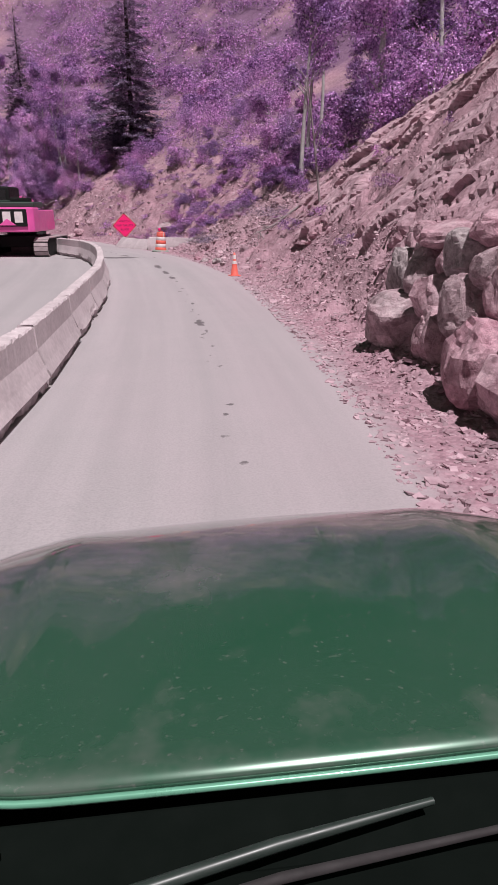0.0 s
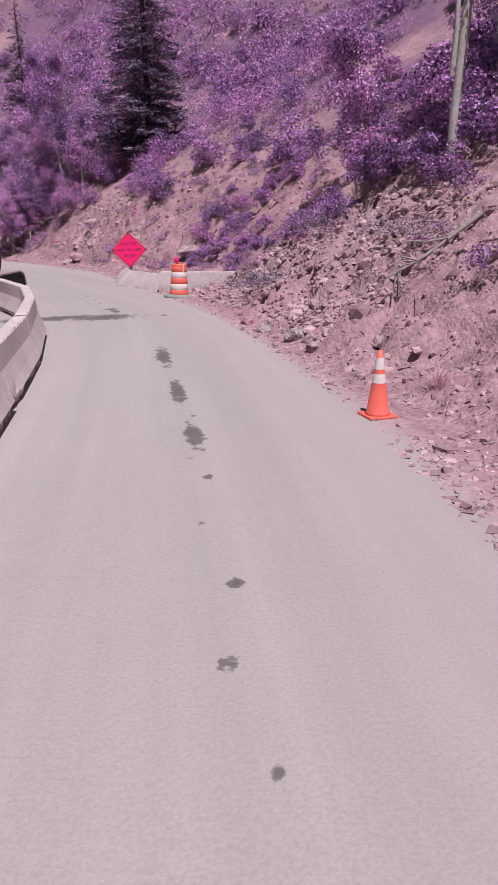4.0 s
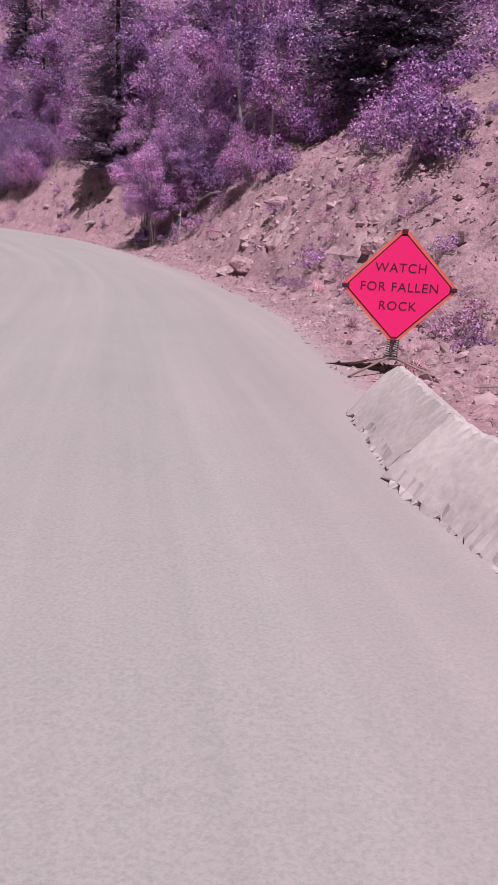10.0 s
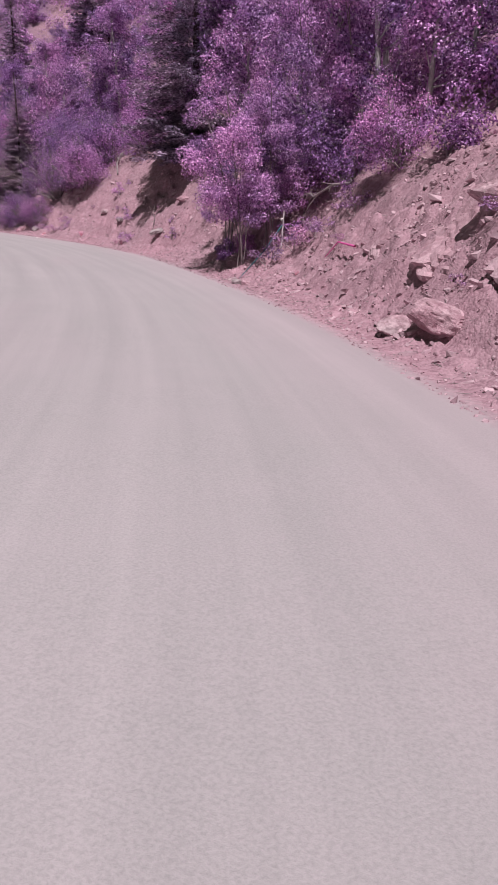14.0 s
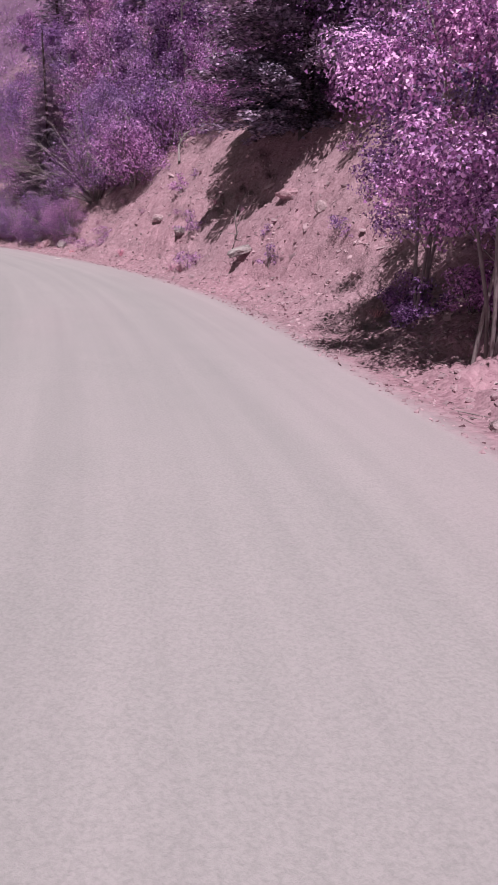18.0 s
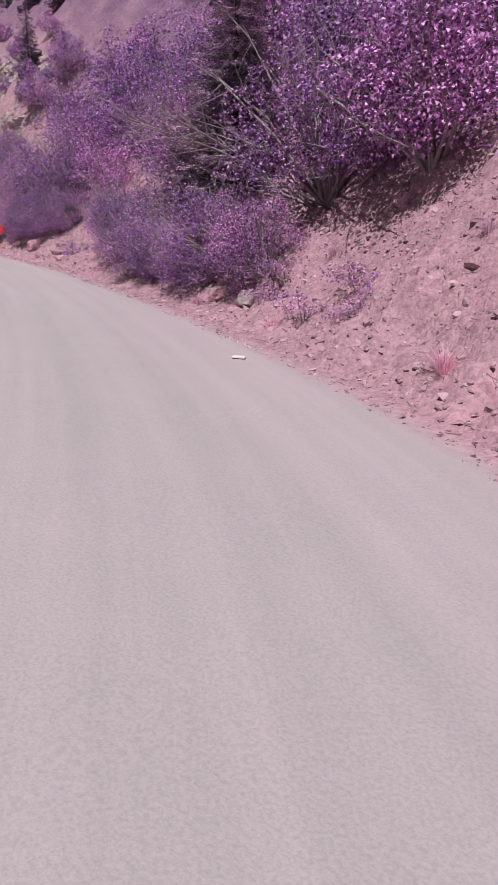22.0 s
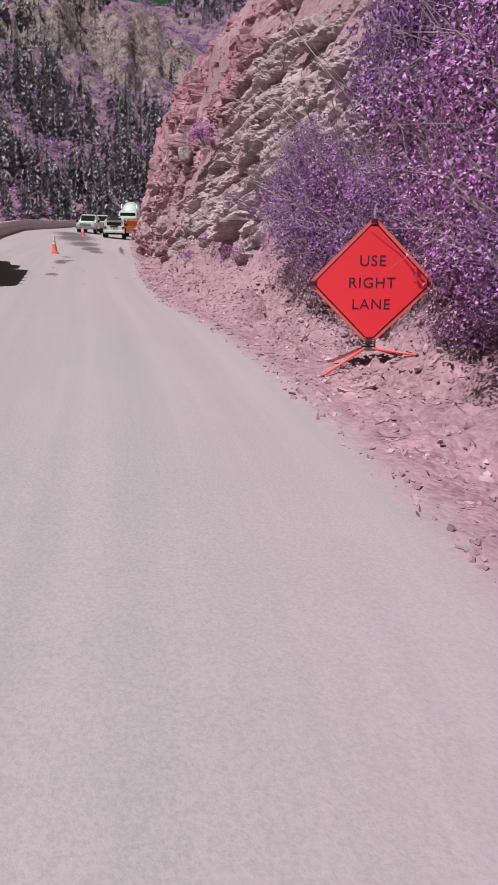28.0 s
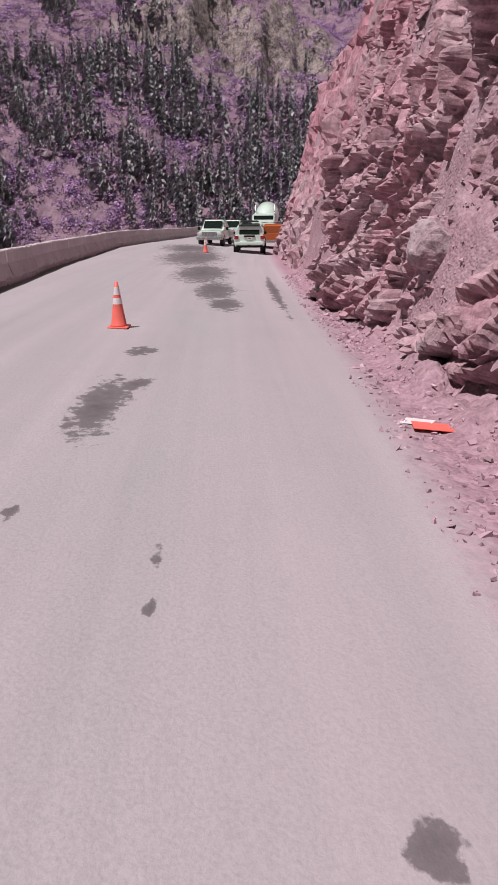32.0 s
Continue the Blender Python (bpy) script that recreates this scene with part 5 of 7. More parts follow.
# ---- concrete barriers ----
def barrier_mesh(length, seed, chip=.03, height=.81, worn=1., ragged=0.):
    """A jersey barrier along y, chipped along its edges, standing at z 0."""
    rng = np.random.default_rng(seed)
    half = [(.30, 0), (.30, .08), (.262, .165), (.232, .23), (.20, .30), (.125, .5), (.105, height - .02), (.085, height)]
    if ragged:                                  # a straight-sided kind
        half = [(.27, 0), (.262, .08), (.245, .2), (.225, .35), (.20, .5), (.175, .62), (.15, height - .03), (.12, height)]
    ring = half + [(-x, z) for x, z in reversed(half)]
    N = 40
    ys = np.linspace(-length / 2, length / 2, N + 1)
    spall = np.clip((np.array([[float(fbm(y * 1.3 + side * 9, seed * 3.7, side, 3)) for side in (0, 1)] for y in ys]) - .44) * 9, 0, 1) * worn
    V, F = [], []
    for iy, y in enumerate(ys):
        for k, (x, z) in enumerate(ring):
            j = chip * (2.2 if z < .1 else 1 if z > .7 else .12)
            o = rng.random() ** 3 * j
            if z < .12 and worn > .5:
                x *= 1 - (.36 + .22 * spall[iy, int(x < 0)]) * rng.uniform(.6, 1.2)
                z += (z > .05) * rng.uniform(.0, .10)
            elif z < .25:
                x *= 1 - spall[iy, int(x < 0)] * (.42 - 1.3 * z) * rng.uniform(.45, 1.15)
                z += spall[iy, int(x < 0)] * rng.uniform(-.03, .05) * (z > .05)
            V.append((x * (1 - 1.5 * o), y + (rng.uniform(-.5, .5) * (chip + ragged) if iy in (0, N) else 0), z - o * (z > .7) + o * 1.3 * (z < .05)))
    n = len(ring)
    for i in range(N):
        F += [(i * n + k, i * n + (k + 1) % n, (i + 1) * n + (k + 1) % n, (i + 1) * n + k) for k in range(n)]
    bm = bmesh.new()
    vs = [bm.verts.new(v) for v in V]
    for q in F:
        bm.faces.new([vs[i] for i in q])
    bm.faces.new([vs[i] for i in range(n)][::-1])
    bm.faces.new([vs[N * n + i] for i in range(n)])
    bmesh.ops.recalc_face_normals(bm, faces=bm.faces)
    me = bpy.data.meshes.new("barrier")
    bm.to_mesh(me)
    bm.free()
    me.materials.append(M_CONCRETE)
    return me


BARRIERS = [barrier_mesh(3.0, 60 + i, .03) for i in range(3)]


def barrier_row(points, label, group, seed, first=0., lift=1.0):
    p = np.array(points, float)
    s = np.concatenate([[0], np.cumsum(np.linalg.norm(np.diff(p, axis=0), axis=1))])
    k, q = 0, first
    while q + 3.0 < s[-1]:
        a = np.array([np.interp(q, s, p[:, i]) for i in (0, 1)])
        b = np.array([np.interp(q + 3.03, s, p[:, i]) for i in (0, 1)])
        c = (a + b) / 2
        za, zb = ground_z(*a), ground_z(*b)
        turn = math.degrees(math.atan2(-(b - a)[0], (b - a)[1]))
        body = part("concrete_barrier", BARRIERS[(k + seed) % 3], None)
        body.matrix_world = pose(c[0], c[1], (za + zb) / 2 - .02, math.degrees(math.atan2(zb - za, 3.0)), 0, turn + (180 if k % 2 else 0)) @ Matrix.Diagonal((1, 1, lift, 1))
        tagged(body, label, "barrier", group)
        k, q = k + 1, q + 3.06


barrier_row([(-2.1, -7), (-2.5, 3), (-2.75, 8), (-3.3, 13), (-4.0, 18.5), (-4.95, 23), (-5.9, 27), (-7.05, 30.6), (-8.6, 33.8), (-11.0, 36.2), (-14.8, 38)],
            "dusty chipped concrete barrier section beside the lane", "concrete barriers along the lane", 0)
barrier_row([(-94, 91.0), (-102.4, 92.3), (-110.4, 93.4), (-116.1, 94.4), (-124.2, 95.9), (-137.6, 99.8), (-159.7, 106.9), (-178, 115), (-192, 124)],
            "weathered grey concrete barrier section on the road's outer edge", "concrete barriers on the outer edge", 1, lift=1.05)
# the broken row under the bank: x, y, turn, lean, length, height of its foot
for i, (x, y, turn, lean, ln, z) in enumerate([(-4.06, 38.72, 77, 3, 3.2, -.22), (-6.15, 39.95, 33, 31, 1.9, -.31), (-7.25, 41.75, 31, 35, 2.2, -.31), (-8.1, 43.75, 18, 33, 1.9, -.33)]):
    b = part("concrete_barrier", barrier_mesh(ln, 70 + i, .05, worn=.45, ragged=.16 if i else .05), None)
    b.matrix_world = pose(x, y, z, 0, 0, turn) @ pose(0, 0, 0, 0, lean, 0)
    tagged(b, "cracked concrete barrier pushed over against the bank" if i else "concrete barrier standing across the bench at the bank", "barrier", "displaced concrete barriers")


# ---- boulders ----
def boulder_mesh(seed, cuts=11):
    rng = np.random.default_rng(seed)
    bm = bmesh.new()
    bmesh.ops.create_icosphere(bm, subdivisions=4, radius=1)
    co = np.array([v.co[:] for v in bm.verts])
    co = np.sign(co) * np.abs(co) ** .62
    for _ in range(cuts):
        n = rng.normal(0, 1, 3)
        n /= np.linalg.norm(n)
        c = rng.uniform(.8, 1.05)
        co -= np.clip(co @ n - c, 0, None)[:, None] * n
    co += (fbm(co[:, 0] * 2.2 + seed, co[:, 1] * 2.2, co[:, 2] * 2.2, 4) - .45)[:, None] * co * .20
    v, e = cells(co[:, 0] * 2.6 + seed, co[:, 1] * 2.6, co[:, 2] * 2.6)
    co *= (1 + .07 * (v - .5) - .05 * np.exp(-e * 16))[:, None]
    for v, c in zip(bm.verts, co):
        v.co = c
    me = bpy.data.meshes.new("boulder")
    bm.to_mesh(me)
    bm.free()
    me.materials.append(M_BOULDER)
    me.attributes.new("strata", "FLOAT_VECTOR", "POINT").data.foreach_set("vector", (co * 1.6 + seed).astype(np.float32).ravel())
    me.attributes.new("iron", "FLOAT", "POINT").data.foreach_set("value", np.full(len(co), rng.uniform(.15, .55), np.float32))
    return me


M_BOULDER = cliff_material("stacked_boulder_rock", ((.15, .115, .125), (.56, .47, .49)), ((.26, .11, .15), (.72, .44, .52)))
BOULDERS = [boulder_mesh(80 + i) for i in range(6)]


def boulder(x, y, z, r, turn, squash=(1, 1, 1), k=0, label="", group=""):
    b = part("boulder", BOULDERS[k % 6], None)
    b.matrix_world = pose(x, y, z, turn * 1.7 % 24 - 12, turn * 2.3 % 28 - 14, turn) @ Matrix.Diagonal((r * squash[0], r * squash[1], r * squash[2], 1))
    return tagged(b, label or "pale angular boulder resting on the bank", "boulder", group)


_br = random.Random(9)
k = 0
for row, (step, r) in enumerate([(1.1, .52), (.85, .40), (.75, .34), (.7, .30)]):
    q = 1.6 + row * .35
    while q < 6.3:
        rr = r * _br.uniform(.88, 1.12)
        x, y = at(q, 3.3 + .17 * row + _br.uniform(-.08, .08))
        boulder(x, y, .36 + .52 * row + _br.uniform(-.05, .05), rr, _br.uniform(-25, 25) + 90 * _br.randrange(4), (1, _br.uniform(.85, 1.15), _br.uniform(.8, 1.0)), k,
                "large pale pink boulder in a dry-stacked retaining wall", "boulders of the stacked wall")
        k, q = k + 1, q + step * _br.uniform(.9, 1.1)
# the end of the stack: s, height of the middle, width, height, distance from the lane
for q, z, wd, ht, dd in [(9.95, .42, 1.15, .92, 3.25), (8.55, .42, .62, .85, 3.2), (7.1, .42, .95, 1.02, 3.25), (10.75, 1.06, .46, .82, 3.45), (9.75, 1.16, .58, .70, 3.45), (8.98, .92, .72, .66, 3.35),
                         (7.95, .95, .58, .74, 3.3), (7.1, 1.12, .52, .70, 3.4), (9.6, 1.74, .80, .36, 3.65), (8.6, 1.52, .60, .62, 3.55), (7.65, 1.42, .54, .56, 3.5), (10.4, 1.72, .42, .36, 3.7),
                         (10.15, 1.44, .40, .36, 3.6), (8.2, 1.85, .56, .42, 3.65), (9.2, 1.34, .32, .46, 3.55), (6.6, 1.75, .55, .5, 3.6), (7.3, 1.95, .5, .42, 3.7), (11.0, .30, .40, .4, 3.5)]:
    x, y = at(q, dd)
    boulder(x, y, z, .5, q * 37 % 50 - 25 + 90 * (k % 4), (wd * 1.06, wd * 1.06, ht * 1.06), k, "pale pink boulder in a dry-stacked retaining wall", "boulders of the stacked wall")
    k += 1
for x, y, r, sq in [(-5.9, 49.4, .55, (1.5, 1, .4)), (-4.6, 46.8, .35, (1, 1, .7)), (-9.5, 55.2, .4, (1.2, .8, .6)), (-22.0, 68.6, .2, (1.3, 1, .5)), (-22.4, 69.1, .17, (1.2, 1, .6)), (-21.6, 68.3, .15, (1.4, 1, .5)), (-62.1, 93.4, .24, (1.3, .9, .5)), (-60.9, 92.8, .19, (1.2, 1, .6)), (-61.4, 92.0, .16, (1.3, 1, .5)),
                    (-36, 83.5, .3, (1.2, .8, .5)), (-38.5, 85.6, .26, (1, 1, .6)), (-46.8, 87.9, .26, (1.1, .9, .75)), (-45.7, 87.7, .28, (1.1, .8, .75)), (-57.2, 92.6, .4, (1.2, 1, 1)), (-66.6, 95.2, .45, (1, 1, 1)), (-1.3, 28.4, .2, (1.2, 1, .7)),
                    (-1.9, 29.6, .18, (1, 1, .7)), (-2.3, 30.8, .16, (1, 1, .7)), (-1.0, 27.2, .15, (1, 1, .6)), (-81.1, 97.6, .28, (1, 1, .8)), (-90.2, 98.6, .3, (1.2, 1, .7)), (-88.4, 98.0, .22, (1.2, 1, .7)), (-93.9, 99.3, .36, (1, 1, 1.0)),
                    (-14.6, 60.2, .5, (1.4, .8, .5)), (-15.4, 61.0, .42, (1.3, .8, .4)), (-13.9, 62.4, .5, (1.4, .9, .5)), (-30.6, 81.2, .34, (1.3, .8, .5)), (-31.6, 80.2, .4, (1.6, .7, .3)), (-28.8, 79.5, .28, (1.3, .8, .6))]:
    boulder(x, y, ground_z(x, y) + r * sq[2] * .25, r, x * 77 % 360, sq, k, group="loose boulders on the bank")
    k += 1


boulder(-92.5, 99.8, 4.3, .36, 40, (.8, .9, 1.0), 2, "pale pinkish block lodged in the rock face", "loose boulders on the bank")


# ---- cones, drum, signs ----
def traffic_cone(m, label):
    c = thing("traffic_cone", label, "traffic cone", "traffic cones", m)
    part("base", block(-.20, .20, -.20, .20, 0, .035, .012), M_RUBBER if "dark" in label else M_ORANGE, c)
    prof = lambda z: .155 - (.155 - .032) * (z - .03) / .85
    part("body", lathe([(.175, .03), (prof(.06), .06), (prof(.45), .45), (prof(.60), .60), (prof(.88), .88), (.02, .885)], 28), M_ORANGE, c)
    for z0, z1 in ((.46, .58), (.64, .79)):
        part("reflective_collar", lathe([(prof(z0) + .003, z0), (prof(z1) + .003, z1)], 28, False), M_WHITE_BAND, c, "white reflective collar")
    return c


for x, y, turn in [(-.49, 23.2, 20), (-96.4, 94.9, 75), (-124.6, 101.2, 70)]:
    traffic_cone(pose(x, y, ground_z(x, y), 0, 0, turn) @ Matrix.Scale(.86, 4), "orange traffic cone with two white reflective collars on the road")


def traffic_drum(m):
    d = thing("traffic_drum", "battered orange and white traffic drum leaning beside the barrier", "traffic drum", m=m)
    part("base_ring", lathe([(.47, 0), (.47, .05), (.36, .10), (.30, .10)], 36), M_GREY_RUBBER, d, "dusty grey rubber base ring")
    z, rads = .06, [.305, .285, .270, .255, .240, .225]
    for i in range(5):
        r0, r1 = rads[i], rads[i + 1]
        white = i in (1, 3)
        part("band", lathe([(r0 - .012, z), (r0, z + .015), (r1 + .006, z + .165), (r1 - .006, z + .18)], 32), M_WHITE_BAND if white else M_ORANGE, d, "white reflective band" if white else "")
        z += .178
    part("lid", lathe([(.225, z), (.215, z + .05), (.12, z + .07)], 32), M_ORANGE, d)
    part("handle", block(-.10, .10, -.02, .02, z + .06, z + .12, .015), M_ORANGE, d)
    b = part("beacon", moved(lathe([(.02, -.05), (.078, -.045), (.088, 0), (.078, .045), (.02, .05)], 24), pose(-.08, 0, z + .19, 90, 0, 55)), M_BEACON, d, "magenta warning lamp")
    part("beacon_bracket", block(-.10, -.02, -.035, .035, z + .05, z + .13, .008), M_STEEL, b)
    part("strap", moved(block(-.02, .02, -.005, .005, -.30, 0, .002), pose(.12, -.235, z + .05, 8, 0, 5)), M_WHITE_BAND, d, "torn white strip of tape")
    return d


traffic_drum(pose(-4.72, 37.0, ground_z(-4.72, 37.0) - .02, -1, 3, 10))


def road_sign(x, y, face, lines, mat, roll=0., name="road_sign", bottom=.62, half=.785, words=""):
    """A roll-up diamond sign on a spring stand."""
    z0 = ground_z(x, y)
    turn = math.degrees(math.atan2(face[0] - x, -(face[1] - y)))
    sgn = thing(name, words, "road sign", "road signs", pose(x, y, z0, 0, 0, turn))
    c = Matrix.Translation((0, -.05, bottom)) @ pose(0, 0, 0, 0, roll, 0) @ Matrix.Translation((0, 0, half))
    def diamond(h, thick, off):
        bm = bmesh.new()
        pts = []
        for k in range(4):
            a = math.radians(90 * k)
            for da in (-.05, .05):
                pts.append((h * math.cos(a) + (-math.sin(a)) * da * .8 - math.cos(a) * .035, h * math.sin(a) + math.cos(a) * da * .8 - math.sin(a) * .035))
        A, B = [bm.verts.new((u, off, w)) for u, w in pts], [bm.verts.new((u, off + thick, w)) for u, w in pts]
        n = len(A)
        bm.faces.new(A)
        bm.faces.new(B[::-1])
        for i in range(n):
            bm.faces.new((A[i], B[i], B[(i + 1) % n], A[(i + 1) % n]))
        bmesh.ops.recalc_face_normals(bm, faces=bm.faces)
        return moved(bm, c)
    edge = part("panel", diamond(half + .02, .006, 0), M_SIGN_EDGE, sgn)
    part("border", diamond(half - .035, .004, -.004), M_INK, sgn, "black border line")
    part("face", diamond(half - .06, .004, -.008), mat, sgn)
    for text, up, size in lines:
        lettering(text, size, M_INK, sgn, c @ pose(0, -.0105, up, 90, 0, 0) @ Matrix.Diagonal((1.02, 1, 1, 1)))
    for u, w in ((0, half - .03), (0, -half + .03), (half - .03, 0), (-half + .03, 0)):
        part("corner_bracket", moved(block(-.04, .04, -.012, .012, -.03, .03, .008), c @ Matrix.Translation((u, -.012, w))), M_INK, sgn)
    part("mast", rod((0, -.02, .28), (0, -.02, bottom + .2), .018), M_STEEL, sgn)
    part("crossbar", moved(rod((-half + .06, .016, 0), (half - .06, .016, 0), .009), c), M_WOOD, sgn)
    part("upright", moved(rod((0, .016, -half + .03), (0, .016, half + .16), .009), c), M_WOOD, sgn)
    for dx in (-.055, .055):
        v, f = tube([(dx + .03 * math.cos(a), -.02 + .03 * math.sin(a), .30 + a * .0052) for a in np.arange(0, 2 * math.pi * 8, .5)], [.009] * len(np.arange(0, 2 * math.pi * 8, .5)), 5)
        part("spring", raw_mesh("spring", v, f, True), M_STEEL, sgn)
    part("spring_plate", block(-.10, .10, -.07, .03, .26, .30, .01), M_STEEL, sgn)
    for a, ln in ((35, .75), (145, .75), (215, .72), (-35, .72)):
        ex, ey = ln * math.cos(math.radians(a)), ln * math.sin(math.radians(a))
        wx, wy = at(*where(x, y))
        zz = (sgn.matrix_world @ Vector((ex, ey, 0)))
        foot = ground_z(zz.x, zz.y) - z0
        leg = part("leg", rod((ex * .08, ey * .08 - .02, .29), (ex, ey, foot + .015), .017), M_SIGN_EDGE if mat is M_SIGN_RED else M_WOOD, sgn)
        part("foot_cap", rod((ex * .97, ey * .97, foot + .02), (ex, ey, foot), .022), M_RUBBER, leg)
    return sgn


road_sign(-8.35, 47.1, (-6.4, 35), [("WATCH", .26, .175), ("FOR FALLEN", .0, .175), ("ROCK", -.26, .175)], M_SIGN, -1, "watch_for_fallen_rock_sign", .50,
          words="fluorescent pink diamond sign about fallen rock on a spring stand")
road_sign(-71.8, 95.5, (-60, 89.0), [("USE", .27, .185), ("RIGHT", .0, .185), ("LANE", -.27, .185)], M_SIGN_RED, -2, "use_right_lane_sign", .34,
          words="fluorescent red diamond lane sign on a spring stand by a bush")


# ---- stakes, sticks, brush, litter ----
def stick(name, pts, r, mat, label, category, twigs=0, seed=0):
    rng = np.random.default_rng(seed)
    pts = np.array(pts, float)
    spec = [(pts, np.linspace(r, r * .35, len(pts)))]
    for _ in range(twigs):
        u = rng.uniform(.25, 1) * (len(pts) - 1)
        i = min(int(u), len(pts) - 2)
        b = pts[i] + (pts[i + 1] - pts[i]) * (u - i)
        ln = np.linalg.norm(pts[-1] - pts[0]) * rng.uniform(.12, .35)
        e = b + (rng.normal(0, .6, 3) + (pts[-1] - pts[0]) / np.linalg.norm(pts[-1] - pts[0])) * ln * .7
        spec.append(([b, (b + e) / 2 + rng.normal(0, .05 * ln, 3), e], (r * .4, r * .28, r * .12)))
    v, f = tubes(spec[:1], 6)
    if not twigs:
        return tagged(part(name, raw_mesh(name, v, f, True), mat), label, category)
    t = thing(name, label, category, m=pose(*pts[0]))
    for i, q in enumerate(spec):
        v, f = tubes([q], 6 if i == 0 else 4)
        part("limb" if i == 0 else "twig", raw_mesh("twig", v - pts[0], f, True), mat, t)
    return t


def on(x, y, h=0.):
    return (x, y, ground_z(x, y) + h)


st = thing("marker_stake", "white survey stake with a reflector on the bank", "stake", m=pose(*on(-21.75, 71.9), 4, 3, 0))
part("post", block(-.025, .025, -.012, .012, -.3, 1.25, .004), M_WHITE_BAND, st)
part("reflector", moved(lathe([(.0, 0), (.06, 0), (.06, .012), (.0, .014)], 18, False), pose(-.05, -.02, .95, 90, 0, 0)), M_WHITE_BAND, st)
stick("brace_rod", [on(-21.75, 71.85, .8), (-22.0, 70.9, .62), on(-22.2, 69.2, .05)], .03, M_TEAL, "teal plastic pipe leaning against the survey stake", "pipe")
stick("pipe", [on(-17.6, 66.0, .35), on(-18.3, 66.9, .42), on(-18.9, 67.8, .30)], .035, M_PINK_PAINT, "pink plastic pipe lying across the bank", "pipe")
for i, (pts, r) in enumerate([([on(-39.2, 88.2, .15), on(-39.7, 88.9, .3), on(-40.0, 89.6, .25), on(-40.2, 90.2, .3)], .06), ([on(-19.0, 70.5, .5), on(-19.7, 70.9, .9), on(-20.4, 71.1, 1.1), on(-20.7, 71.6, 1.3)], .05),
                              ([on(-46.8, 90.0, 3.2), on(-45.6, 89.4, 2.9), on(-44.2, 88.6, 2.6), on(-42.9, 87.9, 2.0)], .045), ([on(-44.5, 91.2, 3.4), on(-43.4, 90.0, 3.3), on(-42.2, 88.8, 2.7)], .04),
                              ([(-46.3, 90.1, 2.3), (-47.02, 89.24, 3.05), (-47.6, 88.5, 3.42), (-48.3, 87.8, 3.7), (-48.9, 87.0, 3.95)], .031), ([(-46.6, 90.0, 2.5), (-47.3, 89.1, 3.3), (-47.9, 88.2, 3.8), (-48.3, 87.5, 4.1)], .031),
                              ([on(-58.6, 91.3, .05), on(-59.3, 91.6, .05), on(-60.2, 91.8, .06), on(-60.9, 92.2, .05)], .012), ([on(-78.6, 95.7, .03), on(-79.3, 95.9, .03), on(-80.1, 95.9, .03)], .012),
                              ([on(-76.2, 97.5, .8), on(-76.9, 97.2, 2.6), on(-78.1, 96.6, 4.0), on(-79.0, 96.3, 3.6)], .016), ([on(-75.2, 97.8, 1.0), on(-75.5, 97.2, 3.2), on(-76.2, 96.3, 5.0), on(-76.6, 96.4, 4.4)], .016),
                              ([on(-73.6, 98.0, 1.0), on(-73.3, 97.4, 3.2), on(-73.6, 96.6, 4.0)], .016), ([on(-32.1, 80.3, .2), on(-31.7, 80.0, .9), on(-31.9, 80.2, 1.3)], .04),
                              ([on(-5.8, 45.4, .1), on(-6.4, 45.9, .12), on(-7.2, 46.1, .1)], .02), ([on(2.0, 28.4, .1), on(1.0, 28.2, .35), on(.2, 27.5, .5)], .05), ([on(-6.0, 42.6, .1), on(-5.0, 43.4, .1), on(-4.2, 43.9, .12)], .03),
                              ([on(-19, 76, 0.), on(-19.1, 76.1, 5), on(-19, 76.2, 9)], .06), ([on(2.6, 25.9, 0.), on(2.3, 25.8, 2.5), on(2.0, 25.6, 4.8)], .05)]):
    stick("dead_branch", pts, r, M_TWIG, "bare grey dead branch caught on the bank", "branch", 30 if r == .031 else 14 if r > .03 or r == .016 else 3, 100 + i)
p = part("litter_sheet", moved(block(-.3, .3, -.12, .12, 0, .012, .004), pose(*on(-90.5, 97.75, .02), 0, 4, 70)), M_SIGN_EDGE)
tagged(p, "crumpled orange plastic sheet lying at the cliff foot", "litter")
p = part("litter_sheet", moved(block(-.16, .16, -.09, .09, 0, .01, .004), pose(*on(-90.75, 97.6, .02), 3, -4, 40)), M_WHITE_BAND)
tagged(p, "crumpled white plastic sheet lying at the cliff foot", "litter")
p = part("rubbish", moved(block(-.10, .10, -.06, .06, 0, .03, .008), pose(*on(-42.5, 83.95, .01), 0, 0, 30)), M_WHITE_BAND)
tagged(p, "flattened white carton lying on the shoulder", "litter")


def tuft_mesh(seed, n=120, h=.36, r=.24):
    rng = np.random.default_rng(seed)
    V = []
    for _ in range(n):
        a, q = rng.uniform(0, 2 * math.pi), rng.random() ** .6
        b = np.array((.3 * r * q * math.cos(a), .3 * r * q * math.sin(a), 0))
        e = np.array((r * q * 1.6 * math.cos(a), r * q * 1.6 * math.sin(a), h * rng.uniform(.5, 1)))
        w = np.array((-math.sin(a), math.cos(a), 0)) * .0035
        m = (b + e) / 2 + (0, 0, .12 * h)
        V += [b - w, b + w, m + w * .8, m - w * .8, m - w * .8, m + w * .8, e + w * .2, e - w * .2]
    return raw_mesh("tuft", np.array(V), np.arange(len(V)).reshape(-1, 4), False, [M_GRASS])


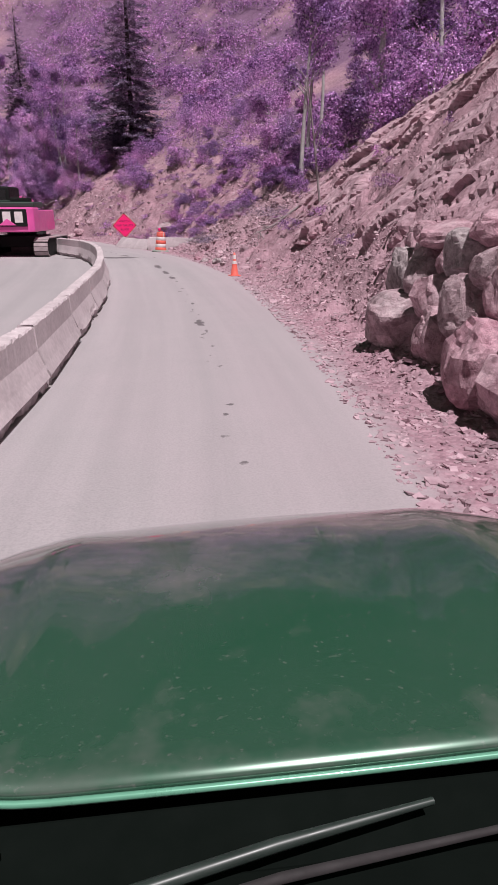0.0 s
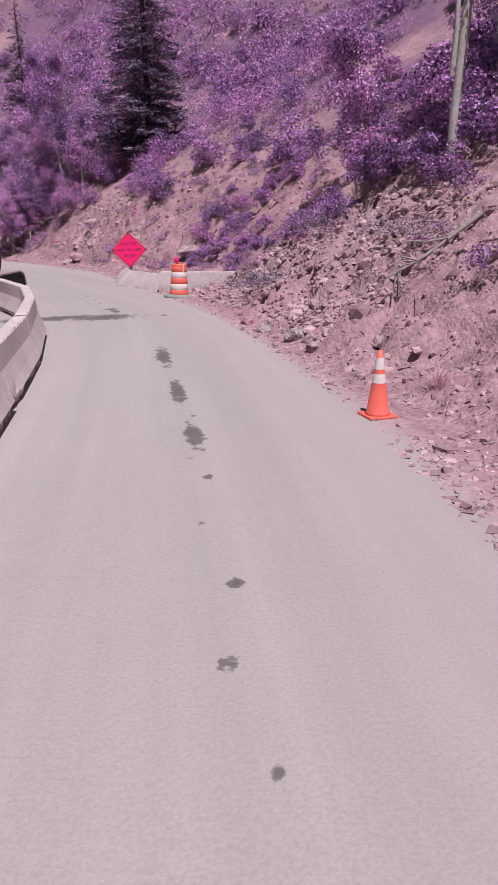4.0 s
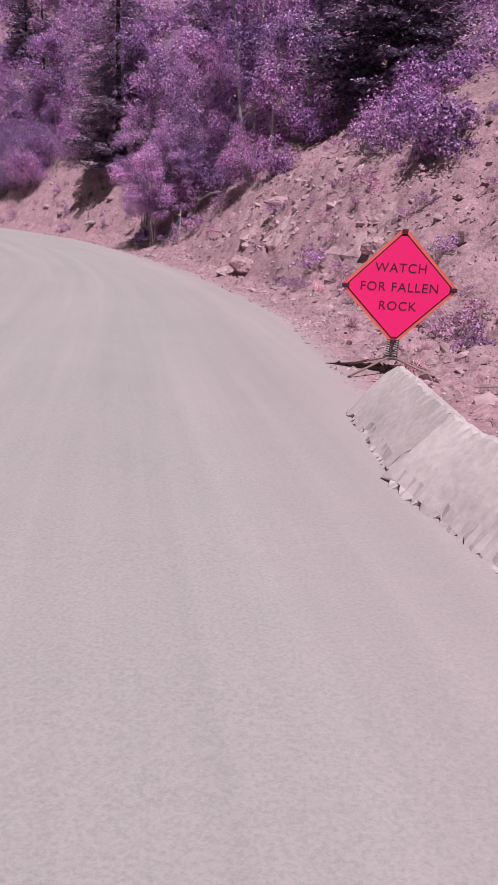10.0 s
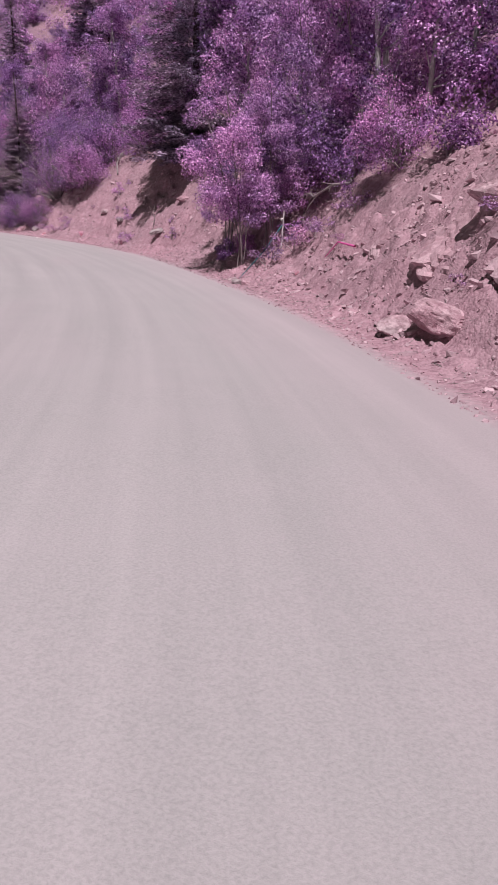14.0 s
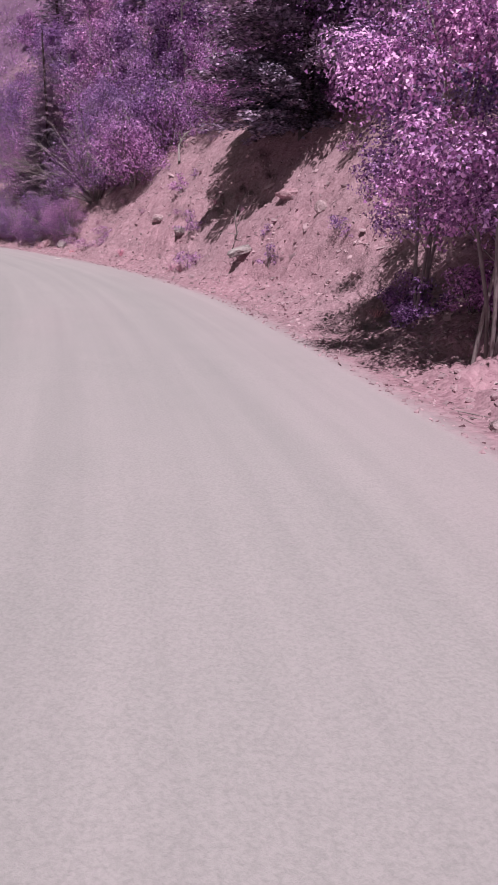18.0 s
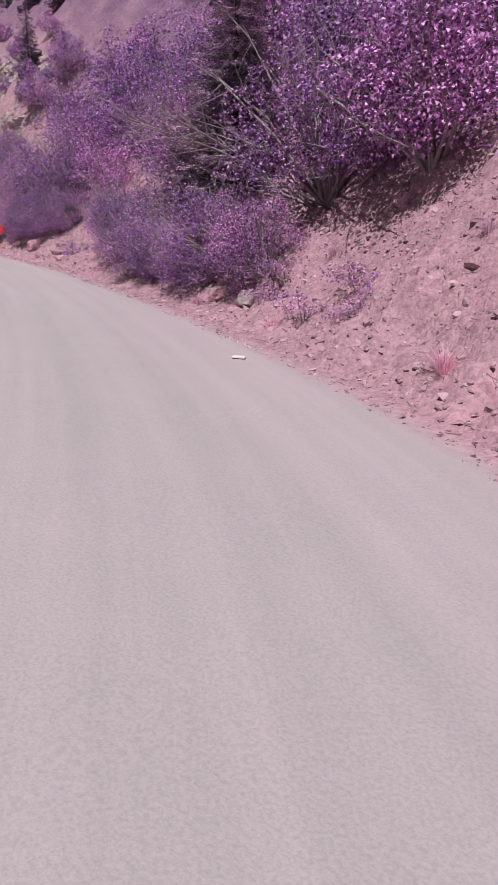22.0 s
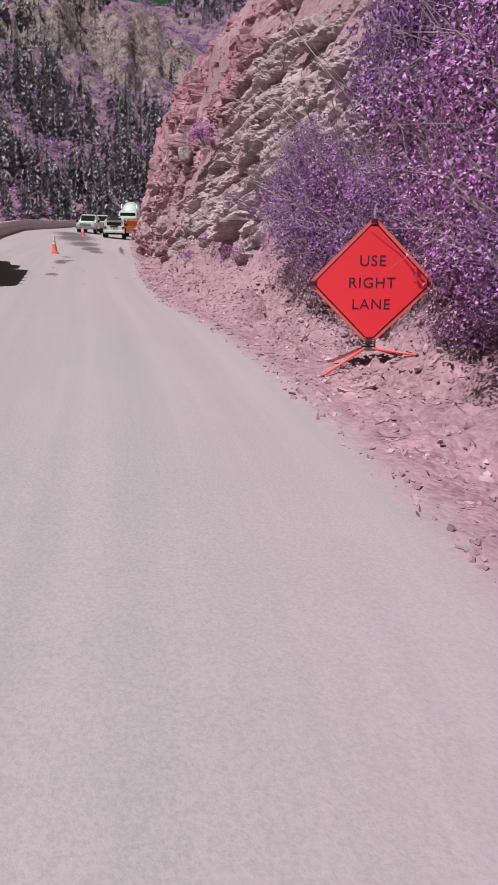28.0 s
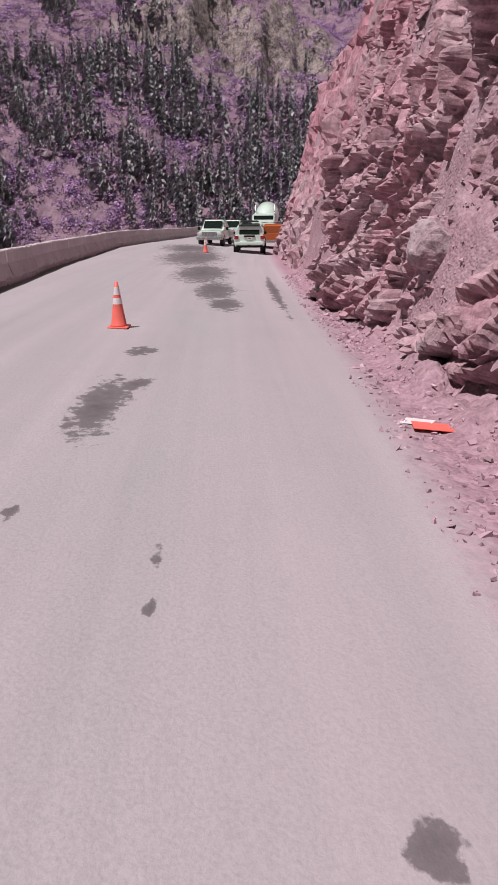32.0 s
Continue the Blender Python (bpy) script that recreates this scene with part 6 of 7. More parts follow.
M_GRASS = foliage("dry_grass", (.55, .30, .40), (.82, .52, .64), (.95, .72, .80), .4)
TUFTS = [tuft_mesh(i) for i in range(3)]
_gr = random.Random(14)
for i in range(80):
    s_ = _gr.choice([_gr.uniform(14, 140), _gr.uniform(108, 120), _gr.uniform(88, 104), _gr.uniform(38, 56)])
    d_ = float(bank(s_)[0]) + .5 + _gr.random() ** 1.2 * 5
    x, y = at(s_, d_)
    t = part("grass_tuft", TUFTS[i % 3], None)
    t.matrix_world = stand(x, y, _gr.uniform(0, 360), _gr.uniform(.4, .95), .02)
    tagged(t, "dry pinkish grass tuft growing in the gravel bank", "grass tuft", "grass tufts on the bank")


# ---- vehicles ----
def wheel(parent, x, y, r, w, rim=M_SILVER):
    """Tyre and rim with its axle along x."""
    t = part("tyre", moved(lathe([(r * .62, -w / 2), (r * .93, -w / 2), (r, -w * .36), (r, w * .36), (r * .93, w / 2), (r * .62, w / 2)], 28, False), pose(x, y, r, 0, 90, 0)), M_RUBBER, parent)
    sgn_ = 1 if x > 0 else -1
    part("rim", moved(lathe([(r * .64, -.02), (r * .60, .02), (r * .45, .0), (r * .2, .015), (.0, .02)], 20, False), pose(x + sgn_ * w * .36, y, r, 0, 90 * sgn_, 0)), rim, t)
    return t


def shell(stations):
    """A body lofted through stations along y: (y, half width at sill, half width at top, z low, z high)."""
    bm = bmesh.new()
    rings = []
    for y, wl, wt, z0, z1 in stations:
        h = z1 - z0
        pts = [(-wl * .92, z0), (-wl, z0 + h * .18), (-wl * 1.0, z0 + h * .55), (-wt, z1 - h * .07), (-wt * .9, z1), (wt * .9, z1), (wt, z1 - h * .07), (wl, z0 + h * .55), (wl, z0 + h * .18), (wl * .92, z0)]
        rings.append([bm.verts.new((x, y, z)) for x, z in pts])
    n = len(rings[0])
    for a, b in zip(rings, rings[1:]):
        for k in range(n):
            bm.faces.new((a[k], a[(k + 1) % n], b[(k + 1) % n], b[k]))
    bm.faces.new(rings[0])
    bm.faces.new(rings[-1][::-1])
    bmesh.ops.recalc_face_normals(bm, faces=bm.faces)
    bmesh.ops.bevel(bm, geom=[e for e in bm.edges if e.calc_face_angle(0) > .5], offset=.025, segments=2, affect="EDGES", profile=.5)
    return bm


def lay(parent, name, x0, x1, y0, y1, z0, z1, mat, bevel=.015, label="", taper=(1, 1)):
    return part(name, block(x0, x1, y0, y1, z0, z1, bevel, taper), mat, parent, label)


def suv(m):
    """Rear at y = 0, nose towards +y."""
    c = thing("suv", "dusty pale mint off-road car with a roof rack on the road", "car", m=m)
    part("body", shell([(0.03, .90, .86, .55, 1.10), (.25, .95, .90, .42, 1.12), (2.4, .96, .92, .38, 1.10), (3.6, .95, .90, .40, 1.08), (4.5, .90, .80, .45, 1.0), (4.75, .80, .68, .5, .90)]), M_WHITE_PAINT, c)
    part("cabin", shell([(.10, .88, .70, 1.05, 1.62), (.45, .90, .70, 1.05, 1.74), (1.6, .90, .70, 1.05, 1.78), (2.5, .89, .68, 1.05, 1.74), (3.35, .86, .60, 1.04, 1.16)]), M_WHITE_PAINT, c)
    part("rear_window", moved(block(-.62, .62, -.012, .012, -.22, .22, .01), pose(0, .10, 1.36, -12, 0, 0)), M_GLASS, c)
    part("windscreen", moved(block(-.62, .62, -.012, .012, -.40, .40, .01), pose(0, 2.98, 1.43, 52, 0, 0)), M_GLASS, c)
    for sx in (-1, 1):
        for y0, y1 in ((.5, 1.25), (1.35, 2.15), (2.25, 2.85)):
            part("side_window", moved(block(-.012, .012, y0, y1, -.19, .19, .01), pose(sx * .815, 0, 1.39, 0, sx * -17, 0)), M_GLASS, c)
        lay(c, "tail_lamp", sx * .80 - .12, sx * .80 + .12, -.03, .10, .86, 1.06, M_TAIL)
        lay(c, "headlamp", sx * .68 - .15, sx * .68 + .15, 4.62, 4.76, .74, .88, M_CLEAR)
        mir = lay(c, "mirror", sx * 1.0 - .08, sx * 1.0 + .08, 2.72, 2.86, 1.10, 1.27, M_BLACK, .03)
        part("rack_rail", rod((sx * .58, .35, 1.88), (sx * .58, 2.5, 1.88), .02), M_BLACK, c)
        for y in (.9, 3.85):
            wheel(c, sx * .80, y, .40, .27, M_STEEL)
            part("wheel_arch", moved(lathe([(.42, -.06), (.50, -.05), (.50, .05), (.42, .06)], 24, False), pose(sx * .945, y, .42, 0, 90, 0)), M_BLACK, c)
    lay(c, "roof_basket", -.58, .58, .3, 2.4, 1.84, 1.90, M_BLACK, .02)
    lay(c, "light_bar", -.52, .52, .22, .30, 1.86, 1.96, M_DARK_GREEN, .02)
    lay(c, "rear_bumper", -.90, .90, -.10, .22, .50, .72, M_WHITE_PAINT, .05)
    lay(c, "bumper_underside", -.82, .82, -.05, .3, .36, .52, M_BLACK, .03)
    lay(c, "tailgate_trim", -.34, .34, -.03, .06, .98, 1.09, M_BLACK, .02)
    pl = lay(c, "number_plate", -.16, .16, -.05, .02, .82, .96, M_WHITE_BAND, .006)
    lay(pl, "plate_bar", -.11, .11, -.054, -.05, .87, .91, M_BLACK, .001)
    lay(c, "tow_hitch", -.06, .06, -.16, .1, .42, .52, M_BLACK, .01)
    lay(c, "spoiler", -.66, .66, -.02, .22, 1.66, 1.73, M_DARK_GREEN, .02)
    return c


def pickup(m, paint, label, front=False, rack=False):
    """Tail at y = 0, nose towards +y."""
    c = thing("pickup_truck", label, "pickup truck", m=m)
    part("cab_body", shell([(2.1, .95, .90, .45, 1.15), (4.0, .96, .92, .42, 1.13), (5.0, .95, .86, .45, 1.12), (5.55, .90, .80, .5, 1.05)]), paint, c)
    part("cabin", shell([(2.12, .88, .70, 1.08, 1.70), (2.4, .90, .72, 1.08, 1.86), (3.5, .90, .72, 1.08, 1.86), (4.3, .87, .64, 1.08, 1.20)]), paint, c)
    for sx in (-1, 1):
        lay(c, "bed_side", sx * .95 - .08, sx * .95 + .08, .05, 2.15, .55, 1.15, paint, .03)
        lay(c, "tail_lamp", sx * .93 - .08, sx * .93 + .08, -.02, .08, .80, 1.10, M_TAIL)
        lay(c, "headlamp", sx * .72 - .16, sx * .72 + .16, 5.46, 5.60, .82, 1.0, M_CLEAR)
        lay(c, "mirror", sx * 1.08 - .09, sx * 1.08 + .09, 3.95, 4.08, 1.12, 1.36, M_BLACK, .03)
        for y0, y1 in ((2.5, 3.1), (3.2, 3.95)):
            part("side_window", moved(block(-.012, .012, y0, y1, -.2, .2, .01), pose(sx * .83, 0, 1.46, 0, sx * -14, 0)), M_GLASS, c)
        for y in (1.1, 4.6):
            wheel(c, sx * .82, y, .41, .28)
        if rack:
            for y in (.15, 2.0):
                part("rack_post", rod((sx * .92, y, 1.15), (sx * .86, y, 1.95), .025), M_STEEL, c)
            part("rack_rail", rod((sx * .86, .1, 1.95), (sx * .86, 2.3, 1.95), .025), M_STEEL, c)
    lay(c, "bed_floor", -.9, .9, .1, 2.1, .58, .66, M_STEEL, .01)
    lay(c, "tailgate", -.86, .86, .0, .07, .62, 1.15, paint, .02)
    lay(c, "rear_bumper", -.95, .95, -.16, .02, .48, .66, M_SILVER, .04)
    lay(c, "front_bumper", -.95, .95, 5.5, 5.72, .45, .68, M_SILVER, .05)
    lay(c, "grille", -.55, .55, 5.52, 5.60, .72, 1.02, M_BLACK if not front else M_SILVER, .02)
    part("windscreen", moved(block(-.68, .68, -.012, .012, -.40, .40, .01), pose(0, 3.98, 1.52, 50, 0, 0)), M_GLASS, c)
    part("rear_window", moved(block(-.6, .6, -.012, .012, -.2, .2, .01), pose(0, 2.2, 1.46, -14, 0, 0)), M_GLASS, c)
    if rack:
        for y in (.1, 2.3):
            part("rack_crossbar", rod((-.86, y, 1.95), (.86, y, 1.95), .025), M_STEEL, c)
    if front:
        lay(c, "roof_beacon", -.12, .12, 3.0, 3.15, 1.86, 1.96, M_TAIL, .02)
    return c


def mixer_truck(m):
    """Nose towards -y."""
    c = thing("concrete_mixer_truck", "white concrete mixer truck waiting on the road", "mixer truck", m=m)
    part("cab", shell([(-.2, 1.15, 1.05, .8, 1.7), (.1, 1.2, 1.1, .6, 2.6), (1.7, 1.2, 1.15, .6, 2.75), (1.8, 1.2, 1.1, .6, 2.6)]), M_WHITE_PAINT, c)
    part("windscreen", moved(block(-.95, .95, -.015, .015, -.38, .38, .02), pose(0, -.06, 2.08, -8, 0, 0)), M_GLASS, c)
    lay(c, "bumper", -1.2, 1.2, -.35, -.1, .5, .85, M_SILVER, .05)
    lay(c, "grille", -.6, .6, -.26, -.18, .9, 1.5, M_BLACK, .03)
    lay(c, "chassis", -.45, .45, .5, 8.2, .75, 1.05, M_BLACK, .03)
    part("mixing_drum", moved(lathe([(.35, -2.9), (.75, -2.7), (1.22, -1.0), (1.25, .4), (.95, 2.0), (.55, 2.9), (.5, 3.0)], 32), pose(0, 5.0, 2.55, -78, 0, 0)), M_WHITE_PAINT, c, "pale rotating drum")
    part("hopper", moved(block(-.6, .6, -.4, .4, 0, .8, .05, (1.5, 1.5)), pose(0, 8.0, 3.0)), M_SILVER, c)
    part("chute", moved(block(-.25, .25, -.9, .9, -.08, .08, .03), pose(0, 8.7, 1.9, -40, 0, 0)), M_SILVER, c)
    for sx in (-1, 1):
        lay(c, "headlamp", sx * .9 - .18, sx * .9 + .18, -.30, -.18, .95, 1.2, M_CLEAR)
        part("exhaust_stack", rod((sx * .95, 2.05, .9), (sx * .95, 2.05, 3.5), .08, 10), M_SILVER, c)
        for y in (.9, 5.9, 7.2):
            wheel(c, sx * 1.0, y, .52, .34)
    return c


def dump_truck(m):
    """Tail at y = 0, nose towards +y."""
    c = thing("dump_truck", "dark dusty dump truck parked in the closed lane", "dump truck", m=m)
    part("dump_box", shell([(.1, 1.20, 1.22, 1.25, 2.55), (.2, 1.22, 1.24, 1.15, 2.65), (4.6, 1.22, 1.24, 1.15, 2.65), (4.7, 1.2, 1.2, 1.2, 2.6)]), M_TRUCK, c)
    lay(c, "tailgate", -1.15, 1.15, .0, .09, 1.3, 2.5, M_TRUCK, .03)
    for z in (1.55, 1.95, 2.35):
        lay(c, "tailgate_rib", -1.15, 1.15, -.05, .0, z, z + .08, M_TRUCK, .015)
    for y in np.arange(.7, 4.6, .8):
        for sx in (-1, 1):
            lay(c, "side_rib", sx * 1.27 - .05, sx * 1.27 + .05, y, y + .1, 1.25, 2.6, M_TRUCK, .015)
    lay(c, "chassis", -.45, .45, .3, 7.0, .75, 1.1, M_BLACK, .03)
    lay(c, "rear_frame", -1.15, 1.15, .1, .25, .95, 1.15, M_BLACK, .02)
    part("cab", shell([(4.95, 1.1, 1.0, .8, 2.4), (6.2, 1.1, 1.0, .8, 2.4), (6.5, 1.05, .9, .8, 1.7), (7.8, .95, .8, .8, 1.5)]), M_TRUCK, c)
    for sx in (-1, 1):
        lay(c, "mudflap", sx * .95 - .30, sx * .95 + .30, .28, .31, .12, .98, M_RUBBER, .004)
        lay(c, "tail_lamp", sx * .98 - .13, sx * .98 + .13, .04, .11, .98, 1.1, M_TAIL)
        for y in (1.0, 2.3, 6.7):
            wheel(c, sx * .98, y, .52, .36, M_STEEL)
    return c


M_TRUCK = plain("dusty_dark_truck_paint", (.10, .085, .085), .55, vary=.35, scale=2)


def facing(x, y, turn, z=None):
    return pose(x, y, (ground_z(x, y) if z is None else z), 0, 0, turn)


suv(facing(-126.6, 104.3, heading(183)))
pickup(facing(-137.0, 108.6, heading(196)), M_RUST_PAINT, "orange-brown pickup truck with a ladder rack on the road", rack=True)
pickup(facing(-140.5, 105.3, 180 + heading(196) - 4), M_WHITE_PAINT, "pale mint pickup truck coming round the bend", True)
pickup(facing(-149.5, 108.4, 180 + heading(203)), M_WHITE_PAINT, "second pale mint pickup truck coming round the bend", True)
mixer_truck(facing(-151.5, 111.6, heading(206)))
dump_truck(facing(*at(137.2, -4.35), heading(140)))


def barricade(m):
    c = thing("barricade", "low orange folding barricade beside the lane", "barricade", m=m)
    for y, t in ((-.16, -14), (.16, 14)):
        leg = part("panel_board", moved(block(-.38, .38, -.012, .012, .10, .50, .008), pose(0, y, 0, t, 0, 0)), M_ORANGE, c)
        for x in (-.34, .34):
            part("leg", moved(block(x - .025, x + .025, -.015, .015, 0, .55, .006), pose(0, y * 1.1, 0, t, 0, 0)), M_SIGN_EDGE, c)
        part("reflective_strip", moved(block(-.30, .30, -.016, .016, .25, .33, .003), pose(0, y, 0, t, 0, 0)), M_WHITE_BAND, leg)
    return c


barricade(facing(-66.9, 89.1, 70) @ Matrix.Scale(.8, 4))


def excavator(m):
    """Counterweight towards -y, boom towards +y."""
    c = thing("excavator", "pink tracked excavator seen from behind its counterweight", "excavator", m=m)
    for sx in (-1, 1):
        belt = [(-1.9, .0), (-2.2, .12), (-2.32, .38), (-2.2, .66), (-1.9, .78), (1.9, .78), (2.2, .66), (2.32, .38), (2.2, .12), (1.9, .0)]
        tr = part("track", extrude(belt, sx * 1.35 - .27, sx * 1.35 + .27, .03), M_BLACK, c)
        pts = np.array(belt + belt[:1], float)
        ln = np.concatenate([[0], np.cumsum(np.linalg.norm(np.diff(pts, axis=0), axis=1))])
        for q in np.arange(0, ln[-1], .19):
            y, z = np.interp(q, ln, pts[:, 0]), np.interp(q, ln, pts[:, 1])
            y2, z2 = np.interp((q + .1) % ln[-1], ln, pts[:, 0]), np.interp((q + .1) % ln[-1], ln, pts[:, 1])
            a = math.degrees(math.atan2(z2 - z, y2 - y))
            part("track_shoe", moved(block(-.30, .30, -.08, .08, -.022, .022, .006), pose(sx * 1.35, y, z, a, 0, 0)), M_SHOE, tr)
    lay(c, "undercarriage", -1.1, 1.1, -1.0, 1.0, .35, .85, M_BLACK, .05)
    part("slew_ring", moved(lathe([(.65, .85), (.65, 1.02), (.6, 1.05)], 28), Matrix.Identity(4)), M_BLACK, c)
    cw = [(x, y) for x, y in ((-1.25, -1.6), (-1.22, -2.4), (-1.02, -2.6), (1.02, -2.6), (1.22, -2.4), (1.25, -1.6))]
    bm = bmesh.new()
    lo, hi = [bm.verts.new((x, y, 1.05)) for x, y in cw], [bm.verts.new((x, y, 2.05)) for x, y in cw]
    bm.faces.new(lo[::-1])
    bm.faces.new(hi)
    for i in range(len(cw)):
        bm.faces.new((lo[i], lo[(i + 1) % 6], hi[(i + 1) % 6], hi[i]))
    bmesh.ops.recalc_face_normals(bm, faces=bm.faces)
    bmesh.ops.bevel(bm, geom=list(bm.edges), offset=.06, segments=3, affect="EDGES", profile=.5)
    part("counterweight", bm, M_PINK_PAINT, c)
    pan = lay(c, "logo_panel", -.68, .98, -2.66, -2.62, 1.28, 1.98, M_BLACK, .01)
    for x in (-.36, .14, .64):
        lay(pan, "logo_bar", x - .17, x + .17, -2.675, -2.66, 1.44, 1.88, M_WHITE_BAND, .004)
    bm = bmesh.new()
    tri = [bm.verts.new(v) for v in ((-.22, -2.69, 1.33), (.52, -2.69, 1.33), (.15, -2.69, 1.60))]
    t2 = [bm.verts.new(v.co + Vector((0, .014, 0))) for v in tri]
    bm.faces.new(tri)
    bm.faces.new(t2[::-1])
    for i in range(3):
        bm.faces.new((tri[i], t2[i], t2[(i + 1) % 3], tri[(i + 1) % 3]))
    bmesh.ops.recalc_face_normals(bm, faces=bm.faces)
    part("logo_triangle", bm, M_PINK_PAINT, pan)
    lay(c, "house", -1.25, 1.25, -1.7, 1.3, 1.05, 1.95, M_PINK_PAINT, .05)
    lay(c, "engine_cover", -1.2, 1.2, -2.2, -.5, 2.03, 2.28, M_DARK_GREEN, .06)
    lay(c, "exhaust_box", .1, .9, -1.8, -1.2, 2.28, 2.45, M_BLACK, .04)
    lay(c, "guard_rail", -1.2, .1, -1.2, -1.12, 2.28, 2.36, M_DARK_GREEN, .02)
    cab = lay(c, "cab", -1.25, -.30, -.3, 1.4, 1.95, 2.95, M_BLACK, .08)
    lay(cab, "cab_window", -1.1, -.45, -.34, -.29, 2.25, 2.8, M_GLASS, .02)
    part("boom", extrude([(.8, 1.6), (1.2, 2.0), (2.6, 2.5), (3.6, 2.6), (5.6, 2.4), (5.5, 2.1), (3.6, 2.15), (2.9, 2.0), (1.5, 1.6)], -1.1, -.7, .03), M_PINK_PAINT, c)
    part("stick_arm", extrude([(5.3, 2.5), (5.7, 2.4), (5.6, 1.6), (5.35, 1.5)], -1.08, -.72, .03), M_PINK_PAINT, c)
    part("bucket", extrude([(5.1, 1.6), (5.8, 1.5), (5.9, .9), (5.5, .3), (4.9, .2), (4.8, .5), (5.2, .8)], -1.25, -.25, .03), M_BLACK, c)
    for sx in (-1.1, -.4):
        part("boom_cylinder", rod((sx, 1.3, 1.4), (sx, 2.9, 2.2), .07), M_STEEL, c)
        part("hose", rod((sx * 1.1, .9, 2.0), (sx * 1.1, 2.6, 2.6), .025), M_BLACK, c)
    return c


M_SHOE = plain("dusty_track_steel", (.38, .30, .32), .7, .2, vary=.3)
excavator(facing(-11.35, 34.9, 3, ground_z(-10.5, 33)) @ Matrix.Scale(1.08, 4))


# ---- the car that starts out: its front end stands at the start of the lane ----
def ego_car():
    c = thing("car", "dusty dark green metallic car front with wipers at rest", "car", m=pose(0, 0, -.165, -.4, -2.4, 5.5) @ pose(.27, 0, 0))
    # hood: x across, y ahead
    V, F = [], []
    nx, ny = 41, 30
    for j in range(ny):
        v = j / (ny - 1)
        y = .86 + 1.42 * v
        for i in range(nx):
            u = -1 + 2 * i / (nx - 1)
            half = 1.04 - .05 * v ** 2.5
            x = half * u
            z = 1.325 - .115 * v - .10 * v ** 6 - .03 * abs(u) ** 2.2 - .08 * abs(u) ** 14
            z += .018 * math.exp(-((abs(u) - .62) / .09) ** 2) * (1 - v * .5)
            yy = y - .16 * abs(u) ** 4 * v + .05 * (1 - v) * u * u
            V.append((x, yy, z))
    for j in range(ny - 1):
        for i in range(nx - 1):
            a = j * nx + i
            F.append((a, a + 1, a + nx + 1, a + nx))
    hood = raw_mesh("hood", V, F, True)
    bm = bmesh.new()
    bm.from_mesh(hood)
    bmesh.ops.solidify(bm, geom=list(bm.faces), thickness=-.02)
    for f in bm.faces:
        f.smooth = True
    part("hood", bm, M_EGO, c)
    # rear lip: a thin tube in a lighter green than the hood
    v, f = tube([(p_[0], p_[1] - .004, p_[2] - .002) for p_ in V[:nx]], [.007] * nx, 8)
    part("hood_rear_lip", raw_mesh("hood_rear_lip", v, f, True), M_EGO_LIP, c, "bright green rear edge of the hood")
    part("hood_rear_edge", extrude([(.74, 1.262), (.85, 1.300), (.86, 1.25), (.74, 1.23)], -.95, .95, .006), M_COWL_SHADE, c)
    for sx in (-1, 1):
        part("fender", moved(shell([(.45, .12, .09, .45, 1.21), (1.2, .13, .09, .42, 1.20), (1.9, .12, .07, .45, 1.12), (2.3, .09, .05, .5, .98)]), pose(sx * 1.0, 0, 0)), M_EGO, c)
        lay(c, "headlamp", sx * .72 - .16, sx * .72 + .16, 2.18, 2.34, .82, .98, M_CLEAR, .04)
        wheel(c, sx * .90, 1.45, .41, .27, M_STEEL)
    lay(c, "bumper", -.95, .95, 2.2, 2.46, .45, .78, M_EGO, .08)
    lay(c, "grille", -.52, .52, 2.24, 2.36, .78, 1.0, M_BLACK, .03)
    lay(c, "engine_block", -.80, .80, .95, 2.2, .5, 1.02, M_BLACK, .05)
    lay(c, "cowl", -.92, .92, .42, .80, 1.20, 1.262, M_COWL_SHADE, .02)
    lay(c, "bulkhead", -.88, .88, .36, .46, .42, 1.22, M_BLACK, .02)
    lay(c, "cowl_vent", -.78, .78, .50, .74, 1.264, 1.275, M_COWL_SHADE, .006)
    for a, b_, e in (((-.78, .60, 1.30), (-.1, .74, 1.318), (.16, .78, 1.325)), ((-.08, .50, 1.30), (.55, .63, 1.318), (.80, .66, 1.32))):
        v, f = tube([a, b_, e], (.013, .011, .006), 8)
        arm = part("wiper_arm", raw_mesh("wiper_arm", v, f, True), M_COWL, c)
        v, f = tube([(a[0] - .1, a[1] - .045, a[2] - .006), (b_[0], b_[1] - .045, b_[2] - .012), (e[0] + .15, e[1] - .045, e[2] - .014)], (.007, .009, .006), 6)
        part("wiper_blade", raw_mesh("wiper_blade", v, f, True), M_RUBBER, arm)
        part("wiper_pivot", moved(lathe([(.035, 0), (.035, .03), (.02, .045)], 16), pose(a[0], a[1], a[2] - .05)), M_COWL, arm)
    part("washer_nozzle", moved(lathe([(.018, 0), (.016, .012), (.006, .016)], 14), pose(-.55, .80, 1.285)), M_BLACK, c)
    return c


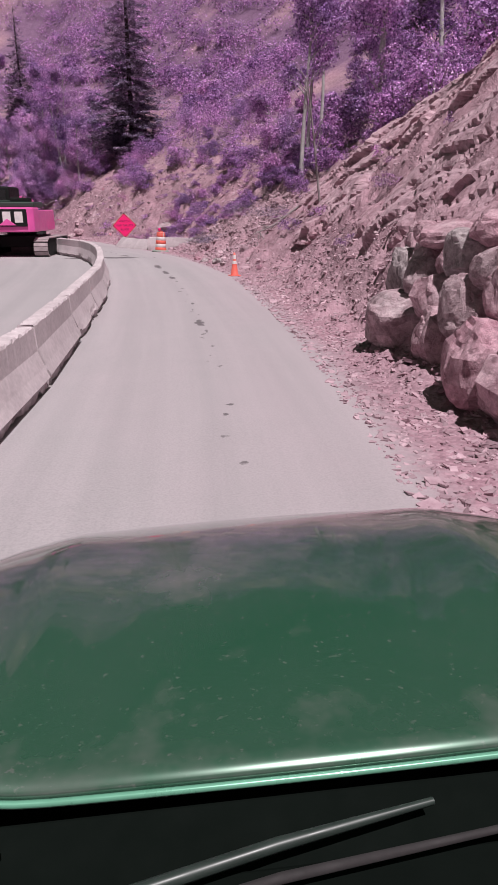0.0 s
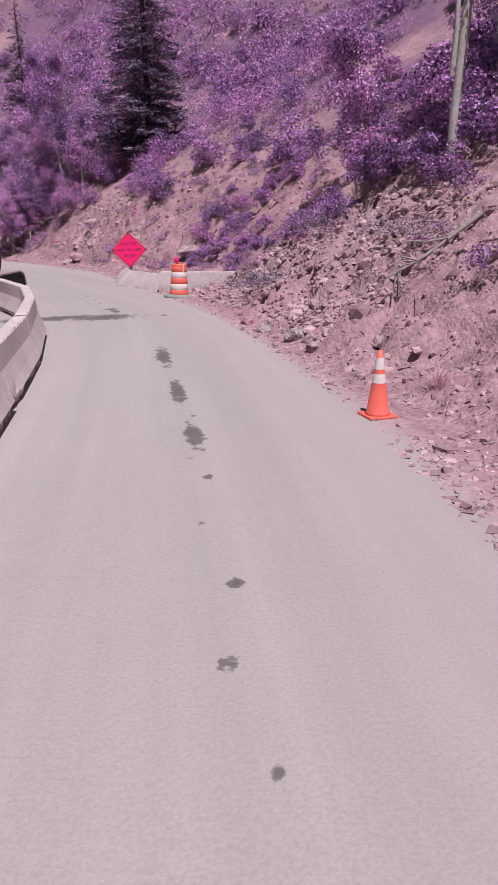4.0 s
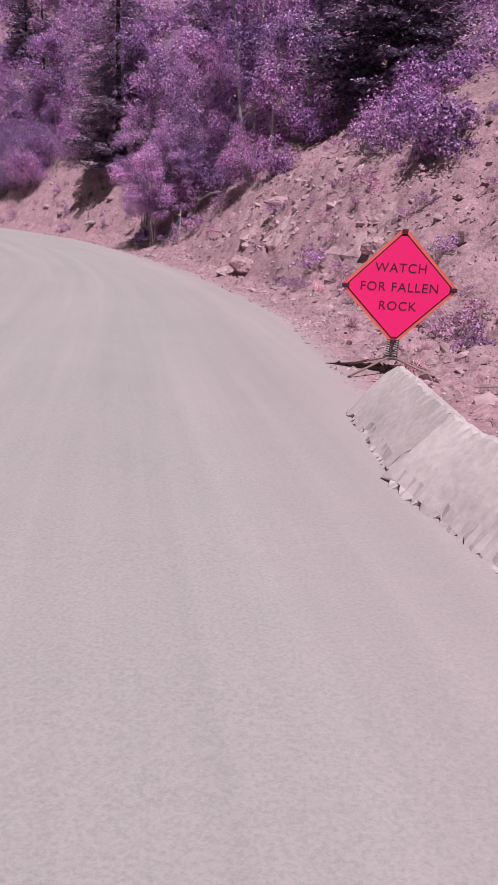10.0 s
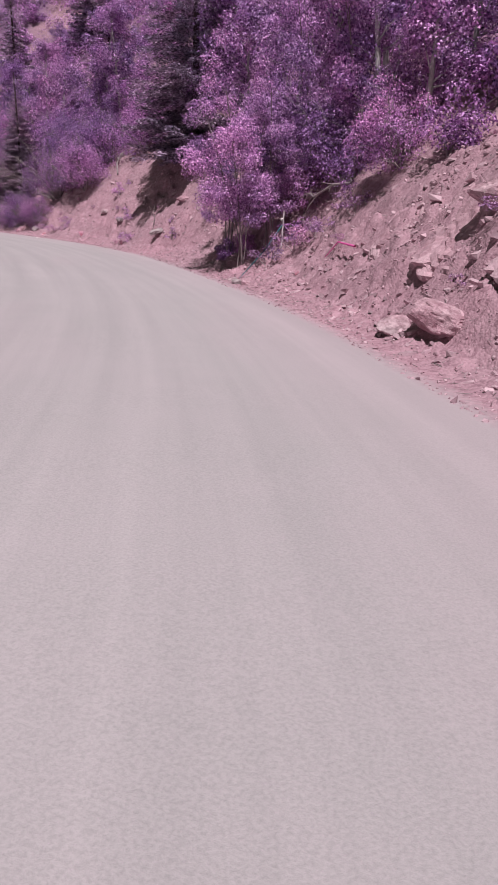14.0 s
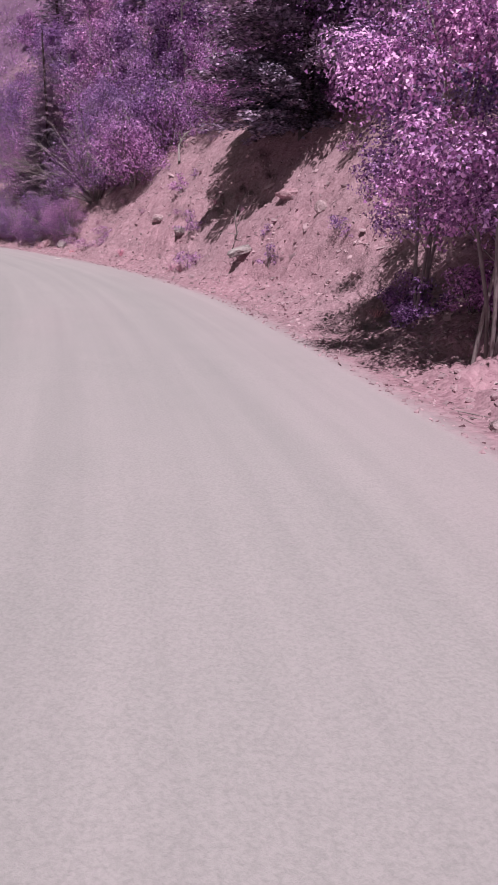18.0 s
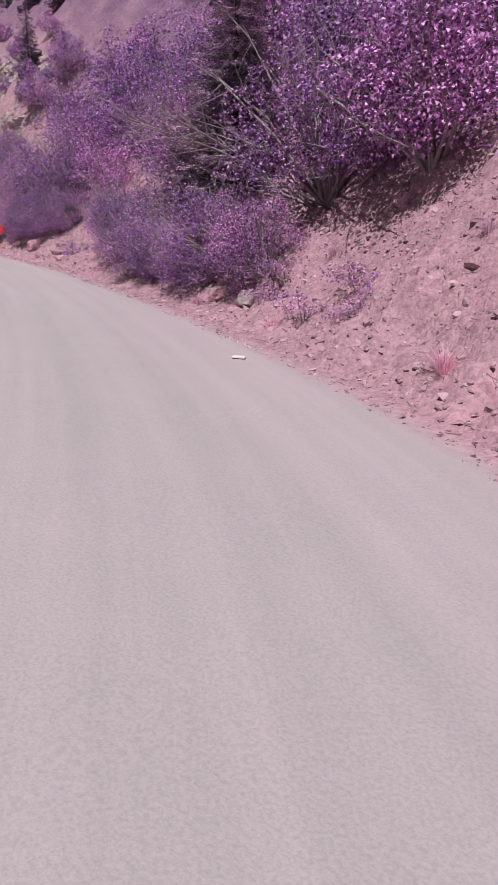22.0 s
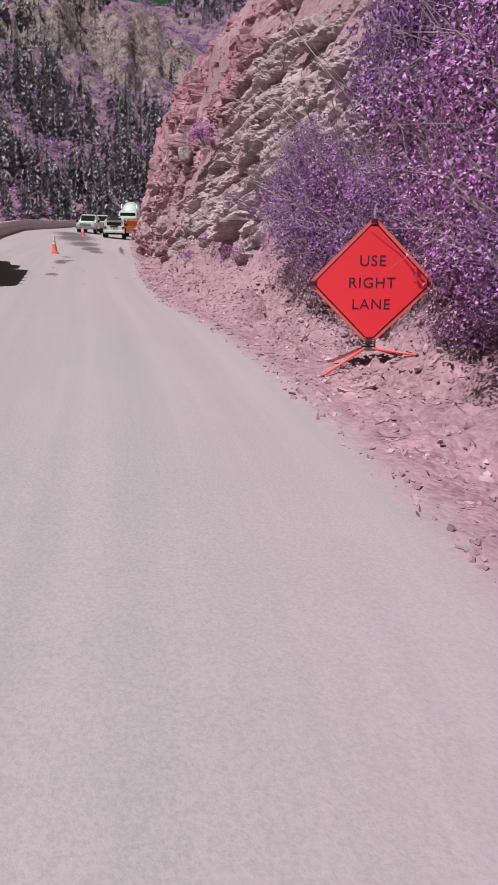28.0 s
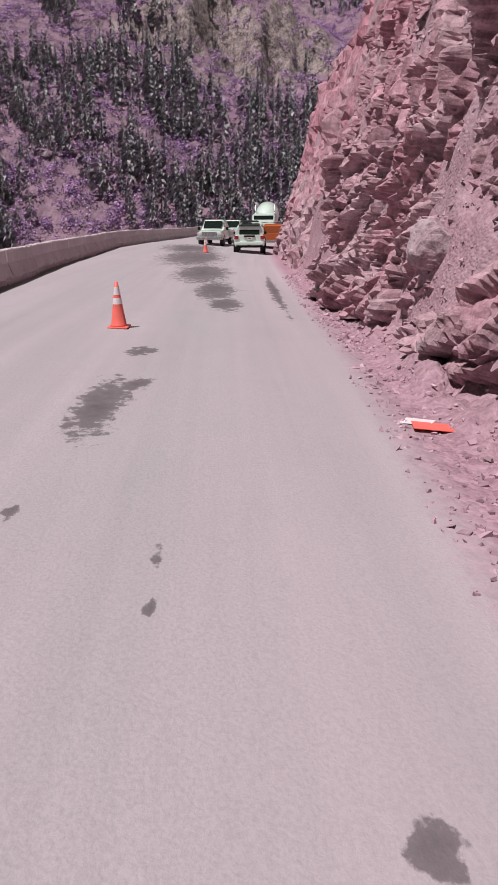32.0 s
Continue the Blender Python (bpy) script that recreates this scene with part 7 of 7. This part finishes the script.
def ego_paint():
    m, n, l, b = material("dusty_green_metallic_paint", .22, .35, .6)
    f1, f2 = noise_tex(n, l, 2.0, 5, .65), noise_tex(n, l, 55, 4, .6)
    col = mix(n, l, ramp(n, l, f1, [(.35, (0, 0, 0)), (.75, (.55, .55, .55))]), (.018, .105, .056), (.07, .13, .095))
    col = mix(n, l, ramp(n, l, f2, [(.62, (0, 0, 0)), (.72, (.5, .5, .5))]), col, (.22, .22, .21))
    # thick dust along the hood's front and rear edges; front also paints sky glare
    tc, sp = n.new("ShaderNodeTexCoord"), n.new("ShaderNodeSeparateXYZ")
    l.new(tc.outputs["Object"], sp.inputs[0])
    far_ = n.new("ShaderNodeMath")
    far_.operation = "MULTIPLY_ADD"
    far_.inputs[1].default_value = .33
    l.new(sp.outputs[1], far_.inputs[0])
    l.new(ramp(n, l, f1, [(.3, (0, 0, 0)), (.7, (.22, .22, .22))]), far_.inputs[2])
    col = mix(n, l, ramp(n, l, far_.outputs[0], [(.36, (.6, .6, .6)), (.46, (.05, .05, .05)), (.66, (0, 0, 0)), (.80, (.8, .8, .8))]), col, (.24, .235, .23))
    l.new(col, b.inputs["Base Color"])
    l.new(ramp(n, l, f1, [(.3, (.16,) * 3), (.8, (.34,) * 3)]), b.inputs["Roughness"])
    b.inputs["Coat Weight"].default_value, b.inputs["Coat Roughness"].default_value = 1.0, .035
    return m


# cowl plastic, its colour blackened to stand in for the shade over it
M_COWL_SHADE = plain("shaded_cowl_black", (.004, .006, .005), .95, spec=.05)
M_EGO = ego_paint()
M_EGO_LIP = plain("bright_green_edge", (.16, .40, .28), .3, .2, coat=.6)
M_COWL = plain("grey_black_plastic", (.03, .042, .037), .4, vary=.3)
ego_car()


# ---- a heap of cut brush on the debris by the broken barriers ----
def brush_pile(x, y, r, h, seed):
    rng = np.random.default_rng(seed)
    spec = []
    for _ in range(46):
        a, q = rng.uniform(0, 2 * math.pi), rng.random() ** .5 * r
        b = np.array((q * math.cos(a) * 1.4, q * math.sin(a), h * (1 - q / r) * rng.random()))
        e = b + rng.normal(0, 1, 3) * (.24, .24, .08)
        spec.append(([b, (b + e) / 2 + rng.normal(0, .03, 3), e], (.008, .006, .003)))
    t = thing("brush_pile", "heap of cut dark brush lying on the rubble", "brush pile", m=pose(*on(x, y, .02), 0, 0, seed * 50))
    for q in spec:
        v, f = tubes([q], 5)
        part("branch", raw_mesh("branch", v, f, True), M_TWIG if rng.random() < .5 else M_BARK_DARK, t)
    p = rng.normal(0, 1, (2600, 3)) * (r * .6, r * .42, h * .3) + (0, 0, h * .35)
    p[:, 2] = np.abs(p[:, 2])
    v, f = leaves(p, .020, rng)
    part("foliage", raw_mesh("foliage", v, f), M_SPRUCE, t)


brush_pile(-1.9, 33.4, 1.0, .45, 1)
brush_pile(-.4, 35.6, 1.3, .6, 2)
brush_pile(1.2, 29.8, 1.4, .5, 3)
